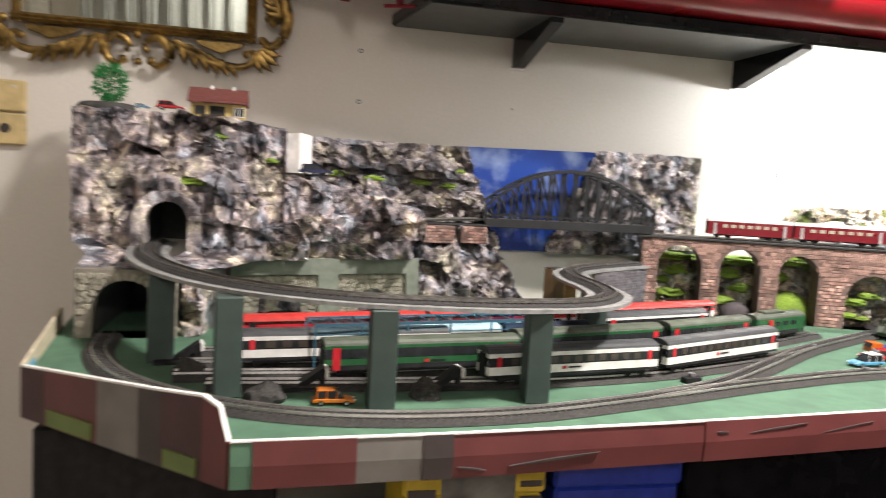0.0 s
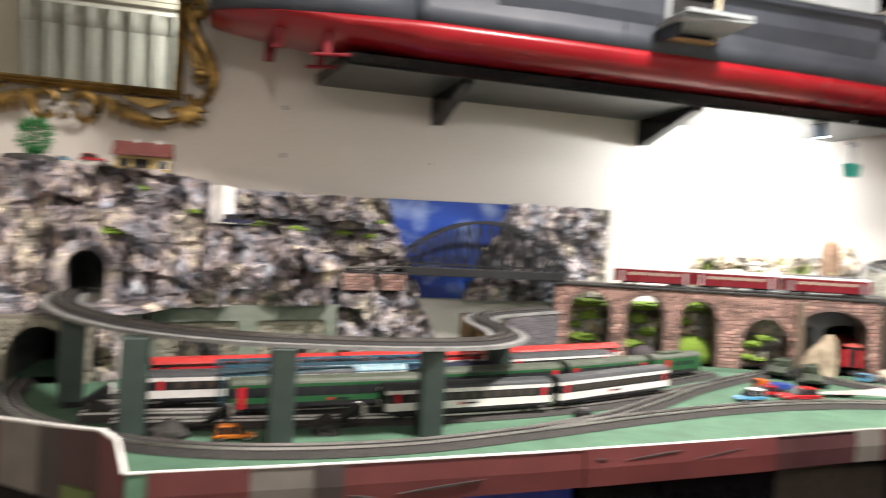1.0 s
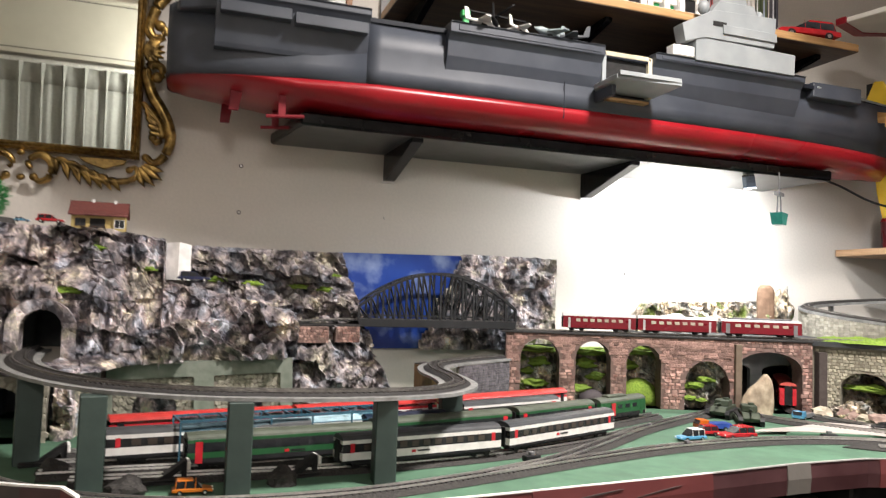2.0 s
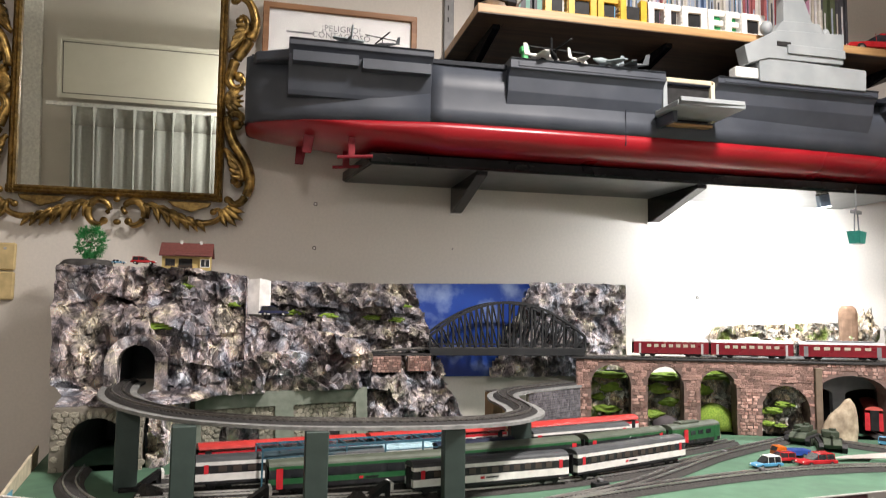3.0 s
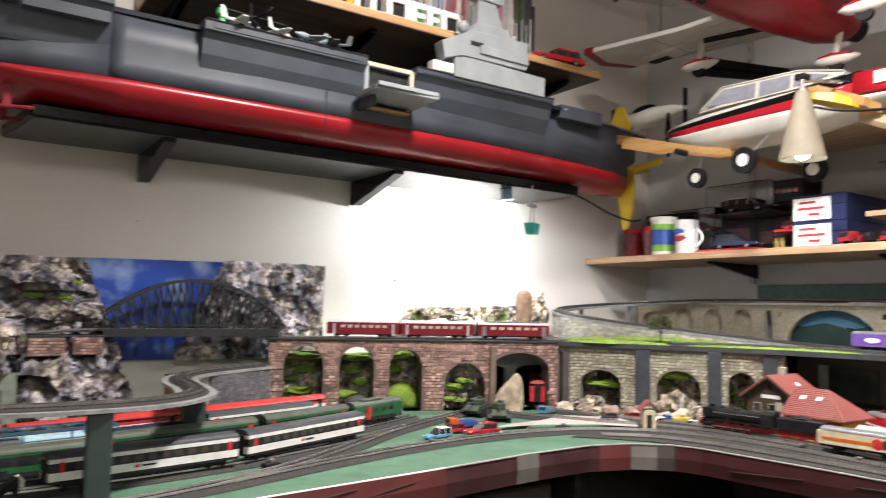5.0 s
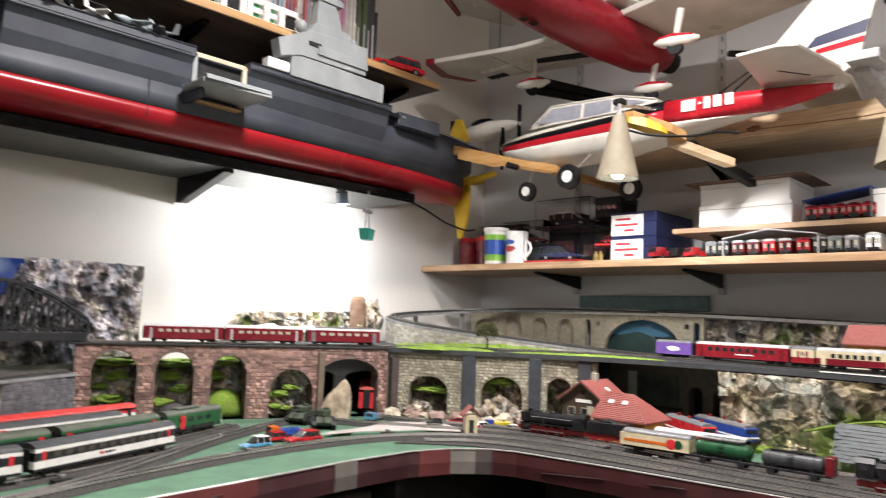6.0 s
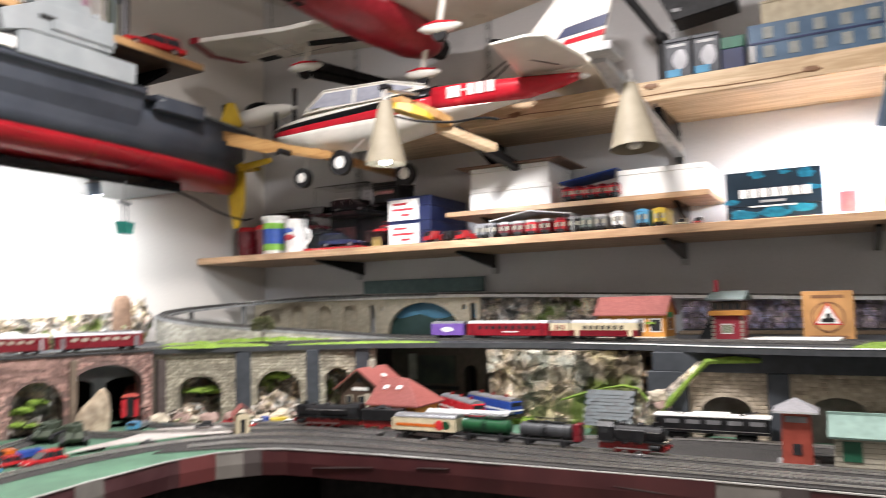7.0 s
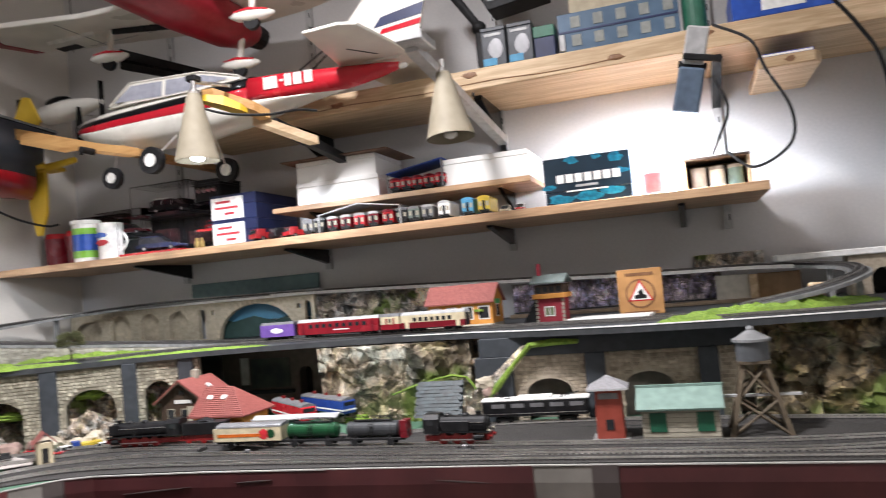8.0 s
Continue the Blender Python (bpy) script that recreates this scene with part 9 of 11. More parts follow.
# ---- buildings ----
def gable_house(name, at, rz, w, d, eave, ridge, wall, roof, label, over=0.006, windows=3, base=None, category="model house"):
    """A house with the ridge along local x."""
    t = thing(name, at, rz, label, category)
    part("wall", prism([(-d / 2, 0.0), (d / 2, 0.0), (d / 2, eave), (0, ridge - 0.002), (-d / 2, eave)], "x", -w / 2, w / 2), wall, t)
    k = (ridge - eave) / (d / 2)
    for s in (-1, 1):
        y1, z1 = s * (d / 2 + over), eave - k * over
        part("roof_slope", prism([(0, ridge), (y1, z1), (y1, z1 + 0.003), (0, ridge + 0.003)], "x", -w / 2 - over, w / 2 + over), roof, t, "roof")
    for s in (-1, 1):
        for i in range(windows):
            x = -w / 2 + w * (i + 0.5) / windows
            wn = part("window", bx(x - w * 0.28 / windows, x + w * 0.28 / windows, s * d / 2 - 0.0014, s * d / 2 + 0.0014, eave * 0.35, eave * 0.75), M_WINDOW, t)
            part("frame", bx(x - w * 0.34 / windows, x + w * 0.34 / windows, s * d / 2 - 0.0004, s * d / 2 + 0.0004, eave * 0.30, eave * 0.80), M_WHITE, wn)
        gw = part("gable_window", bx(s * w / 2 - 0.0014, s * w / 2 + 0.0014, -d * 0.10, d * 0.10, eave * 0.40, eave * 0.78), M_WINDOW, t)
        part("frame", bx(s * w / 2 - 0.0004, s * w / 2 + 0.0004, -d * 0.13, d * 0.13, eave * 0.36, eave * 0.82), M_WHITE, gw)
    if base:
        part("plinth", bx(-w / 2 - 0.001, w / 2 + 0.001, -d / 2 - 0.001, d / 2 + 0.001, 0, eave * 0.14), base, t)
    return t


M_YWALL = mat("yellow_stucco", (0.55, 0.42, 0.16), None, 0.8, bump=0.2)
M_REDROOF = mat("red_brown_roof_tile", (0.15, 0.045, 0.04), (0.20, 0.06, 0.05), 0.6, scale=200, bump=0.4)
M_REDROOF2 = mat("coral_roof_tile", (0.26, 0.072, 0.060), (0.34, 0.105, 0.088), 0.6, scale=200, bump=0.4)
M_TIMBER = mat("dark_brown_timber", (0.055, 0.032, 0.02), (0.08, 0.048, 0.03), 0.7, scale=120)
M_OWALL = mat("orange_stucco", (0.55, 0.24, 0.04), None, 0.8, bump=0.2)
h = thing("yellow_house", (-0.240, 1.885, 1.333), 0, "small yellow model house with a red-brown roof on the mountain top", "model house")
part("wall", bx(-0.046, 0.046, -0.022, 0.024, 0.0, 0.036), M_YWALL, h, "yellow stucco wall")
part("bay", bx(0.026, 0.047, -0.027, -0.021, 0.0, 0.034), M_YWALL, h)
part("gable_wall", prism([(-0.022, 0.036), (0.024, 0.036), (0.001, 0.055)], "x", -0.045, 0.045), M_YWALL, h)
for y0, z0, y1, z1 in ((-0.030, 0.030, 0.001, 0.0595), (0.031, 0.030, 0.001, 0.0595)):
    part("roof_slope", prism([(y0, z0), (y1, z1 - 0.003), (y1, z1), (y0, z0 + 0.003)], "x", -0.051, 0.051), M_REDROOF, h, "red-brown roof")
part("porch_roof", prism([(-0.036, 0.031), (-0.022, 0.037), (-0.022, 0.040), (-0.036, 0.034)], "x", -0.020, 0.049), M_REDROOF, h)
for x0, x1, z0, z1, yy in ((-0.038, -0.022, 0.012, 0.024, -0.0225), (0.029, 0.045, 0.010, 0.024, -0.0275)):
    wn = part("window", bx(x0, x1, yy - 0.0006, yy, z0, z1), M_WINDOW, h)
    for a, b, c, d in ((x0 - 0.001, x1 + 0.001, z1, z1 + 0.0012), (x0 - 0.001, x1 + 0.001, z0 - 0.0012, z0), (x0 - 0.001, x0, z0, z1), (x1, x1 + 0.001, z0, z1), ((x0 + x1) / 2 - 0.0005, (x0 + x1) / 2 + 0.0005, z0, z1)):
        part("frame", bx(a, b, yy - 0.0012, yy - 0.0002, c, d), M_WHITE if x0 > 0 else M_TIMBER, wn)
part("doorway", bx(-0.014, 0.012, -0.0228, -0.0222, 0.0, 0.026), M_DARKHOLE, h, "dark doorway")
for k in range(6):
    part("porch_rail", bx(-0.014 + 0.0052 * k, -0.0128 + 0.0052 * k, -0.0300, -0.0292, 0.0, 0.010), M_TIMBER, h)
part("rail_top", bx(-0.016, 0.014, -0.0304, -0.0288, 0.010, 0.0114), M_TIMBER, h)
part("porch_floor", bx(-0.018, 0.016, -0.031, -0.022, -0.002, 0.001), M_STONE, h)
for x in (-0.012, 0.026):
    part("chimney", bx(x - 0.0025, x + 0.0025, -0.002, 0.003, 0.056, 0.064), M_WHITE, h)
rockbase = thing("stone_terrace", (-0.425, 1.868, 1.333), 0, "dark rock terrace under the green tree", "rock")
part("rock", loft([[(r * (0.048 + 0.006 * noise.noise(Vector((a * 2, z * 90, 0)))) * math.cos(a), r * 0.030 * math.sin(a), z) for a in [k * math.pi / 9 for k in range(18)]] for z, r in ((0.0, 0.97), (0.006, 1.0), (0.012, 0.97), (0.017, 0.90), (0.019, 0.70))]), mat("dark_slate_terrace", (0.045, 0.042, 0.04), (0.085, 0.08, 0.075), 0.8, scale=60, bump=0.6), rockbase)
# brown timber station: main gable to the west, hipped wing to the south
st = thing("station_house", (1.418, 1.192, 1.0), 0, "dark brown timber station house with coral tiled roofs", "model house")
part("main_wall", prism([(-0.052, 0.0), (0.052, 0.0), (0.052, 0.076), (0.0, 0.112), (-0.052, 0.076)], "x", 0.0, 0.090), M_TIMBER, st, "dark brown boarded wall")
for s in (-1, 1):
    part("roof_slope", prism([(0, 0.1125), (s * 0.064, 0.068), (s * 0.064, 0.071), (0, 0.1160)], "x", -0.010, 0.100), M_REDROOF2, st, "coral tiled roof")
    part("barge_board", prism([(0, 0.1085), (s * 0.064, 0.064), (s * 0.064, 0.068), (0, 0.1125)], "x", -0.010, -0.0085), M_TIMBER, st)
part("chimney", bx(0.040, 0.052, -0.006, 0.006, 0.100, 0.130, 0.0006), M_STONE, st, "pale chimney")
part("name_board", bx(-0.0012, 0.0, -0.022, 0.018, 0.068, 0.075), M_WHITE, st, "white name board")
part("door", bx(-0.0012, 0.0, -0.028, -0.012, 0.030, 0.062), M_LITWIN, st, "pale door")
for y in (0.028, -0.005):
    w_ = part("window", bx(-0.0014, 0.0, y - 0.007, y + 0.007, 0.040, 0.056), M_WINDOW, st)
    part("frame", bx(-0.0010, 0.0, y - 0.0085, y + 0.0085, 0.0385, 0.0575), M_LITWIN, w_)
part("gable_window", bx(-0.0014, 0.0, -0.005, 0.005, 0.086, 0.094), M_WINDOW, st)
part("wing_wall", bx(-0.038, 0.048, -0.166, -0.052, 0.0, 0.050), M_OWALL, st, "orange wing wall")
for pts in (((-0.053, -0.052, 0.046), (-0.053, -0.178, 0.046), (0.008, -0.118, 0.094), (0.008, -0.052, 0.094)), ((-0.053, -0.178, 0.046), (0.058, -0.178, 0.046), (0.008, -0.118, 0.094)), ((0.058, -0.178, 0.046), (0.058, -0.052, 0.046), (0.008, -0.052, 0.094), (0.008, -0.118, 0.094))):
    bm = bmesh.new()
    lo, hi = [bm.verts.new(p) for p in pts], [bm.verts.new((p[0], p[1], p[2] + 0.003)) for p in pts]
    bm.faces.new(lo[::-1])
    bm.faces.new(hi)
    for a in range(len(pts)):
        b = (a + 1) % len(pts)
        bm.faces.new((lo[a], lo[b], hi[b], hi[a]))
    bmesh.ops.recalc_face_normals(bm, faces=bm.faces[:])
    part("wing_roof", bm, M_REDROOF2, st, "coral tiled hipped roof")
for r in range(15):
    t = (r + 0.5) / 15
    part("roof_rib", rod((-0.0535 + 0.061 * t, -0.053, 0.0492 + 0.048 * t), (-0.0535 + 0.061 * t, -0.177 + 0.060 * t, 0.0492 + 0.048 * t), 0.0008, n=5), M_REDROOF2, st)
for y in (-0.080, -0.112):
    sk = part("skylight", bx(-0.005, 0.005, -0.005, 0.005, 0.0, 0.003), M_WHITE, st)
    sk.matrix_basis = pose(-0.016, y, 0.0785, 0, -38, 0)
sk = part("skylight", bx(-0.005, 0.005, -0.005, 0.005, 0.0, 0.003), M_WHITE, st)
sk.matrix_basis = pose(0.045, -0.032, 0.0965, 35, 0, 0)
h = gable_house("orange_station", (1.700, 0.665, ZD), 83, 0.150, 0.062, 0.058, 0.090, M_OWALL, M_REDROOF2, "orange station building with a coral roof", over=0.006, windows=4, base=M_STONE)
for x in (-0.045, 0.0):
    part("flower_box", bx(x - 0.010, x + 0.010, 0.0315, 0.036, 0.034, 0.039), M_GRASS, h, "green flower box")
part("gable_shutter", bx(-0.0765, -0.0755, -0.014, 0.014, 0.048, 0.058), MATS["bright_green_plastic"], h, "green shutters")
part("platform", bx(-0.08, 0.11, 0.033, 0.062, 0.0, 0.008, 0.001), M_STONE, h, "stone platform")
sig = thing("signal_box", (1.680, 0.470, ZD), 84, "red signal box with a balcony and green-grey roof", "signal box")
part("lower_wall", bx(-0.028, 0.028, -0.022, 0.022, 0.0, 0.052, 0.0008), mat("crimson_timber", (0.28, 0.015, 0.03), None, 0.6), sig)
part("upper_wall", bx(-0.030, 0.030, -0.024, 0.024, 0.056, 0.078, 0.0008), M_TIMBER, sig)
part("balcony", bx(-0.034, 0.034, -0.028, 0.030, 0.050, 0.060, 0.0008), M_OWALL, sig, "ochre balcony")
for s in (-1, 1):
    part("roof_slope", prism([(0, 0.096), (s * 0.036, 0.080), (s * 0.036, 0.083), (0, 0.099)], "x", -0.036, 0.036), mat("green_grey_roof", (0.14, 0.17, 0.16), None, 0.6), sig)
part("chimney", bx(0.020, 0.028, -0.004, 0.004, 0.085, 0.122, 0.0006), MATS["crimson_timber"], sig, "red chimney")
w = part("window", bx(-0.010, 0.012, 0.0222, 0.0232, 0.014, 0.034), M_WHITE, sig, "white window")
for x0, x1 in ((-0.008, 0.0), (0.002, 0.010)):
    part("pane", bx(x0, x1, 0.0231, 0.0236, 0.016, 0.032), mat("pale_green_pane", (0.18, 0.22, 0.12), None, 0.3), w)
for k in range(4):
    part("upper_window", bx(-0.026 + 0.014 * k, -0.016 + 0.014 * k, 0.0242, 0.0248, 0.063, 0.074), M_WINDOW, sig)
part("stair", prism([(0.028, 0.0), (0.060, 0.0), (0.030, 0.052), (0.026, 0.052)], "y", 0.016, 0.022), M_BLACKM, sig)
for s in (-1, 1):
    for k in range(6):
        part("corner_stone", bx(s * 0.0275 - 0.003, s * 0.0275 + 0.003, 0.0205, 0.0226, 0.002 + 0.008 * k, 0.008 + 0.008 * k), M_STONE, sig)
sign = thing("wooden_sign", (1.735, 0.297, ZD), 87, "tan wooden sign with a white triangle warning sign", "sign")
part("board", bx(-0.045, 0.045, -0.003, 0.003, 0.0, 0.094, 0.001), mat("tan_board", (0.50, 0.26, 0.09), None, 0.6, scale=30), sign)
bm = rod((0, 0.0032, 0.043), (0, 0.0042, 0.043), 0.030, n=40)
part("ring", bm, mat("brown_ring", (0.22, 0.10, 0.04), None, 0.6), sign)
part("disc", rod((0, 0.0040, 0.043), (0, 0.0048, 0.043), 0.0265, n=40), MATS["tan_board"], sign)
part("red_triangle", prism([(-0.025, 0.028), (0.025, 0.028), (0, 0.072)], "y", 0.0046, 0.0054), M_COACH_BRED, sign)
part("white_triangle", prism([(-0.0205, 0.0305), (0.0205, 0.0305), (0, 0.066)], "y", 0.0052, 0.0060), M_WHITE, sign)
part("engine_shape", prism([(-0.012, 0.033), (0.012, 0.033), (0.012, 0.040), (0.004, 0.041), (0.004, 0.048), (-0.004, 0.052), (-0.006, 0.041), (-0.012, 0.040)], "y", 0.0058, 0.0066), M_BLACKM, sign)
part("title_bar", bx(-0.028, 0.028, 0.003, 0.0038, 0.080, 0.086), MATS["brown_ring"], sign)
part("foot_bar", bx(-0.034, 0.034, 0.003, 0.0038, 0.003, 0.007), MATS["brown_ring"], sign)
kiosk = thing("guard_hut", (1.208, 1.330, 1.0), -35, "small cream guard hut with a pinkish roof", "guard hut")
part("wall", bx(-0.010, 0.010, -0.010, 0.010, 0, 0.032, 0.0008), M_IVORYC, kiosk)
for s in (-1, 1):
    part("roof_slope", prism([(0, 0.044), (s * 0.015, 0.029), (s * 0.015, 0.031), (0, 0.0465)], "y", -0.013, 0.013), M_REDROOF2, kiosk)
part("door", bx(-0.004, 0.004, -0.0106, -0.0098, 0.004, 0.024), M_DARKHOLE, kiosk)
kiosk.scale = (1.3, 1.3, 1.3)
rt = thing("red_tower_hut", (1.338, 0.336, 1.0), 92, "narrow red hut with a grey pyramid roof", "hut")
M_HUTRED = mat("brick_red_paint", (0.28, 0.045, 0.025), None, 0.6)
part("wall", prism([(-0.021, 0.0), (0.021, 0.0), (0.0195, 0.078), (-0.0195, 0.078)], "y", -0.018, 0.018, bevel=0.0008), M_HUTRED, rt)
bm = bmesh.new()
v = [bm.verts.new((sx * 0.031, sy * 0.028, 0.080)) for sx, sy in ((-1, -1), (1, -1), (1, 1), (-1, 1))]
top = bm.verts.new((0, 0, 0.098))
bm.faces.new(v[::-1])
for i in range(4):
    bm.faces.new((v[i], v[(i + 1) % 4], top))
part("roof", bm, mat("pale_grey_slate", (0.24, 0.235, 0.245), None, 0.7, scale=200, bump=0.4), rt, "grey pyramid roof")
part("eave", bx(-0.031, 0.031, -0.028, 0.028, 0.077, 0.080), M_ROOF_L, rt)
part("upper_window", bx(-0.015, 0.015, 0.0181, 0.0188, 0.063, 0.072), M_GREYM, rt)
part("window", bx(-0.006, 0.006, 0.0181, 0.0188, 0.016, 0.032), M_WINDOW, rt)
part("plinth", bx(-0.028, 0.028, -0.022, 0.028, 0, 0.003), M_PLY, rt)
gh = thing("green_roof_hut", (1.335, 0.232, 1.0), 90, "beige hut with a pale mint roof and dark green shutters", "hut")
part("wall", bx(-0.055, 0.055, -0.026, 0.026, 0, 0.046, 0.0008), mat("beige_boards", (0.40, 0.37, 0.29), None, 0.7, scale=60), gh)
for k in range(6):
    part("board_line", bx(-0.0552, 0.0552, 0.0258, 0.0264, 0.006 + 0.007 * k, 0.0066 + 0.007 * k), M_MORTAR, gh)
M_MINT = mat("mint_roof_paint", (0.19, 0.285, 0.245), None, 0.6)
part("roof_slope", prism([(-0.004, 0.074), (0.036, 0.046), (0.037, 0.049), (-0.004, 0.077)], "x", -0.062, 0.062), M_MINT, gh, "pale mint roof")
part("roof_slope", prism([(-0.004, 0.074), (-0.034, 0.046), (-0.035, 0.049), (-0.004, 0.077)], "x", -0.062, 0.062), M_MINT, gh)
part("ridge", bx(-0.063, 0.063, -0.006, -0.001, 0.0755, 0.079), M_MINT, gh)
part("gable", prism([(-0.026, 0.046), (0.026, 0.046), (-0.004, 0.072)], "x", -0.054, 0.054), MATS["beige_boards"], gh)
for x in (-0.035, 0.032):
    part("shutter", bx(x - 0.012, x + 0.012, 0.0262, 0.0275, 0.014, 0.042), mat("dark_green_shutter", (0.01, 0.10, 0.05), None, 0.5), gh, "dark green shutter")
wt = thing("water_tower", (1.352, 0.122, 1.0), 90, "grey water tank on a braced wooden tower", "water tower")
M_TOWERWOOD = mat("tower_timber", (0.085, 0.062, 0.038), (0.13, 0.10, 0.062), 0.8, scale=120)
part("tank", rod((0, 0, 0.108), (0, 0, 0.137), 0.0235, n=24), mat("tower_tank_grey", (0.07, 0.075, 0.082), None, 0.5), wt)
M_TANKLID = mat("dull_zinc", (0.20, 0.205, 0.21), (0.26, 0.265, 0.27), 0.5)
part("tank_rim", rod((0, 0, 0.136), (0, 0, 0.140), 0.0275, n=24), M_TANKLID, wt)
part("tank_dome", rod((0, 0, 0.140), (0, 0, 0.152), 0.0255, 0.006, n=24), M_TANKLID, wt)
part("knob", ball((0, 0, 0.153), 0.006), M_TANKLID, wt, smooth=True)
for sx in (-1, 1):
    for sy in (-1, 1):
        part("leg", rod((sx * 0.040, sy * 0.034, 0), (sx * 0.014, sy * 0.014, 0.108), 0.0050, 0.0042, n=4), M_TOWERWOOD, wt)
for z0, z1, a, b in ((0.004, 0.052, 0.038, 0.027), (0.052, 0.100, 0.027, 0.016)):
    for s in (-1, 1):
        for k in (-1, 1):
            part("brace", rod((k * a, s * a * 0.85, z0), (-k * b, s * b * 0.9, z1), 0.0026, n=4), M_TOWERWOOD, wt)
            part("brace", rod((s * a, k * a * 0.85, z0), (s * b, -k * b * 0.9, z1), 0.0026, n=4), M_TOWERWOOD, wt)
part("platform", bx(-0.06, 0.05, -0.006, 0.006, 0.055, 0.058), M_ROOF_L, wt)
part("floor", bx(-0.022, 0.022, -0.022, 0.022, 0.104, 0.108), M_TOWERWOOD, wt)

# ---- shelves on the east wall ----
low = thing("long_shelf", (2.0, 0, 1.386), 0, "long varnished wooden wall shelf holding models and boxes", "shelf")
part("board", bx(-0.300, -0.001, 0.035, 1.995, 0.0, 0.019, 0.0012), M_SHELF, low)
for y in (1.590, 1.132, 0.612, 0.20):
    part("bracket", prism([(-0.002, -0.002), (-0.230, -0.002), (-0.230, -0.007), (-0.012, -0.040), (-0.002, -0.042)], "y", y - 0.007, y + 0.007, bevel=0.0006), M_BLACK, low, "black steel bracket")
small = thing("short_shelf", (2.0, 0, 1.476), 0, "short narrow wooden shelf above the long one", "shelf")
part("board", bx(-0.200, -0.001, 0.515, 1.180, 0.0, 0.013, 0.001), M_SHELF, small)
for y in (0.60, 1.10):
    part("bracket", prism([(-0.002, 0.0), (-0.15, 0.0), (-0.002, -0.05)], "y", y - 0.005, y + 0.005), M_BLACK, small)
upper = thing("pine_plank_shelf", (2.0, 0, 1.688), 0, "thick raw pine plank shelf with knots", "shelf")
part("plank", bx(-0.255, -0.001, -0.255, 1.42, 0.0, 0.046, 0.002), M_PINE, upper)
for y, z in ((1.25, 0.030), (0.95, 0.018), (0.62, 0.034), (0.30, 0.016), (0.12, 0.032)):
    part("knot", ball((-0.2552, y, z), 0.010, 0.06, 1.7, 0.7, 0.4, int(y * 40)), mat("pine_knot", (0.20, 0.10, 0.045), None, 0.5), upper, "dark knot", smooth=True)
part("crack", tube([Vector((-0.2553, 1.0 - 0.09 * k, 0.012 + 0.003 * math.sin(k * 1.7))) for k in range(9)], 0.0012, 5), MATS["pine_knot"], upper)
for y in (1.10, 0.62, 0.10):
    part("bracket", prism([(-0.002, 0.0), (-0.20, 0.0), (-0.20, -0.012), (-0.02, -0.075), (-0.002, -0.078)], "y", y - 0.010, y + 0.010, bevel=0.0008), M_BLACK, upper, "black steel bracket")
lowp = thing("plank_offcut", (1.74, 0, 1.628), 0, "short rounded pine board below the plank", "board")
part("board", prism([(0.0, 0.028), (0.0, -0.075), (0.02, -0.088), (0.24, -0.088), (0.24, 0.028)], "z", 0.0, 0.022, bevel=0.002), M_PINE, lowp)
part("knot", ball((-0.0002, -0.03, 0.011), 0.007, 0.05, 1.4, 0.8, 0.4, 3), MATS["pine_knot"], lowp)
blu = thing("blue_folder", (1.78, -0.025, 1.6505), 0, "blue plastic folder lying on the board", "folder")
part("cover", bx(-0.03, 0.15, -0.05, 0.05, 0.0, 0.008, 0.001), M_BLUE, blu)
part("edge", bx(-0.031, -0.029, -0.048, 0.048, 0.002, 0.006), M_WHITE, blu)
for y in (1.60, 1.132, 0.612, 0.10):
    t = thing("shelf_rail", (1.996, y, 1.33), 0, "pale slotted steel shelf rail on the grey wall", "shelf rail", "slotted shelf rails")
    part("channel", bx(-0.010, 0.003, -0.009, 0.009, 0.0, 0.95, 0.001), M_ROOF_L, t)
    for k in range(24):
        part("slot", bx(-0.0106, -0.0096, -0.004, -0.001, 0.02 + 0.038 * k, 0.034 + 0.038 * k), M_DARKHOLE, t)

ZS = 1.4053


def box_thing(name, x0, x1, y0, y1, z0, z1, material, label, category, lid=None, lid_mat=None):
    t = thing(name, ((x0 + x1) / 2, (y0 + y1) / 2, z0), 0, label, category)
    w, d, h = (x1 - x0) / 2, (y1 - y0) / 2, z1 - z0
    cut = h * (lid or 0.6)
    part("body", bx(-w, w, -d, d, 0, cut - 0.0004, 0.0012), material, t)
    part("lid", bx(-w - 0.0008, w + 0.0008, -d - 0.0008, d + 0.0008, cut, h, 0.0012), lid_mat or material, t)
    return t


M_NAVYBOX = mat("navy_card_box", (0.012, 0.018, 0.07), (0.02, 0.03, 0.10), 0.4, scale=18)
M_REDINK = mat("red_ink", (0.45, 0.03, 0.04), None, 0.6)
for z0, z1 in ((ZS, 1.471), (1.4715, 1.538)):
    t = box_thing("model_box", 1.775, 1.98, 1.212, 1.345, z0, z1, M_NAVYBOX, "navy blue model box with a white handwritten label", "box")
    lab = part("label", bx(-0.1042, -0.1030, -0.030, 0.064, 0.004, 0.060), M_WHITE, t, "white paper label")
    for k, (a, b) in enumerate(((0.006, 0.050), (-0.016, 0.054), (-0.004, 0.026))):
        part("writing_bar", bx(-0.1048, -0.1040, a, b, 0.045 - 0.015 * k, 0.051 - 0.015 * k), M_REDINK, lab)
M_WBOX = mat("white_card_box", (0.82, 0.82, 0.80), (0.84, 0.84, 0.82), 0.5, scale=8, stain=3, stain_amount=0.03)
for z0, z1, d in ((1.4895, 1.5445, 0.0), (1.545, 1.598, 0.006)):
    t = box_thing("white_carton", 1.812 + d, 1.99, 0.890 + d, 1.113, z0, z1, M_WBOX, "plain white card carton on the short shelf", "box", 0.8)
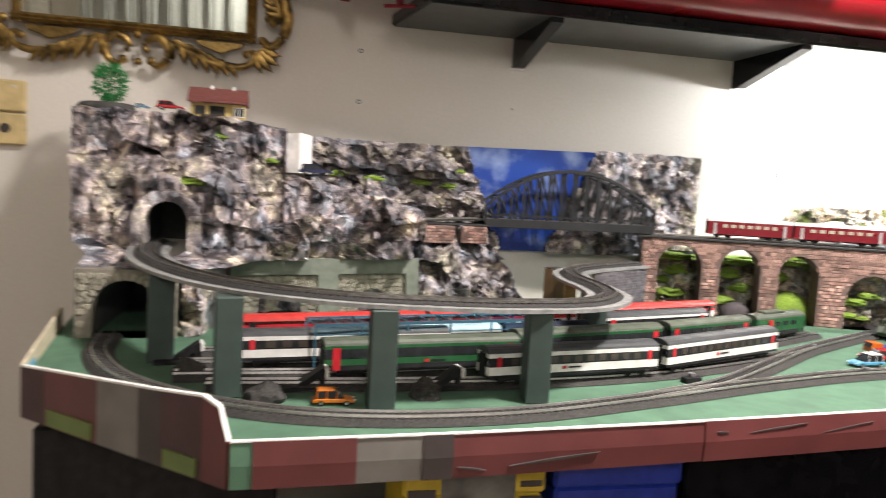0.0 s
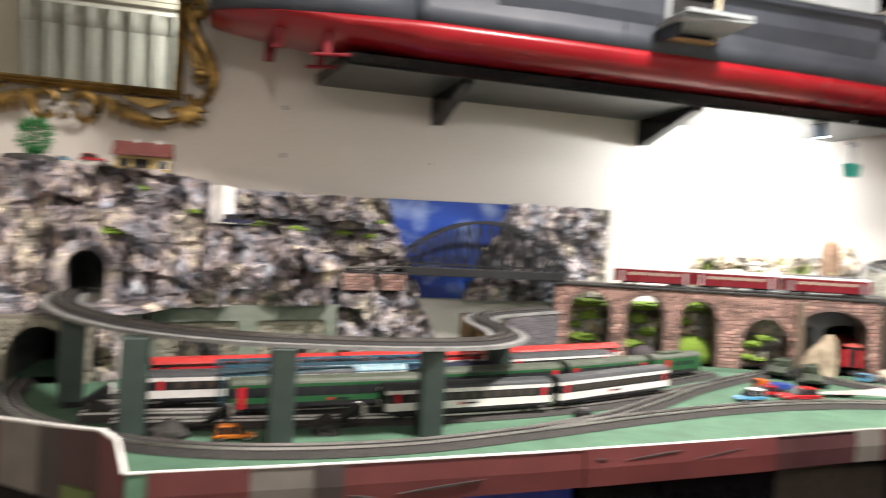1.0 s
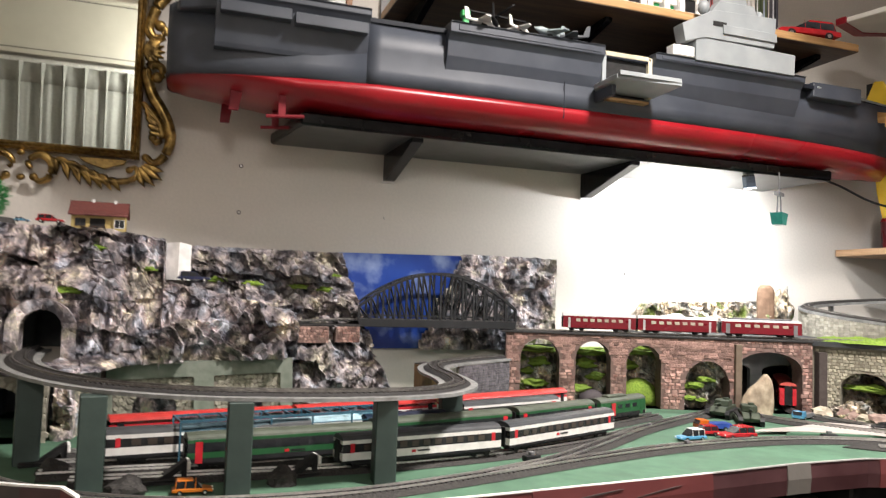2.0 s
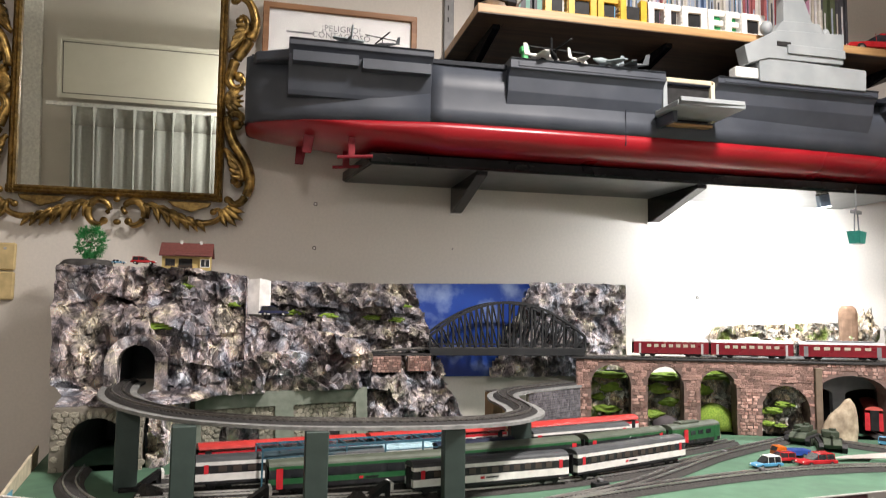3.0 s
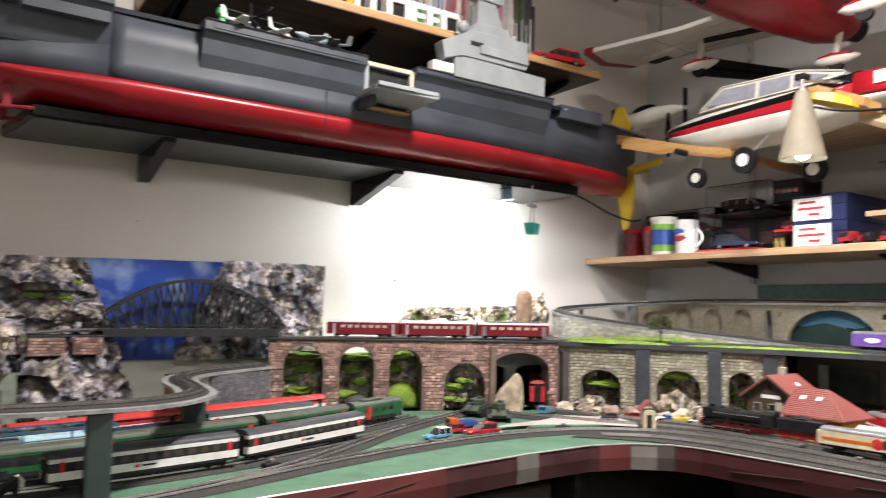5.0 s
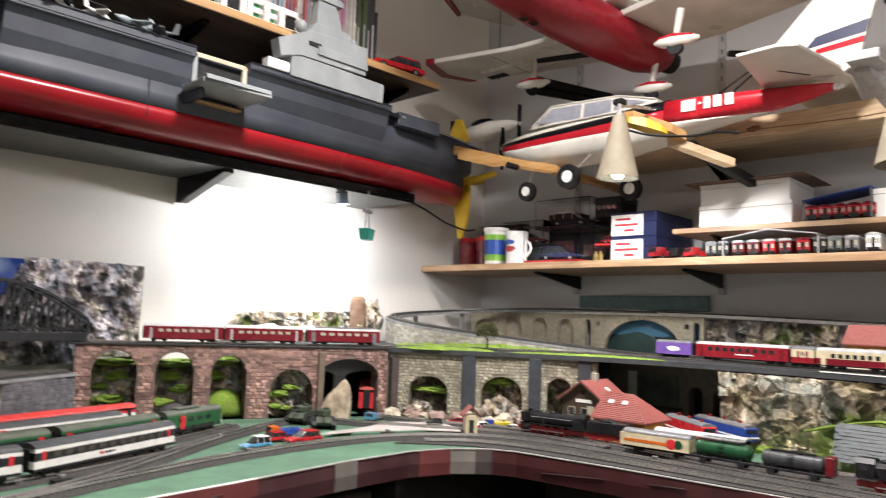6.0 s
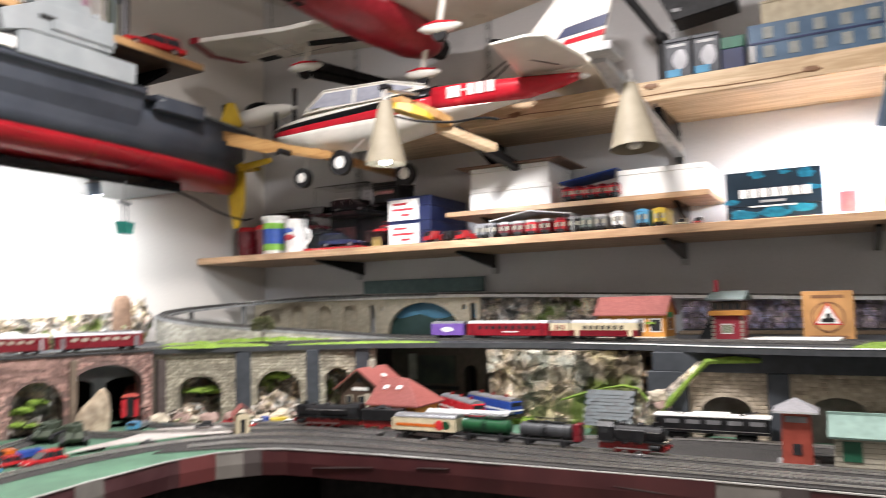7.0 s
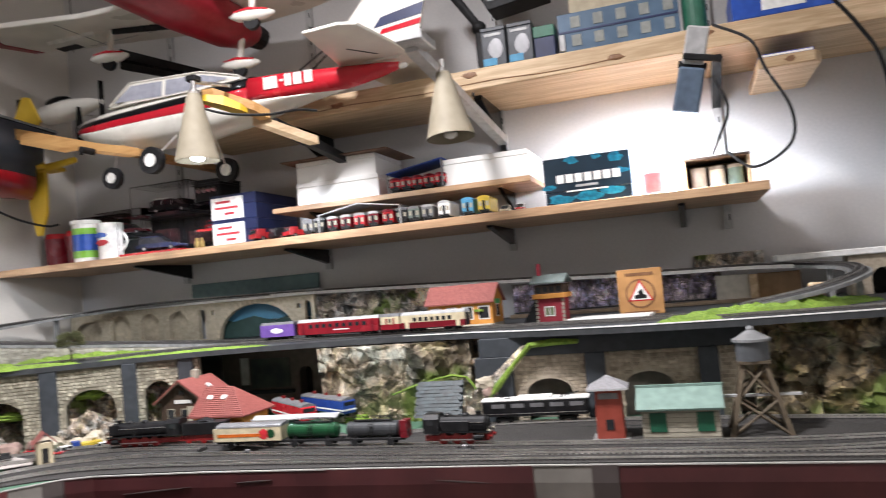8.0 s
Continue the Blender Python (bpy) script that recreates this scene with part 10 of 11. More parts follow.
flap = thing("card_flap", (1.90, 1.0, 1.5992), 0, "brown card sheet lying on the white cartons", "card")
part("sheet", bx(-0.105, 0.085, -0.145, 0.145, 0.0, 0.003), mat("brown_card_sheet", (0.16, 0.09, 0.055), None, 0.7), flap)
box_thing("white_carton", 1.812, 1.99, 0.520, 0.722, 1.4895, 1.552, M_WBOX, "long plain white card carton on the short shelf", "box", 0.8)
# striped blue gift box with its dark print
M_TEALD = mat("dark_teal_print", (0.008, 0.02, 0.035), (0.012, 0.03, 0.05), 0.35, scale=20)
M_CYAN = mat("cyan_print", (0.008, 0.12, 0.20), (0.02, 0.26, 0.40), 0.35, scale=110)
t = box_thing("gift_box", 1.732, 1.80, 0.292, 0.472, ZS, 1.506, M_TEALD, "dark teal printed box with cyan splashes and a white title", "box", 0.28)
for y, z, w in ((0.03, 0.093, 0.014), (-0.02, 0.094, 0.012), (-0.06, 0.090, 0.016), (-0.075, 0.06, 0.012), (0.06, 0.012, 0.018), (0.0, 0.015, 0.020), (-0.05, 0.02, 0.018), (0.078, 0.04, 0.012)):
    part("splash", ball((-0.0346, y, z), w, 0.03, 1.3, 0.55, 0.7, int(y * 500 + z * 90)), M_CYAN, t, "cyan splash")
for k in range(7):
    part("title_bar", bx(-0.0362, -0.0350, 0.064 - 0.0195 * k - 0.0155, 0.064 - 0.0195 * k, 0.046, 0.064), M_WHITE, t)
part("subtitle_bar", bx(-0.0360, -0.0350, -0.022, 0.025, 0.035, 0.040), M_ROOF_L, t)
part("subtitle_bar", bx(-0.0360, -0.0350, -0.042, 0.045, 0.026, 0.029), M_WHITE, t)


def mug(at, r, h, m, label, band=None, handle=True):
    t = thing("mug", at, 0, label, "mug", "mugs on the shelf")
    bm = rod((0, 0, 0), (0, 0, h), r * 0.92, r, 20, caps=False)
    rod((0, 0, 0.001), (0, 0, 0.002), r * 0.92, r * 0.92, 20, bm)
    rod((0, 0, 0.004), (0, 0, h), r * 0.84, r * 0.92, 20, bm, False)
    part("body", bm, m, t, smooth=False)
    part("rim", rod((0, 0, h - 0.001), (0, 0, h), r * 1.0, r * 1.0, 20), m, t)
    if handle:
        part("handle", tube([Vector((r * 0.3, -r * 0.9 - 0.016 * math.sin(math.pi * k / 8), h * (0.25 + 0.5 * k / 8))) for k in range(9)], 0.0035, 6), m, t)
    if band:
        for z0, z1, bmtl in band:
            part("band", rod((0, 0, h * z0), (0, 0, h * z1), r * (0.935 + 0.07 * z0), r * (0.935 + 0.07 * z1), 20, caps=False), bmtl, t)
    return t


M_RBLUE = mat("royal_blue_print", (0.02, 0.08, 0.42), None, 0.35)
M_LIME = mat("lime_print", (0.22, 0.50, 0.05), None, 0.35)
tub = mug((1.765, 1.742, ZS), 0.036, 0.105, M_WHITE, "white plastic tub with blue and lime bands", [(0.12, 0.30, M_LIME), (0.30, 0.72, M_RBLUE), (0.72, 0.88, M_LIME)], False)
tub.name = "plastic_tub"
tub["category"] = "tub"
part("lid", rod((0, 0, 0.104), (0, 0, 0.114), 0.039, n=20), M_WHITE, tub)
m2 = mug((1.758, 1.655, ZS), 0.033, 0.098, M_WHITE, "white mug with a blue and red print")
part("print", ball((-0.029, 0.004, 0.066), 0.018, 0.25, 1.0, 0.55, 0.3, 1), M_RBLUE, m2, "blue print")
part("print", ball((-0.029, 0.002, 0.045), 0.018, 0.25, 1.0, 0.5, 0.4, 6), M_REDINK, m2, "red print")
mug((1.742, 0.250, ZS), 0.019, 0.044, mat("pink_glaze", (0.55, 0.22, 0.26), None, 0.3), "small pink mug beside the printed box", handle=False)
mug((1.765, 0.208, ZS), 0.020, 0.046, M_WHITE, "small white mug beside the printed box", handle=False)
# display cases


def display_case(at, w, d, h, base, label):
    t = thing("display_case", at, 0, label, "display case", "display cases")
    part("base", bx(-d / 2, d / 2, -w / 2, w / 2, 0, 0.008, 0.001), base, t)
    for nm, b in (("front_pane", bx(-d / 2, -d / 2 + 0.0015, -w / 2, w / 2, 0.008, h)), ("side_pane", bx(-d / 2 + 0.0015, d / 2, -w / 2, -w / 2 + 0.0015, 0.008, h)), ("side_pane", bx(-d / 2 + 0.0015, d / 2, w / 2 - 0.0015, w / 2, 0.008, h)),
                  ("top_pane", bx(-d / 2, d / 2, -w / 2, w / 2, h, h + 0.0015))):
        part(nm, b, M_GLASS, t, "clear acrylic pane").visible_shadow = False
    return t


display_case((1.785, 1.512, ZS), 0.190, 0.11, 0.105, M_CARRED, "clear acrylic display case on a red base")
display_case((1.86, 1.525, 1.5125), 0.19, 0.12, 0.085, M_BLACKM, "clear acrylic display case stacked on another")


def big_car(at, rz, m, L, label, deco=None):
    t = car(at, rz, m, label, L, "car", group="model sports cars", top=deco)
    t.name = "model_sports_car"
    return t


big_car((1.785, 1.512, ZS + 0.009), -80, M_NAVY, 0.125, "dark blue model racing car in a clear case")
big_car((1.86, 1.525, 1.5225), -85, M_LOCO, 0.13, "black and white model car in a clear case", M_WHITE)
dark = thing("black_storage_case", (1.90, 1.75, ZS), 0, "low black storage case at the shelf's corner", "storage case")
part("body", bx(-0.06, 0.09, -0.12, 0.12, 0.0, 0.058, 0.003), M_BLACKM, dark)
part("lid", bx(-0.062, 0.092, -0.122, 0.122, 0.0585, 0.066, 0.003), M_LOCO, dark)
display_case((1.89, 1.70, ZS + 0.0665), 0.16, 0.10, 0.075, M_BLACKM, "clear acrylic case with a red model car")
big_car((1.89, 1.70, ZS + 0.0755), -85, M_COACH_RED, 0.105, "dark red model racing car in a clear case")
display_case((1.90, 1.83, ZS + 0.0665), 0.075, 0.09, 0.07, M_BLACKM, "small clear acrylic case on the black storage case")
big_car((1.90, 1.83, ZS + 0.0755), -80, M_LOCO, 0.060, "small black model car in a clear case", M_GREYM)
rc = thing("red_jar", (1.83, 1.835, ZS + 0.0), 0, "dark red lidded jar", "jar", "red jars")
part("body", rod((0, 0, 0), (0, 0, 0.085), 0.030, 0.034, n=18), M_COACH_RED, rc)
part("lid", rod((0, 0, 0.085), (0, 0, 0.100), 0.035, 0.028, n=18), M_CARRED, rc)
copy_thing(rc, pose(1.845, 1.925, ZS))
yb = display_case((1.86, 1.385, ZS), 0.078, 0.10, 0.128, M_CARRED, "clear acrylic case with a mustard card and a red model car")
part("card", bx(0.040, 0.043, -0.036, 0.036, 0.010, 0.124), mat("mustard_card", (0.33, 0.29, 0.10), None, 0.5), yb, "mustard card back")
big_car((1.86, 1.385, ZS + 0.060), -80, M_CARRED, 0.068, "red model sports car in a clear case")
part("car_shelf", bx(-0.045, 0.040, -0.036, 0.036, 0.052, 0.058), M_CARRED, yb, "red plinth")
chest = thing("black_engine_model", (1.87, 1.385, ZS + 0.1298), 0, "black model engine with chrome pipes on a clear case", "model")
part("block", bx(-0.050, 0.045, -0.042, 0.042, 0.0, 0.060, 0.004), M_BLACKM, chest)
for k in range(4):
    part("chrome_pipe", rod((-0.056, -0.024 + 0.016 * k, 0.028), (-0.050, -0.024 + 0.016 * k, 0.034), 0.006, n=10), M_RAIL, chest, "chrome pipe")
for k in range(3):
    part("fin", bx(-0.053, 0.045, -0.044, 0.044, 0.044 + 0.006 * k, 0.046 + 0.006 * k), M_LOCO, chest)
# black cartons added in place of dark clutter and shade behind the cases
for y0, y1, z1, x0 in ((1.44, 1.545, 1.545, 1.926), (1.55, 1.66, 1.575, 1.926), (1.78, 1.965, 1.560, 1.952)):
    t = box_thing("model_carton", x0, 1.985, y0, y1, ZS if y1 < 1.7 else ZS + 0.067, z1, M_BLACKM, "black carton added for dark clutter and shade at the shelf's back", "box", 0.85, M_LOCO)
    part("picture", bx(-(1.985 - x0) / 2 - 0.0012, -(1.985 - x0) / 2, -(y1 - y0) * 0.36, (y1 - y0) * 0.36, (z1 - ZS) * 0.25, (z1 - ZS) * 0.5), mat("dark_car_picture", (0.03, 0.02, 0.025), (0.16, 0.05, 0.05), 0.4, scale=40), t, "dark red car picture")
for y in (1.372, 1.358):
    g = thing("brass_bottle", (1.745, y, ZS), 0, "tiny brass bottle on the shelf", "bottle", "brass bottles")
    part("body", rod((0, 0, 0), (0, 0, 0.020), 0.007, n=12), mat("brass", (0.50, 0.36, 0.14), None, 0.3, metal=1.0), g)
    part("neck", rod((0, 0, 0.020), (0, 0, 0.028), 0.004, n=12), MATS["brass"], g)
# red engines and little trains on the shelf
for y, m, lab, L in ((1.172, M_CARRED, "red toy fire engine on the shelf", 0.055), (1.122, M_LOCO, "black toy lorry on the shelf", 0.050), (1.085, M_CARRED, "red and white toy lorry on the shelf", 0.048)):
    car((1.765, y, ZS), 150, m, lab, L * 1.75, "truck", cargo=m, group="vehicles on the shelf")


def shelf_wagon(x, y, z, m, roof, label, L=0.075, H=0.040):
    """A wagon whose end faces the room."""
    t = thing("shelf_wagon", (x, y, z), 180, label, "railway wagon", "wagons on the shelf")
    part("body", bx(-L / 2, L / 2, -0.0135, 0.0135, 0.008, H - 0.006, 0.001), m, t)
    part("roof", prism(roof_prof(0.0145, H - 0.006, 0.006), "x", -L / 2 - 0.001, L / 2 + 0.001), roof, t)
    part("frame", bx(-L / 2, L / 2, -0.010, 0.010, 0.004, 0.008), M_BLACKM, t)
    part("end_door", bx(L / 2, L / 2 + 0.0010, -0.0032, 0.0032, 0.011, H * 0.74, 0.0002), M_WINDOW, t, "dark gangway door")
    for s in (-1, 1):
        part("end_window", bx(L / 2, L / 2 + 0.0008, s * 0.0082 - 0.0030, s * 0.0082 + 0.0030, H * 0.46, H * 0.70), M_LITWIN, t)
        part("buffer", rod((L / 2, s * 0.008, 0.0105), (L / 2 + 0.005, s * 0.008, 0.0105), 0.0018, 0.0026, n=8), M_BLACKM, t)
    part("buffer_beam", bx(L / 2, L / 2 + 0.002, -0.012, 0.012, 0.008, 0.012), M_BLACKM, t)
    wheels(t, (-L * 0.3, L * 0.3), 0.0105, 0.0045, M_BLACKM)
    return t


ROW = [(1.050, M_GREYM, M_GREYM, "dark grey wagon"), (1.020, M_LOCO, M_GREYM, "black wagon"), (0.985, M_COACH_RED, M_ROOF_L, "dark red coach"), (0.950, M_COACH_RED, M_ROOF_L, "dark red coach"), (0.915, M_COACH_BRED, M_ROOF_L, "red coach"), (0.880, M_COACH_RED, M_ROOF_L, "dark red coach"),
       (0.842, M_CARRED, M_COACH_RED, "bright red coach"), (0.808, M_LOCO, M_GREYM, "dark wagon"), (0.778, mat("grey_green_wagon", (0.12, 0.15, 0.13), None, 0.5), M_GREYM, "grey-green wagon"), (0.745, M_GREYM, M_ROOF_L, "grey wagon"), (0.705, M_WHITE, M_ROOF_L, "white wagon"),
       (0.650, M_SKYBLUE, M_SKYBLUE, "sky blue wagon"), (0.612, M_YELLOW, M_YELLOW, "yellow wagon")]
for i, (y, m, r, lab) in enumerate(ROW):
    shelf_wagon(1.775, y, ZS, m, r, lab + " parked end-on on the shelf", H=0.044 if i > 9 else 0.040)
car((1.745, 0.566, ZS), 180, M_IVORYC, "small cream toy car on the shelf", 0.045, "van", group="vehicles on the shelf")
car((1.745, 0.532, ZS), 180, M_CARRED, "small red and white toy car on the shelf", 0.045, "van", group="vehicles on the shelf", top=M_WHITE)
can = thing("shelf_canopy", (1.775, 0.915, ZS), 0, "silver ribbed canopy over the little coaches", "canopy")
part("roof", prism([(-0.105, 0.045), (0.0, 0.060), (0.105, 0.042), (0.105, 0.044), (0.0, 0.063), (-0.105, 0.047)], "x", -0.045, 0.035), M_ROOF_L, can)
for y in (-0.105, 0.104):
    for x in (-0.040, 0.030):
        part("post", bx(x - 0.0015, x + 0.0015, y - 0.0012, y + 0.0012, 0.0, 0.046), M_ROOF_L, can)
for i in range(5):
    shelf_wagon(1.835, 0.845 - 0.029 * i, 1.4893, M_COACH_BRED, M_COACH_RED, "bright red narrow gauge coach parked end-on on the short shelf", 0.06, 0.036)
shed = thing("blue_shed_roof", (1.845, 0.790, 1.4893), 0, "royal blue shed roof over the red coaches", "shed")
part("roof", prism([(0.072, 0.044), (-0.070, 0.066), (-0.070, 0.0685), (0.072, 0.0465)], "x", -0.05, 0.05), M_RBLUE, shed)
part("wall", bx(0.044, 0.047, -0.068, 0.072, 0.0, 0.044), M_GREYM, shed)
for y in (-0.068, 0.070):
    part("post", bx(-0.046, -0.043, y - 0.0015, y + 0.0015, 0.0, 0.045 if y > 0 else 0.066), M_GREYM, shed)
# case with bottles at the shelf's end
dc = thing("wooden_show_case", (1.80, 0.125, ZS), 0, "small dark wooden show case with pale jars", "show case")
for y in (-0.062, 0.062):
    part("side", bx(-0.05, 0.06, y - 0.003, y + 0.003, 0, 0.060, 0.001), M_PINE, dc)
part("top", bx(-0.05, 0.06, -0.065, 0.065, 0.060, 0.066, 0.001), M_TIMBER, dc)
part("back", bx(0.055, 0.06, -0.06, 0.06, 0, 0.060), M_TIMBER, dc)
for k, m in enumerate((M_ROOF_L, M_WHITE, mat("pale_teal_jar", (0.2, 0.33, 0.33), None, 0.4))):
    j = thing("small_jar", (1.785, 0.160 - 0.036 * k, ZS), 0, "small %s jar in the show case" % ("grey", "white", "pale teal")[k], "jar", "jars in the show case")
    part("body", rod((0, 0, 0), (0, 0, 0.040), 0.015, n=16), m, j)
    part("lid", rod((0, 0, 0.040), (0, 0, 0.047), 0.0155, n=16), M_ROOF_L, j)

# ---- on the pine plank ----
ZP = 1.7345
M_BULB = mat("dark_bulb_box", (0.035, 0.04, 0.05), None, 0.4)
for y in (0.56, 0.500):
    t = box_thing("bulb_box", 1.752, 1.80, y - 0.027, y + 0.027, ZP, ZP + 0.088, M_BULB, "dark light bulb box with a pale bulb picture", "box", 0.9)
    part("bulb_picture", ball((-0.0242, -0.004, 0.038), 0.020, 0.03, 0.85, 1.15, 0.1, 3), mat("bulb_print", (0.40, 0.40, 0.42), None, 0.4), t, "pale bulb picture")
    part("blue_corner", bx(-0.0248, -0.0242, -0.005, 0.026, 0.002, 0.018), M_SKYBLUE, t)
    part("title_bar", bx(-0.0248, -0.0242, -0.018, 0.020, 0.068, 0.074), M_ROOF_L, t)
box_thing("green_tin", 1.76, 1.82, 0.425, 0.470, ZP, ZP + 0.072, M_NAVYBOX, "navy and green tin on the plank", "tin", 0.65, mat("dark_green_tin", (0.02, 0.12, 0.07), None, 0.4))
M_DKBLUE = mat("dusty_blue_box", (0.05, 0.10, 0.17), (0.08, 0.14, 0.22), 0.4, scale=25)
bl = thing("blue_tray", (1.755, 0.290, ZP), 0, "long blue tray of small labelled drawers", "tray")
part("tray", bx(0.0, 0.10, -0.125, 0.125, 0.0, 0.085, 0.001), M_DKBLUE, bl)
for k in range(5):
    for j in range(2):
        part("drawer_label", bx(-0.0014, 0.0, -0.115 + 0.048 * k, -0.095 + 0.048 * k, 0.012 + 0.040 * j, 0.036 + 0.040 * j), mat("faded_label", (0.22, 0.23, 0.21), None, 0.6), bl)
part("dark_line", bx(-0.0012, 0.0, -0.125, 0.125, 0.042, 0.046), M_NAVYBOX, bl)
part("clip", bx(-0.004, 0.0, 0.112, 0.124, 0.004, 0.040, 0.001), M_ROOF_L, bl, "shiny metal clip")
box_thing("beige_carton", 1.775, 1.85, 0.20, 0.39, ZP + 0.0855, ZP + 0.14, mat("beige_carton_card", (0.42, 0.36, 0.25), None, 0.7), "beige card carton on the blue tray", "box", 0.9)
fold = thing("blue_box_file", (1.79, -0.04, ZP), 0, "bright blue box file with a white label", "box file")
part("body", bx(-0.04, 0.10, -0.085, 0.105, 0.0, 0.07, 0.002), M_RBLUE, fold)
part("label", bx(-0.0408, -0.040, -0.03, 0.05, 0.012, 0.034), M_WHITE, fold, "white label")
tg = thing("teal_canister", (1.775, 0.135, ZP), 0, "dark teal canister on the plank", "canister")
part("body", rod((0, 0, 0), (0, 0, 0.085), 0.024, n=18), MATS["dark_green_tin"], tg)
part("lid", rod((0, 0, 0.085), (0, 0, 0.092), 0.025, n=18), M_ROOF_L, tg)
dm = thing("leaning_case", (1.86, 0.545, 1.800), 0, "black card case leaning on the boxes with a dark clamp arm", "case")
part("case", prism([(0.066, 0.148), (0.039, 0.091), (-0.100, 0.108), (-0.100, 0.200), (0.066, 0.200)], "x", -0.03, 0.05, bevel=0.002), M_BLACKM, dm)
part("emblem", bx(-0.0312, -0.030, 0.020, 0.038, 0.112, 0.120), M_GREYM, dm, "small grey emblem")
part("clamp_arm", rod((0.0, 0.071, 0.067), (0.0, 0.150, 0.19), 0.010, 0.012, n=10), M_BLACKM, dm)
part("clamp_knob", ball((0.0, 0.071, 0.064), 0.018), M_BLACKM, dm, smooth=True)
part("foot", bx(-0.010, 0.010, 0.060, 0.080, -0.0655, 0.06, 0.002), M_BLACKM, dm)

# ---- red and white light aircraft model ----
M_PW = mat("plane_white_film", (0.70, 0.68, 0.62), None, 0.3, scale=8, stain=5, stain_amount=0.15)
M_PR = mat("plane_red_film", (0.52, 0.014, 0.028), (0.58, 0.018, 0.034), 0.25, scale=8)
M_PD = mat("plane_dark_red_film", (0.26, 0.008, 0.018), None, 0.3)
plane = thing("model_aeroplane", (1.665, 1.16, 1.655), -90, "large red and white high-wing model aeroplane on the plank", "model aeroplane")
FUS = [(-0.478, 0.010, 0.068, 0.090), (-0.468, 0.022, 0.056, 0.094), (-0.44, 0.038, 0.040, 0.099), (-0.39, 0.049, 0.022, 0.106), (-0.32, 0.056, 0.004, 0.114), (-0.22, 0.060, -0.004, 0.120), (-0.10, 0.060, -0.002, 0.124), (0.0, 0.057, 0.014, 0.127), (0.05, 0.054, 0.024, 0.129), (0.12, 0.047, 0.040, 0.127),
       (0.20, 0.038, 0.054, 0.121), (0.28, 0.028, 0.062, 0.115), (0.36, 0.018, 0.074, 0.108), (0.405, 0.010, 0.086, 0.102)]


def along(pts, x):
    """A height read off a broken line."""
    for (a, za), (b, zb) in zip(pts, pts[1:]):
        if x <= b:
            return za + (zb - za) * max(0.0, (x - a) / (b - a))
    return pts[-1][1]


def fus_band(name, low, high, material, label="", x0=-9, x1=9):
    """A strip of the rounded fuselage between two heights, closed across."""
    rings = []
    for x, w, lo, hi in FUS:
        if x0 <= x <= x1:
            a, b = max(lo, min(hi, low(x))), max(lo, min(hi, high(x)))
            side = []
            for k in range(6):
                z = a + (b - a) * k / 5
                u = max(-1.0, min(1.0, 2 * (z - lo) / (hi - lo) - 1))
                side.append((x, -w * max(0.0, 1 - abs(u) ** 3.2) ** 0.5 - 0.0005, z))
            rings.append(side + [(p, -q, r) for p, q, r in side[::-1]])
    return part(name, loft(rings), material, plane, label, smooth=True)


def red_low(x):
    return along([(-0.48, 0.064), (-0.386, 0.057), (-0.17, 0.060), (0.30, 0.060), (0.31, -1)], x)


def red_top(x):
    return along([(-0.48, 0.074), (-0.386, 0.073), (-0.17, 0.078), (0.05, 0.092)], x)


def black_top(x):
    return along([(-0.48, 0.082), (-0.386, 0.085), (-0.17, 0.096), (-0.04, 0.104), (0.05, 0.1285)], x)


fus_band("belly", lambda x: -1, red_low, M_PW, "white belly", x1=0.30)
fus_band("red_stripe", red_low, red_top, M_PR, "red stripe", x1=0.06)
fus_band("black_stripe", red_top, black_top, M_BLACK, "black stripe", x1=0.06)
fus_band("nose_top", black_top, lambda x: 1, M_PW, x1=0.06)
fus_band("rear_body", red_low, lambda x: 1, M_PR, "red rear body", x0=0.045)
part("tail_skid", ball((0.412, 0, 0.092), 0.009, 1.5, 0.8, 0.8), M_WHITE, plane, smooth=True)
part("cabin", loft([[(x, -w, z0), (x, w, z0), (x, w * 0.86, z1), (x, -w * 0.86, z1)] for x, w, z0, z1 in ((-0.348, 0.049, 0.107, 0.111), (-0.280, 0.054, 0.108, 0.160), (-0.075, 0.054, 0.108, 0.152), (0.030, 0.050, 0.116, 0.126))]), M_PW, plane, "white cabin")
M_CANOPY = mat("grey_canopy", (0.30, 0.31, 0.36), None, 0.12)
for a in (((-0.322, 0.116), (-0.275, 0.152), (-0.182, 0.149), (-0.182, 0.111)), ((-0.172, 0.111), (-0.172, 0.149), (-0.092, 0.146), (-0.092, 0.113)), ((-0.084, 0.114), (-0.084, 0.145), (-0.068, 0.143), (0.004, 0.123))):
    for s in (-1, 1):
        bm = bmesh.new()
        for off in (0.0012, -0.004):
            bm.faces.new([bm.verts.new((x, s * (0.054 * (1 - 0.14 * (z - 0.108) / 0.046) + off), z)) for x, z in a])
        part("window", bm, M_CANOPY, plane, "grey window")
part("roof_edge", tube([Vector((x, -0.0475, z)) for x, z in ((-0.342, 0.113), (-0.278, 0.160), (-0.075, 0.152), (0.028, 0.126))], 0.0022, 6), M_PW, plane, "white cabin frame")
part("propeller", loft([[(-0.486, -0.004, 0.02), (-0.486, 0.004, 0.02), (-0.482, 0.004, 0.02), (-0.482, -0.004, 0.02)], [(-0.488, -0.010, 0.08), (-0.488, 0.010, 0.08), (-0.480, 0.010, 0.08), (-0.480, -0.010, 0.08)], [(-0.486, -0.004, 0.145), (-0.486, 0.004, 0.145), (-0.482, 0.004, 0.145), (-0.482, -0.004, 0.145)]]), M_BLACKM, plane)
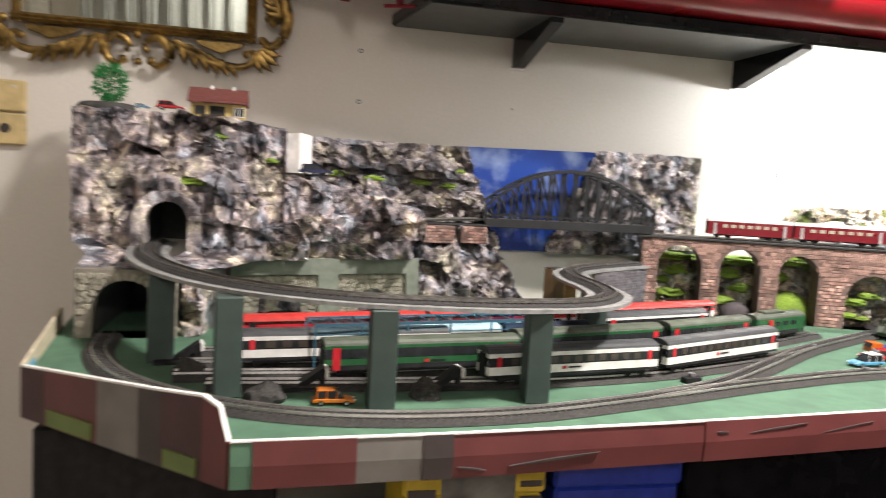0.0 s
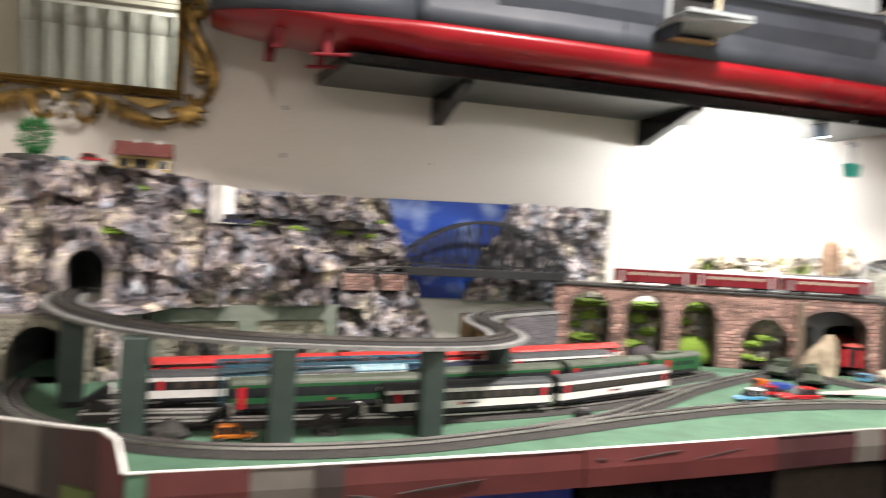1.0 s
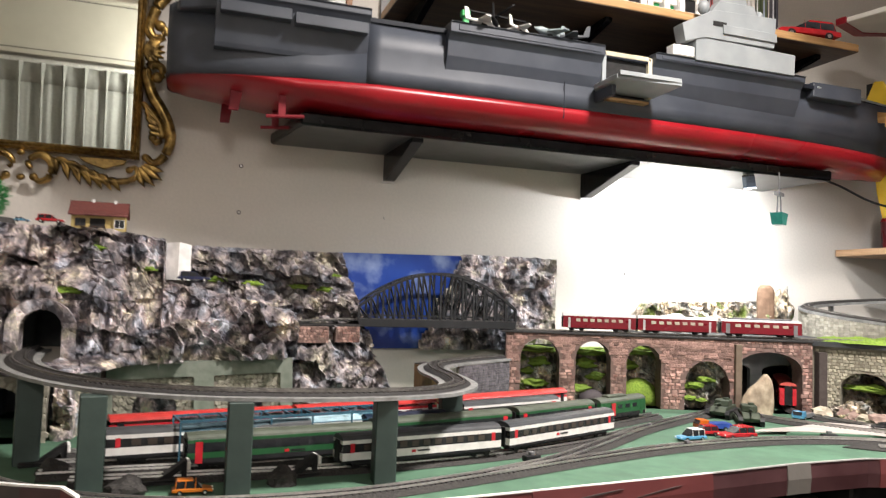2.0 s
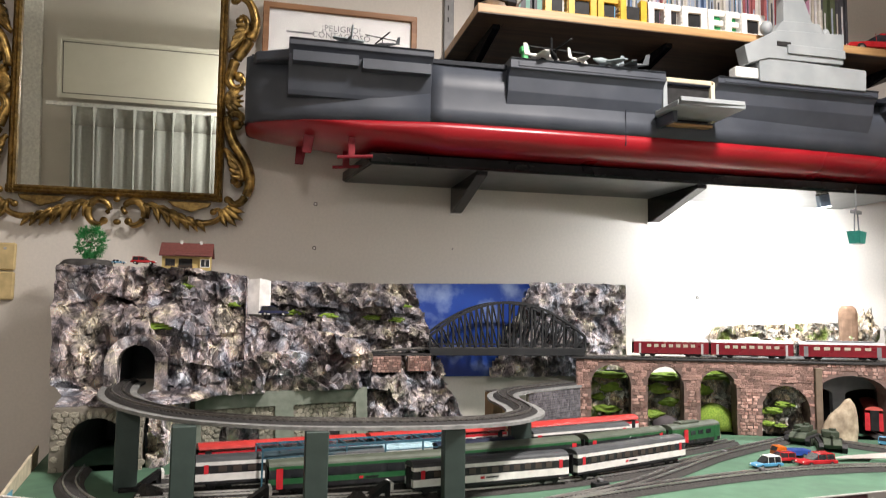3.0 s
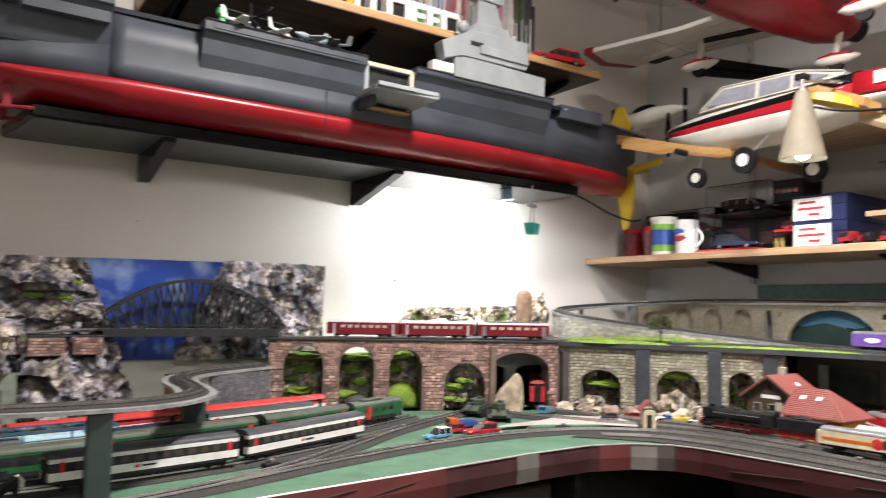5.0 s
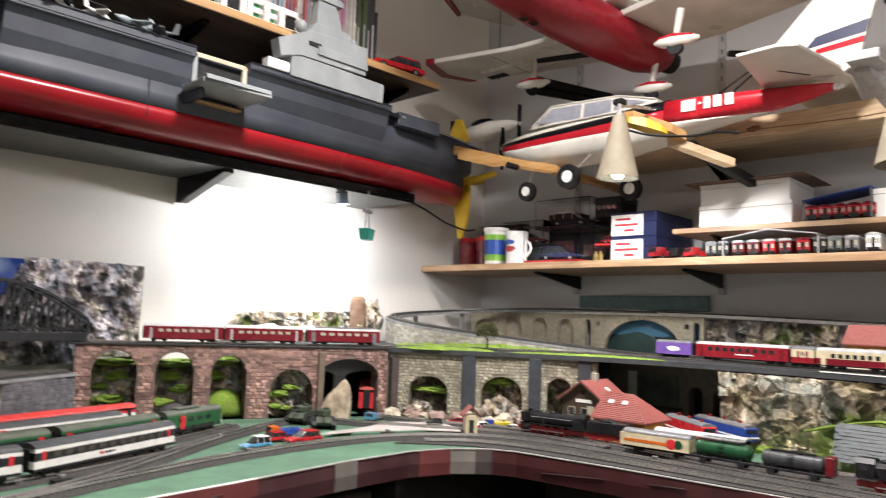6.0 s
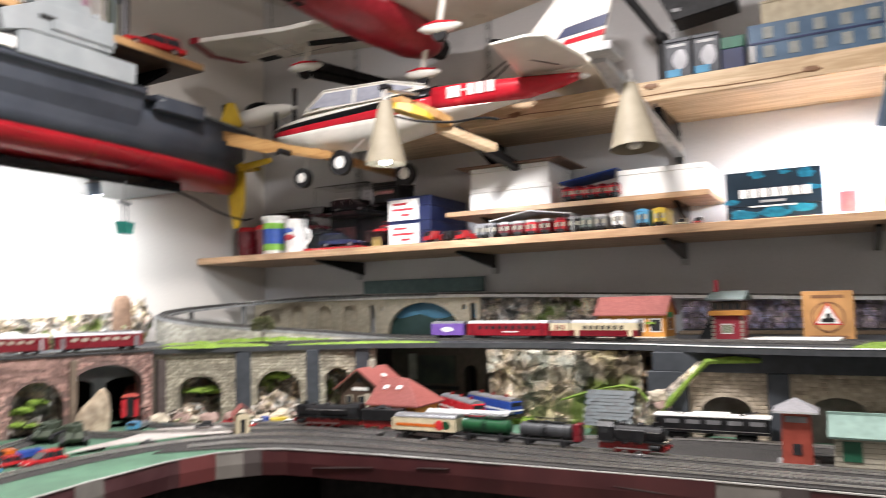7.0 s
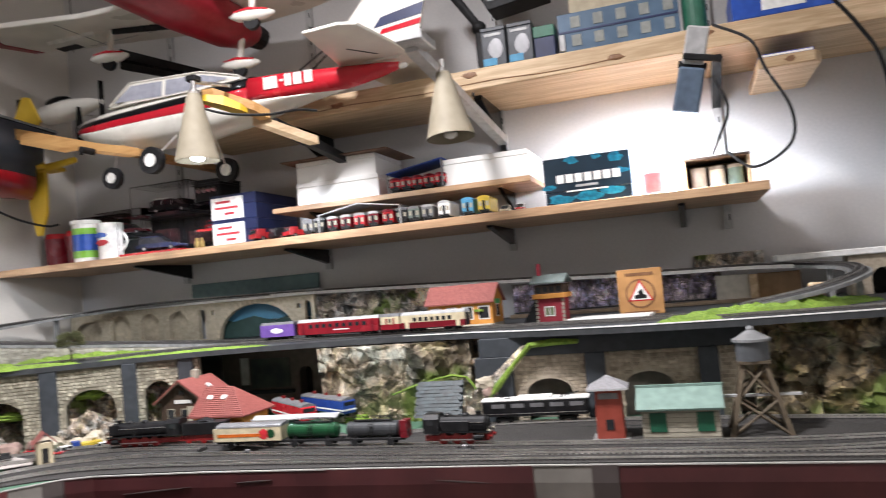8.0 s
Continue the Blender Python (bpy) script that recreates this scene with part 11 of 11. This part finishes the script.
part("spinner", rod((-0.474, 0, 0.080), (-0.500, 0, 0.080), 0.014, 0.002, n=14), M_WHITE, plane)
part("fin", prism([(0.262, 0.122), (0.400, 0.108), (0.452, 0.134), (0.505, 0.325), (0.400, 0.325), (0.283, 0.205)], "y", -0.004, 0.004, bevel=0.001), M_PW, plane, "white fin")
part("fin_stripe", prism([(0.366, 0.168), (0.463, 0.176), (0.466, 0.188), (0.374, 0.179)], "y", -0.0052, 0.0052), M_PR, plane, "red fin stripe")
part("fin_stripe", prism([(0.352, 0.184), (0.468, 0.196), (0.476, 0.222), (0.400, 0.211), (0.372, 0.206)], "y", -0.0050, 0.0050), M_NAVYBOX, plane, "navy fin stripe")
TAILP = [(0.262, 0.0), (0.292, -0.225), (0.372, -0.232), (0.405, -0.215), (0.430, -0.040), (0.425, 0.0)]
part("tailplane", prism(TAILP + [(x, -y) for x, y in TAILP[4:0:-1]], "z", 0.1165, 0.1235, bevel=0.0015), M_PW, plane, "white tailplane")
for s in (-1, 1):
    part("hinge_slot", prism([(0.325, s * 0.10), (0.330, s * 0.10), (0.372, s * 0.035), (0.366, s * 0.035)], "z", 0.1158, 0.1164), M_BLACKM, plane, "dark hinge slot")
    part("tail_brace", rod((0.17, s * 0.02, 0.118), (0.30, s * 0.002, 0.20), 0.002, n=6), M_BLACKM, plane)
for k in range(6):
    w = (0.016, 0.022, 0.009, 0.018, 0.022, 0.022)[k]
    x = (0.094, 0.108, 0.133, 0.145, 0.166, 0.192)[k]
    for s in (-1, 1):
        p = part("registration_bar", bx(0, w * 0.86, -0.0012, 0.0012, 0.0, 0.027 if k != 2 else 0.005), M_WHITE, plane)
        p.matrix_basis = pose(x, s * (0.0512 - (x - 0.10) * 0.118), 0.080 + (x - 0.1) * 0.03 + (0.012 if k == 2 else 0), 0, 0, -6.8 * s)
for x, y, r in ((-0.171, -0.115, 0.031), (-0.128, 0.112, 0.031), (-0.388, 0.0, 0.027)):
    wh = part("wheel", rod((x, y - 0.008, -0.054), (x, y + 0.008, -0.054), r, n=24), M_BLACKM, plane, "black rubber wheel")
    part("hub", rod((x, y - 0.0095, -0.054), (x, y + 0.0095, -0.054), r * 0.5, n=18), M_WHITE, wh, "white hub")
    part("leg", rod((x, y, -0.054), (x + 0.02, y * 0.35, 0.02), 0.002, n=6), M_RAIL, plane)
# wooden arms that carry the aeroplane
M_ARM = wood_mat("amber_pine_arm", (0.42, 0.22, 0.075), (0.56, 0.33, 0.13), "y", 20, 0.4)
arm = thing("wooden_support_arm", (1.56, 1.36, 1.640), 0, "varnished pine support arm screwed under the aeroplane", "support arm")
part("beam", loft([[(x, y + dy, z + dz) for dy, dz in ((-0.016, 0), (0.016, 0), (0.016, 0.018), (-0.016, 0.018))] for x, y, z in ((-0.02, 0.42, 0.088), (-0.01, 0.14, 0.006), (0.0, 0.03, -0.020))]), M_ARM, arm)
part("block", loft([[(x, y + dy, z + dz) for dy, dz in ((-0.02, 0), (0.02, 0), (0.02, 0.022), (-0.02, 0.022))] for x, y, z in ((-0.045, 0.30, 0.044), (-0.040, 0.17, 0.006))]), M_ARM, arm)
part("bolt", rod((-0.012, 0.135, 0.004), (-0.050, 0.135, 0.004), 0.008, n=12), M_BLACKM, arm)
part("back_beam", bx(0.0, 0.44, 0.06, 0.085, -0.006, 0.012, 0.001), M_ARM, arm)
arm2 = thing("wooden_support_arm", (1.56, 1.00, 1.64), 0, "varnished pine support arm under the aeroplane's tail", "support arm")
part("beam", loft([[(x, y + dy, z + dz) for dy, dz in ((-0.014, 0), (0.014, 0), (0.014, 0.020), (-0.014, 0.020))] for x, y, z in ((-0.04, 0.150, 0.070), (0.0, 0.075, 0.036), (0.03, 0.055, 0.020))]), M_ARM, arm2)
part("lower_beam", loft([[(x, y + dy, z + dz) for dy, dz in ((-0.012, 0), (0.012, 0), (0.012, 0.018), (-0.012, 0.018))] for x, y, z in ((0.03, 0.075, 0.012), (0.06, -0.045, -0.046))]), M_PINE, arm2)
part("black_bracket", loft([[(x, y + dy, z + dz) for dy, dz in ((-0.010, 0), (0.010, 0), (0.010, 0.022), (-0.010, 0.022))] for x, y, z in ((0.04, 0.04, 0.0), (0.42, -0.06, -0.10))]), M_BLACKM, arm2, "black steel bracket")
# yellow aircraft
M_YP = mat("yellow_foam", (0.62, 0.40, 0.015), (0.68, 0.45, 0.03), 0.45, scale=20)
yel = thing("yellow_model_tail", (1.69, 1.80, 1.66), -90, "yellow model aeroplane tail hanging beside the ship's bow", "model aeroplane")
part("fin", prism([(-0.045, 0.03), (0.0, 0.04), (0.012, -0.02), (0.008, -0.12), (-0.014, -0.175), (-0.030, -0.176), (-0.048, -0.10), (-0.052, -0.03)], "y", -0.005, 0.005, bevel=0.001), M_YP, yel, "yellow fin")
part("upper_fin", prism([(-0.085, 0.15), (-0.055, 0.205), (-0.03, 0.20), (0.005, 0.13), (-0.03, 0.10)], "y", -0.004, 0.004, bevel=0.001), M_YP, yel)
part("boom", rod((-0.02, 0, 0.0), (0.11, 0, 0.012), 0.012, 0.008, n=10), M_YP, yel)
part("stub", bx(-0.035, 0.02, -0.06, 0.06, 0.0, 0.010, 0.002), M_YP, yel)
part("dark_plate", bx(-0.10, -0.06, 0.02, 0.03, 0.12, 0.21), M_BLACKM, yel)
cowl = thing("yellow_wing_stub", (1.50, 1.08, 1.655), -65, "yellow foam wing stub with a black cable beside the cone lamp", "model wing")
part("wing", loft([[(x, -w, z), (x, w, z), (x, w * 0.8, z + t), (x, -w * 0.8, z + t)] for x, w, z, t in ((-0.062, 0.014, 0.034, 0.010), (-0.045, 0.024, 0.028, 0.016), (-0.010, 0.030, 0.016, 0.022), (0.022, 0.024, 0.006, 0.016), (0.034, 0.012, 0.002, 0.010))]), M_YP, cowl, smooth=False)
part("cable", tube(smooth_path([Vector(p) for p in ((-0.06, -0.04, 0.012), (0.0, -0.06, -0.01), (0.08, -0.05, -0.014), (0.14, -0.02, 0.0), (0.18, -0.01, -0.002))], 0.01), 0.0028, 6), M_BLACKM, cowl, "black cable")

# ---- white aircraft hung above ----
top_plane = thing("hanging_aeroplane", (1.66, 1.30, 1.995), -13, "red-bellied white high-wing model aeroplane hung below the ceiling", "model aeroplane", ry=6)
part("belly", loft([[(x, w * math.cos(a), z + h * math.sin(a)) for a in [k * math.pi / 8 for k in range(16)]] for x, w, z, h in ((-0.56, 0.028, 0.02, 0.03), (-0.42, 0.060, 0.012, 0.050), (-0.20, 0.082, 0.004, 0.062), (0.0, 0.084, 0.0, 0.062), (0.14, 0.074, 0.0, 0.056), (0.21, 0.050, 0.004, 0.042), (0.245, 0.020, 0.008, 0.020))]), M_PD, top_plane, "deep red belly", smooth=True)
part("cowling", loft([[(x, w * math.cos(a), 0.006 + w * math.sin(a)) for a in [k * math.pi / 6 for k in range(12)]] for x, w in ((0.225, 0.034), (0.262, 0.030), (0.275, 0.012))]), M_BLACKM, top_plane, "black engine cowling")
part("wing_stub", bx(-0.06, 0.12, -0.10, 0.16, 0.052, 0.064, 0.003), M_PW, top_plane, "white wing root")
for k in range(2):
    part("hatch", bx(-0.28 + 0.03 * k, -0.262 + 0.03 * k, -0.010, 0.008, -0.0605, -0.0585), M_BLACKM, top_plane, "small dark hatch")
lw = thing("aeroplane_wing", (1.70, 1.70, 1.995), 0, "white model wing with a dark red tip near the ceiling", "model wing")
part("panel", prism([(-0.09, -0.32), (0.14, -0.30), (0.07, 0.02), (0.035, 0.12), (-0.06, 0.155), (-0.16, 0.115), (-0.10, -0.14)], "z", 0.0, 0.014, bevel=0.002), M_PW, lw)
part("tip", prism([(-0.165, 0.112), (-0.06, 0.150), (0.036, 0.116), (0.030, 0.140), (-0.06, 0.180), (-0.17, 0.140)], "z", -0.002, 0.016, bevel=0.001), M_PD, lw, "dark red wing tip")
part("rib", bx(-0.02, -0.012, -0.10, 0.05, -0.008, 0.0), M_WHITE, lw)
for x0, x1, y0, y1 in ((0.062, 0.0635, -0.28, -0.02), (-0.10, 0.08, -0.06, -0.0585)):
    part("panel_line", bx(x0, x1, y0, y1, -0.0008, 0.0), M_GREYM, lw)
part("servo_box", bx(0.0, 0.03, -0.13, -0.09, -0.010, 0.0, 0.001), M_PW, lw)
part("servo_box", bx(0.02, 0.05, -0.22, -0.19, -0.008, 0.0, 0.001), M_PW, lw)
part("marking_bar", bx(0.03, 0.06, 0.0, 0.07, -0.0012, 0.0), M_BLACKM, lw)
part("near_panel", prism([(-0.06, -0.40), (-0.11, -0.60), (-0.15, -0.95), (0.09, -0.95), (0.19, -0.62), (0.21, -0.46), (0.09, -0.365)], "z", 0.020, 0.036, bevel=0.002), M_PW, lw, "white wing panel")
for k in range(4):
    part("black_marking", bx(0.02 + 0.022 * k, 0.036 + 0.022 * k, -0.47, -0.44, 0.0188, 0.0199), M_BLACKM, lw)
part("upper_panel", prism([(-0.06, 0.16), (0.07, 0.22), (0.25, 0.16), (0.18, -0.10), (-0.02, -0.05)], "z", 0.255, 0.268, bevel=0.002), M_PW, lw, "white upper wing panel")
part("upper_tip", prism([(-0.06, 0.165), (0.068, 0.225), (0.066, 0.240), (-0.065, 0.182)], "z", 0.253, 0.270), M_PD, lw, "dark red wing tip")
for x, y in ((0.10, 0.08), (0.04, -0.20), (0.02, -0.80)):
    part("wire", rod((x, y, 0.012), (x, y, 0.954), 0.0012, n=5), M_BLACKM, lw, "thin hanging wire")


def wheel_pod(at, rz, tilt=0):
    t = thing("wheel_pod", at, rz, "white wheel fairing with a red and black stripe under the wing", "wheel fairing", "wheel fairings")
    part("fairing", loft([[(x, w * math.cos(a), h * math.sin(a)) for a in [k * math.pi / 5 for k in range(10)]] for x, w, h in ((-0.052, 0.002, 0.002), (-0.035, 0.012, 0.012), (-0.005, 0.017, 0.018), (0.03, 0.012, 0.014), (0.055, 0.002, 0.004))]), M_PW, t, smooth=True)
    part("stripe", loft([[(x, w * math.cos(a), 0.004 + h * math.sin(a)) for a in (0.25, 0.75, 1.3, math.pi - 1.3, math.pi - 0.75, math.pi - 0.25)] for x, w, h in ((-0.040, 0.0105, 0.0085), (-0.005, 0.0178, 0.0150), (0.040, 0.0095, 0.0080))]), M_PR, t, "red stripe")
    part("wheel", rod((0.0, -0.007, -0.016), (0.0, 0.007, -0.016), 0.018, n=18), M_BLACKM, t)
    part("strut", rod((0.002, 0, 0.012), (0.012, 0, 0.075), 0.008, 0.009, n=10), M_PW, t, "white strut")
    return t


wheel_pod((1.70, 1.567, 1.925), -80)
wheel_pod((1.60, 1.075, 1.905), -80)
wheel_pod((1.80, 1.243, 1.875), -80)
for a, b in (((1.70, 1.55, 1.99), (1.80, 1.20, 1.99)), ((1.82, 1.04, 1.93), (1.74, 0.78, 1.84))):
    t = thing("wing_strut", ((a[0] + b[0]) / 2, (a[1] + b[1]) / 2, (a[2] + b[2]) / 2), 0, "dark model wing strut", "wing strut", "wing struts")
    c = Vector(t.location)
    part("strut", rod(Vector(a) - c, Vector(b) - c, 0.008, 0.012, n=8), M_BLACKM, t)
bag = thing("black_film_roll", (1.87, 1.42, 1.80), 0, "crumpled black plastic film behind the aeroplane", "plastic film")
part("film", ball((0, 0, 0), 0.11, 0.5, 1.5, 0.42, 0.7, 6, sub=3), M_BLACK, bag)
part("rest", bx(-0.04, 0.05, -0.1, 0.1, -0.066, -0.02), M_BLACKM, bag)
second = thing("small_white_aeroplane", (1.80, 1.815, 1.845), -95, "small white model aeroplane with a black canopy and propeller", "model aeroplane")
part("body", loft([[(x, w * math.cos(a), h * math.sin(a)) for a in [k * math.pi / 5 for k in range(10)]] for x, w, h in ((-0.12, 0.008, 0.008), (-0.08, 0.03, 0.028), (0.0, 0.034, 0.032), (0.09, 0.022, 0.020), (0.14, 0.006, 0.006))]), M_PW, second, smooth=True)
part("canopy", ball((-0.03, 0, 0.028), 0.034, 1.5, 0.7, 0.5), M_BLACK, second, smooth=True)
part("propeller", bx(0.132, 0.136, -0.008, 0.008, -0.045, 0.060, 0.001), M_BLACKM, second)
part("hanger", rod((0.0, 0.16, 0.0), (0.0, 0.02, 0.0), 0.003, n=8), M_RAIL, second)

for nm, a, b, w0, w1 in (("model_wing", (1.87, 1.675, 1.985), (1.87, 1.40, 1.885), 0.030, 0.020),):
    bw = thing(nm, a, 0, "matt black model aeroplane wing hung on the wall", "model wing", "black model wings")
    dx, dz = b[1] - a[1], b[2] - a[2]
    part("panel", prism([(0.0, w0), (0.0, -w0), (dx, dz - w1), (dx, dz + w1)], "x", -0.010, 0.006, bevel=0.002), M_BLACKM, bw)
    part("spar", prism([(0.01, 0.004), (0.01, -0.004), (dx * 0.98, dz - 0.003), (dx * 0.98, dz + 0.003)], "x", -0.014, -0.0095), M_BLACK, bw)
    part("hook", rod((0.0, dx * 0.3, dz * 0.3), (2.0 - a[0] - 0.001, dx * 0.3, dz * 0.3), 0.003, n=8), M_RAIL, bw)

# ---- lamps ----
M_CONE = mat("beige_lamp_enamel", (0.33, 0.29, 0.215), (0.36, 0.32, 0.24), 0.6, spec=0.25)
M_LED = glow_mat("lamp_light", (0.95, 0.98, 1.0), 30)


def cone_lamp(at, rx, ry, h, label, lit):
    t = thing("cone_lamp", at, 0, label, "lamp", "cone lamps", rx=rx, ry=ry)
    bm = rod((0, 0, 0), (0, 0, h), 0.045, 0.013, 32, caps=False)
    rod((0, 0, h), (0, 0, 0), 0.0118, 0.0435, 32, bm, False)
    part("shade", bm, M_CONE, t, "beige enamel cone shade", smooth=True)
    part("cap", rod((0, 0, h - 0.002), (0, 0, h + 0.008), 0.014, 0.007, n=16), M_RAIL, t)
    part("socket", rod((0, 0, h + 0.008), (0, 0, h + 0.025), 0.005, n=12), M_RAIL, t)
    part("bulb", ball((0, 0, 0.006), 0.013, 1, 1, 0.6), M_LED if lit else M_WHITE, t, "lit bulb" if lit else "unlit bulb", smooth=True)
    return t


cone_lamp((1.43, 1.122, 1.555), 1, 0, 0.140, "beige cone lamp with a lit bulb hanging below the aeroplane", True)
cone_lamp((1.452, 0.587, 1.527), -3, 3, 0.125, "beige cone lamp with an unlit bulb hanging from a bracket", False)
hold = thing("lamp_holder", (1.435, 1.122, 1.722), 0, "short steel lamp holder under the aeroplane", "lamp holder")
part("rod", rod((0, 0, -0.002), (0.10, -0.02, 0.01), 0.004, n=8), M_RAIL, hold)
part("clamp", bx(-0.012, 0.012, -0.012, 0.012, -0.002, 0.010, 0.002), M_BLACKM, hold)
strut = thing("white_lamp_bracket", (1.99, 0.612, 1.60), 0, "white steel bracket carrying a cone lamp", "bracket")
part("diagonal", loft([[(x, y - 0.012, z), (x, y + 0.012, z), (x, y + 0.012, z + 0.020), (x, y - 0.012, z + 0.020)] for x, y, z in ((0.0, 0.0, 0.0), (-0.56, 0.030, 0.092))]), M_ROOF_L, strut, "white steel arm")
part("end_plate", bx(-0.60, -0.52, -0.006, 0.046, 0.100, 0.118, 0.002), M_ROOF_L, strut)
part("wall_plate", bx(-0.004, 0.006, -0.010, 0.010, -0.045, 0.03, 0.001), M_ROOF_L, strut)
part("screw", rod((-0.30, -0.014, 0.062), (-0.30, -0.010, 0.062), 0.005, n=10), M_BLACKM, strut)


def clip_lamp(at, rx, ry, rz, label):
    t = thing("clip_lamp", at, rz, label, "lamp", "clip lamps", rx=rx, ry=ry)
    part("housing", bx(-0.014, 0.014, -0.024, 0.024, 0.0, 0.085, 0.004), mat("grey_blue_lamp_plastic", (0.10, 0.14, 0.20), None, 0.4), t, "blue-grey housing")
    part("diffuser", bx(-0.011, 0.011, -0.021, 0.021, -0.003, 0.0), M_LED, t, "bright LED panel")
    part("jaw", bx(-0.012, 0.012, -0.020, 0.020, 0.09, 0.16, 0.003), M_ROOF_L, t, "pale clip jaw")
    part("hinge", rod((0, -0.026, 0.088), (0, 0.026, 0.088), 0.007, n=12), M_BLACKM, t)
    part("lever", bx(-0.02, -0.012, -0.05, 0.02, 0.098, 0.110, 0.002), M_BLACKM, t)
    return t


clip_lamp((1.655, 0.175, 1.548), 14, -14, 0, "lit clip lamp hanging from the pine plank")
clip_lamp((1.205, 1.790, 1.522), -10, 0, 90, "lit clip lamp hanging below the black shelf").scale = (0.6, 0.6, 0.35)


def cable(name, pts, r, label):
    t = thing(name, pts[0], 0, label, "cable")
    o = Vector(pts[0])
    part("wire", tube(smooth_path([Vector(p) - o for p in pts], 0.01), r, 7), M_BLACKM, t)
    return t


cable("lamp_cable", [(1.66, 0.11, 1.71), (1.63, 0.05, 1.66), (1.62, 0.03, 1.60), (1.62, -0.005, 1.52), (1.64, 0.0, 1.46), (1.68, 0.06, 1.43), (1.76, 0.10, 1.475)], 0.003, "black lamp cable looping down to the shelf")
cable("lamp_cable", [(1.62, 0.12, 1.60), (1.625, 0.10, 1.54), (1.66, 0.12, 1.49), (1.73, 0.13, 1.472)], 0.003, "black lamp cable hanging beside the lamp")
cable("wall_cable", [(1.70, -0.10, 1.74), (1.73, -0.15, 1.68), (1.80, -0.20, 1.62), (1.95, -0.25, 1.50)], 0.004, "grey cable along the wall's end")
cable("lamp_cable", [(1.30, 1.79, 1.575), (1.40, 1.80, 1.572), (1.50, 1.80, 1.553), (1.60, 1.80, 1.522), (1.68, 1.79, 1.507), (1.73, 1.80, 1.515)], 0.003, "black cable running below the ship's bow")
gond = thing("cable_car_gondola", (1.252, 1.745, 1.432), 30, "small green cable car gondola hanging on a hook", "gondola")
M_TEALP = mat("sea_green_plastic", (0.02, 0.20, 0.16), None, 0.35)
part("cabin", loft([[(-0.016, -0.012, 0.0), (0.016, -0.012, 0.0), (0.016, 0.012, 0.0), (-0.016, 0.012, 0.0)], [(-0.024, -0.014, 0.028), (0.024, -0.014, 0.028), (0.024, 0.014, 0.028), (-0.024, 0.014, 0.028)]]), M_TEALP, gond)
for s in (-1, 1):
    part("hanger", rod((s * 0.016, 0, 0.028), (s * 0.010, 0, 0.072), 0.0018, n=6), M_GREYM, gond)
part("top_bar", bx(-0.022, 0.022, -0.006, 0.006, 0.070, 0.078, 0.001), M_GREYM, gond)
part("hook", rod((0, 0, 0.078), (0, 0, 0.127), 0.0015, n=6), M_GREYM, gond)
# red sports car on the book shelf
big_car((1.318, 1.745, 1.8874), 172, M_CARRED, 0.172, "red model sports car on the wooden shelf").scale = (1, 1, 0.80)
# the ceiling lamp, and a bulb for the added fill light
cl = thing("ceiling_lamp", (0.74, 0.82, 2.54), 0, "round white ceiling lamp", "lamp")
part("base", rod((0, 0, 0.05), (0, 0, 0.08), 0.12, n=28), M_WHITE, cl)
part("stem", rod((0, 0, 0.08), (0, 0, 0.41), 0.010, n=10), M_WHITE, cl)
part("rim", rod((0, 0, 0.03), (0, 0, 0.05), 0.16, 0.14, n=28), M_ROOF_L, cl)
pl = thing("pendant_lamp", (-0.10, -1.15, 2.13), 0, "unseen fill bulb added on a cord from the ceiling", "lamp")
part("socket", rod((0, 0, 0.05), (0, 0, 0.10), 0.02, 0.015, n=16), M_WHITE, pl)
part("bulb", ball((0, 0, -0.01), 0.045, sub=3), glow_mat("bulb_glow", (1.0, 0.93, 0.85), 4.0), pl, "glowing bulb of the added fill light", smooth=True)
part("cord", rod((0, 0, 0.10), (0, 0, 0.82), 0.004, n=8), M_BLACKM, pl)
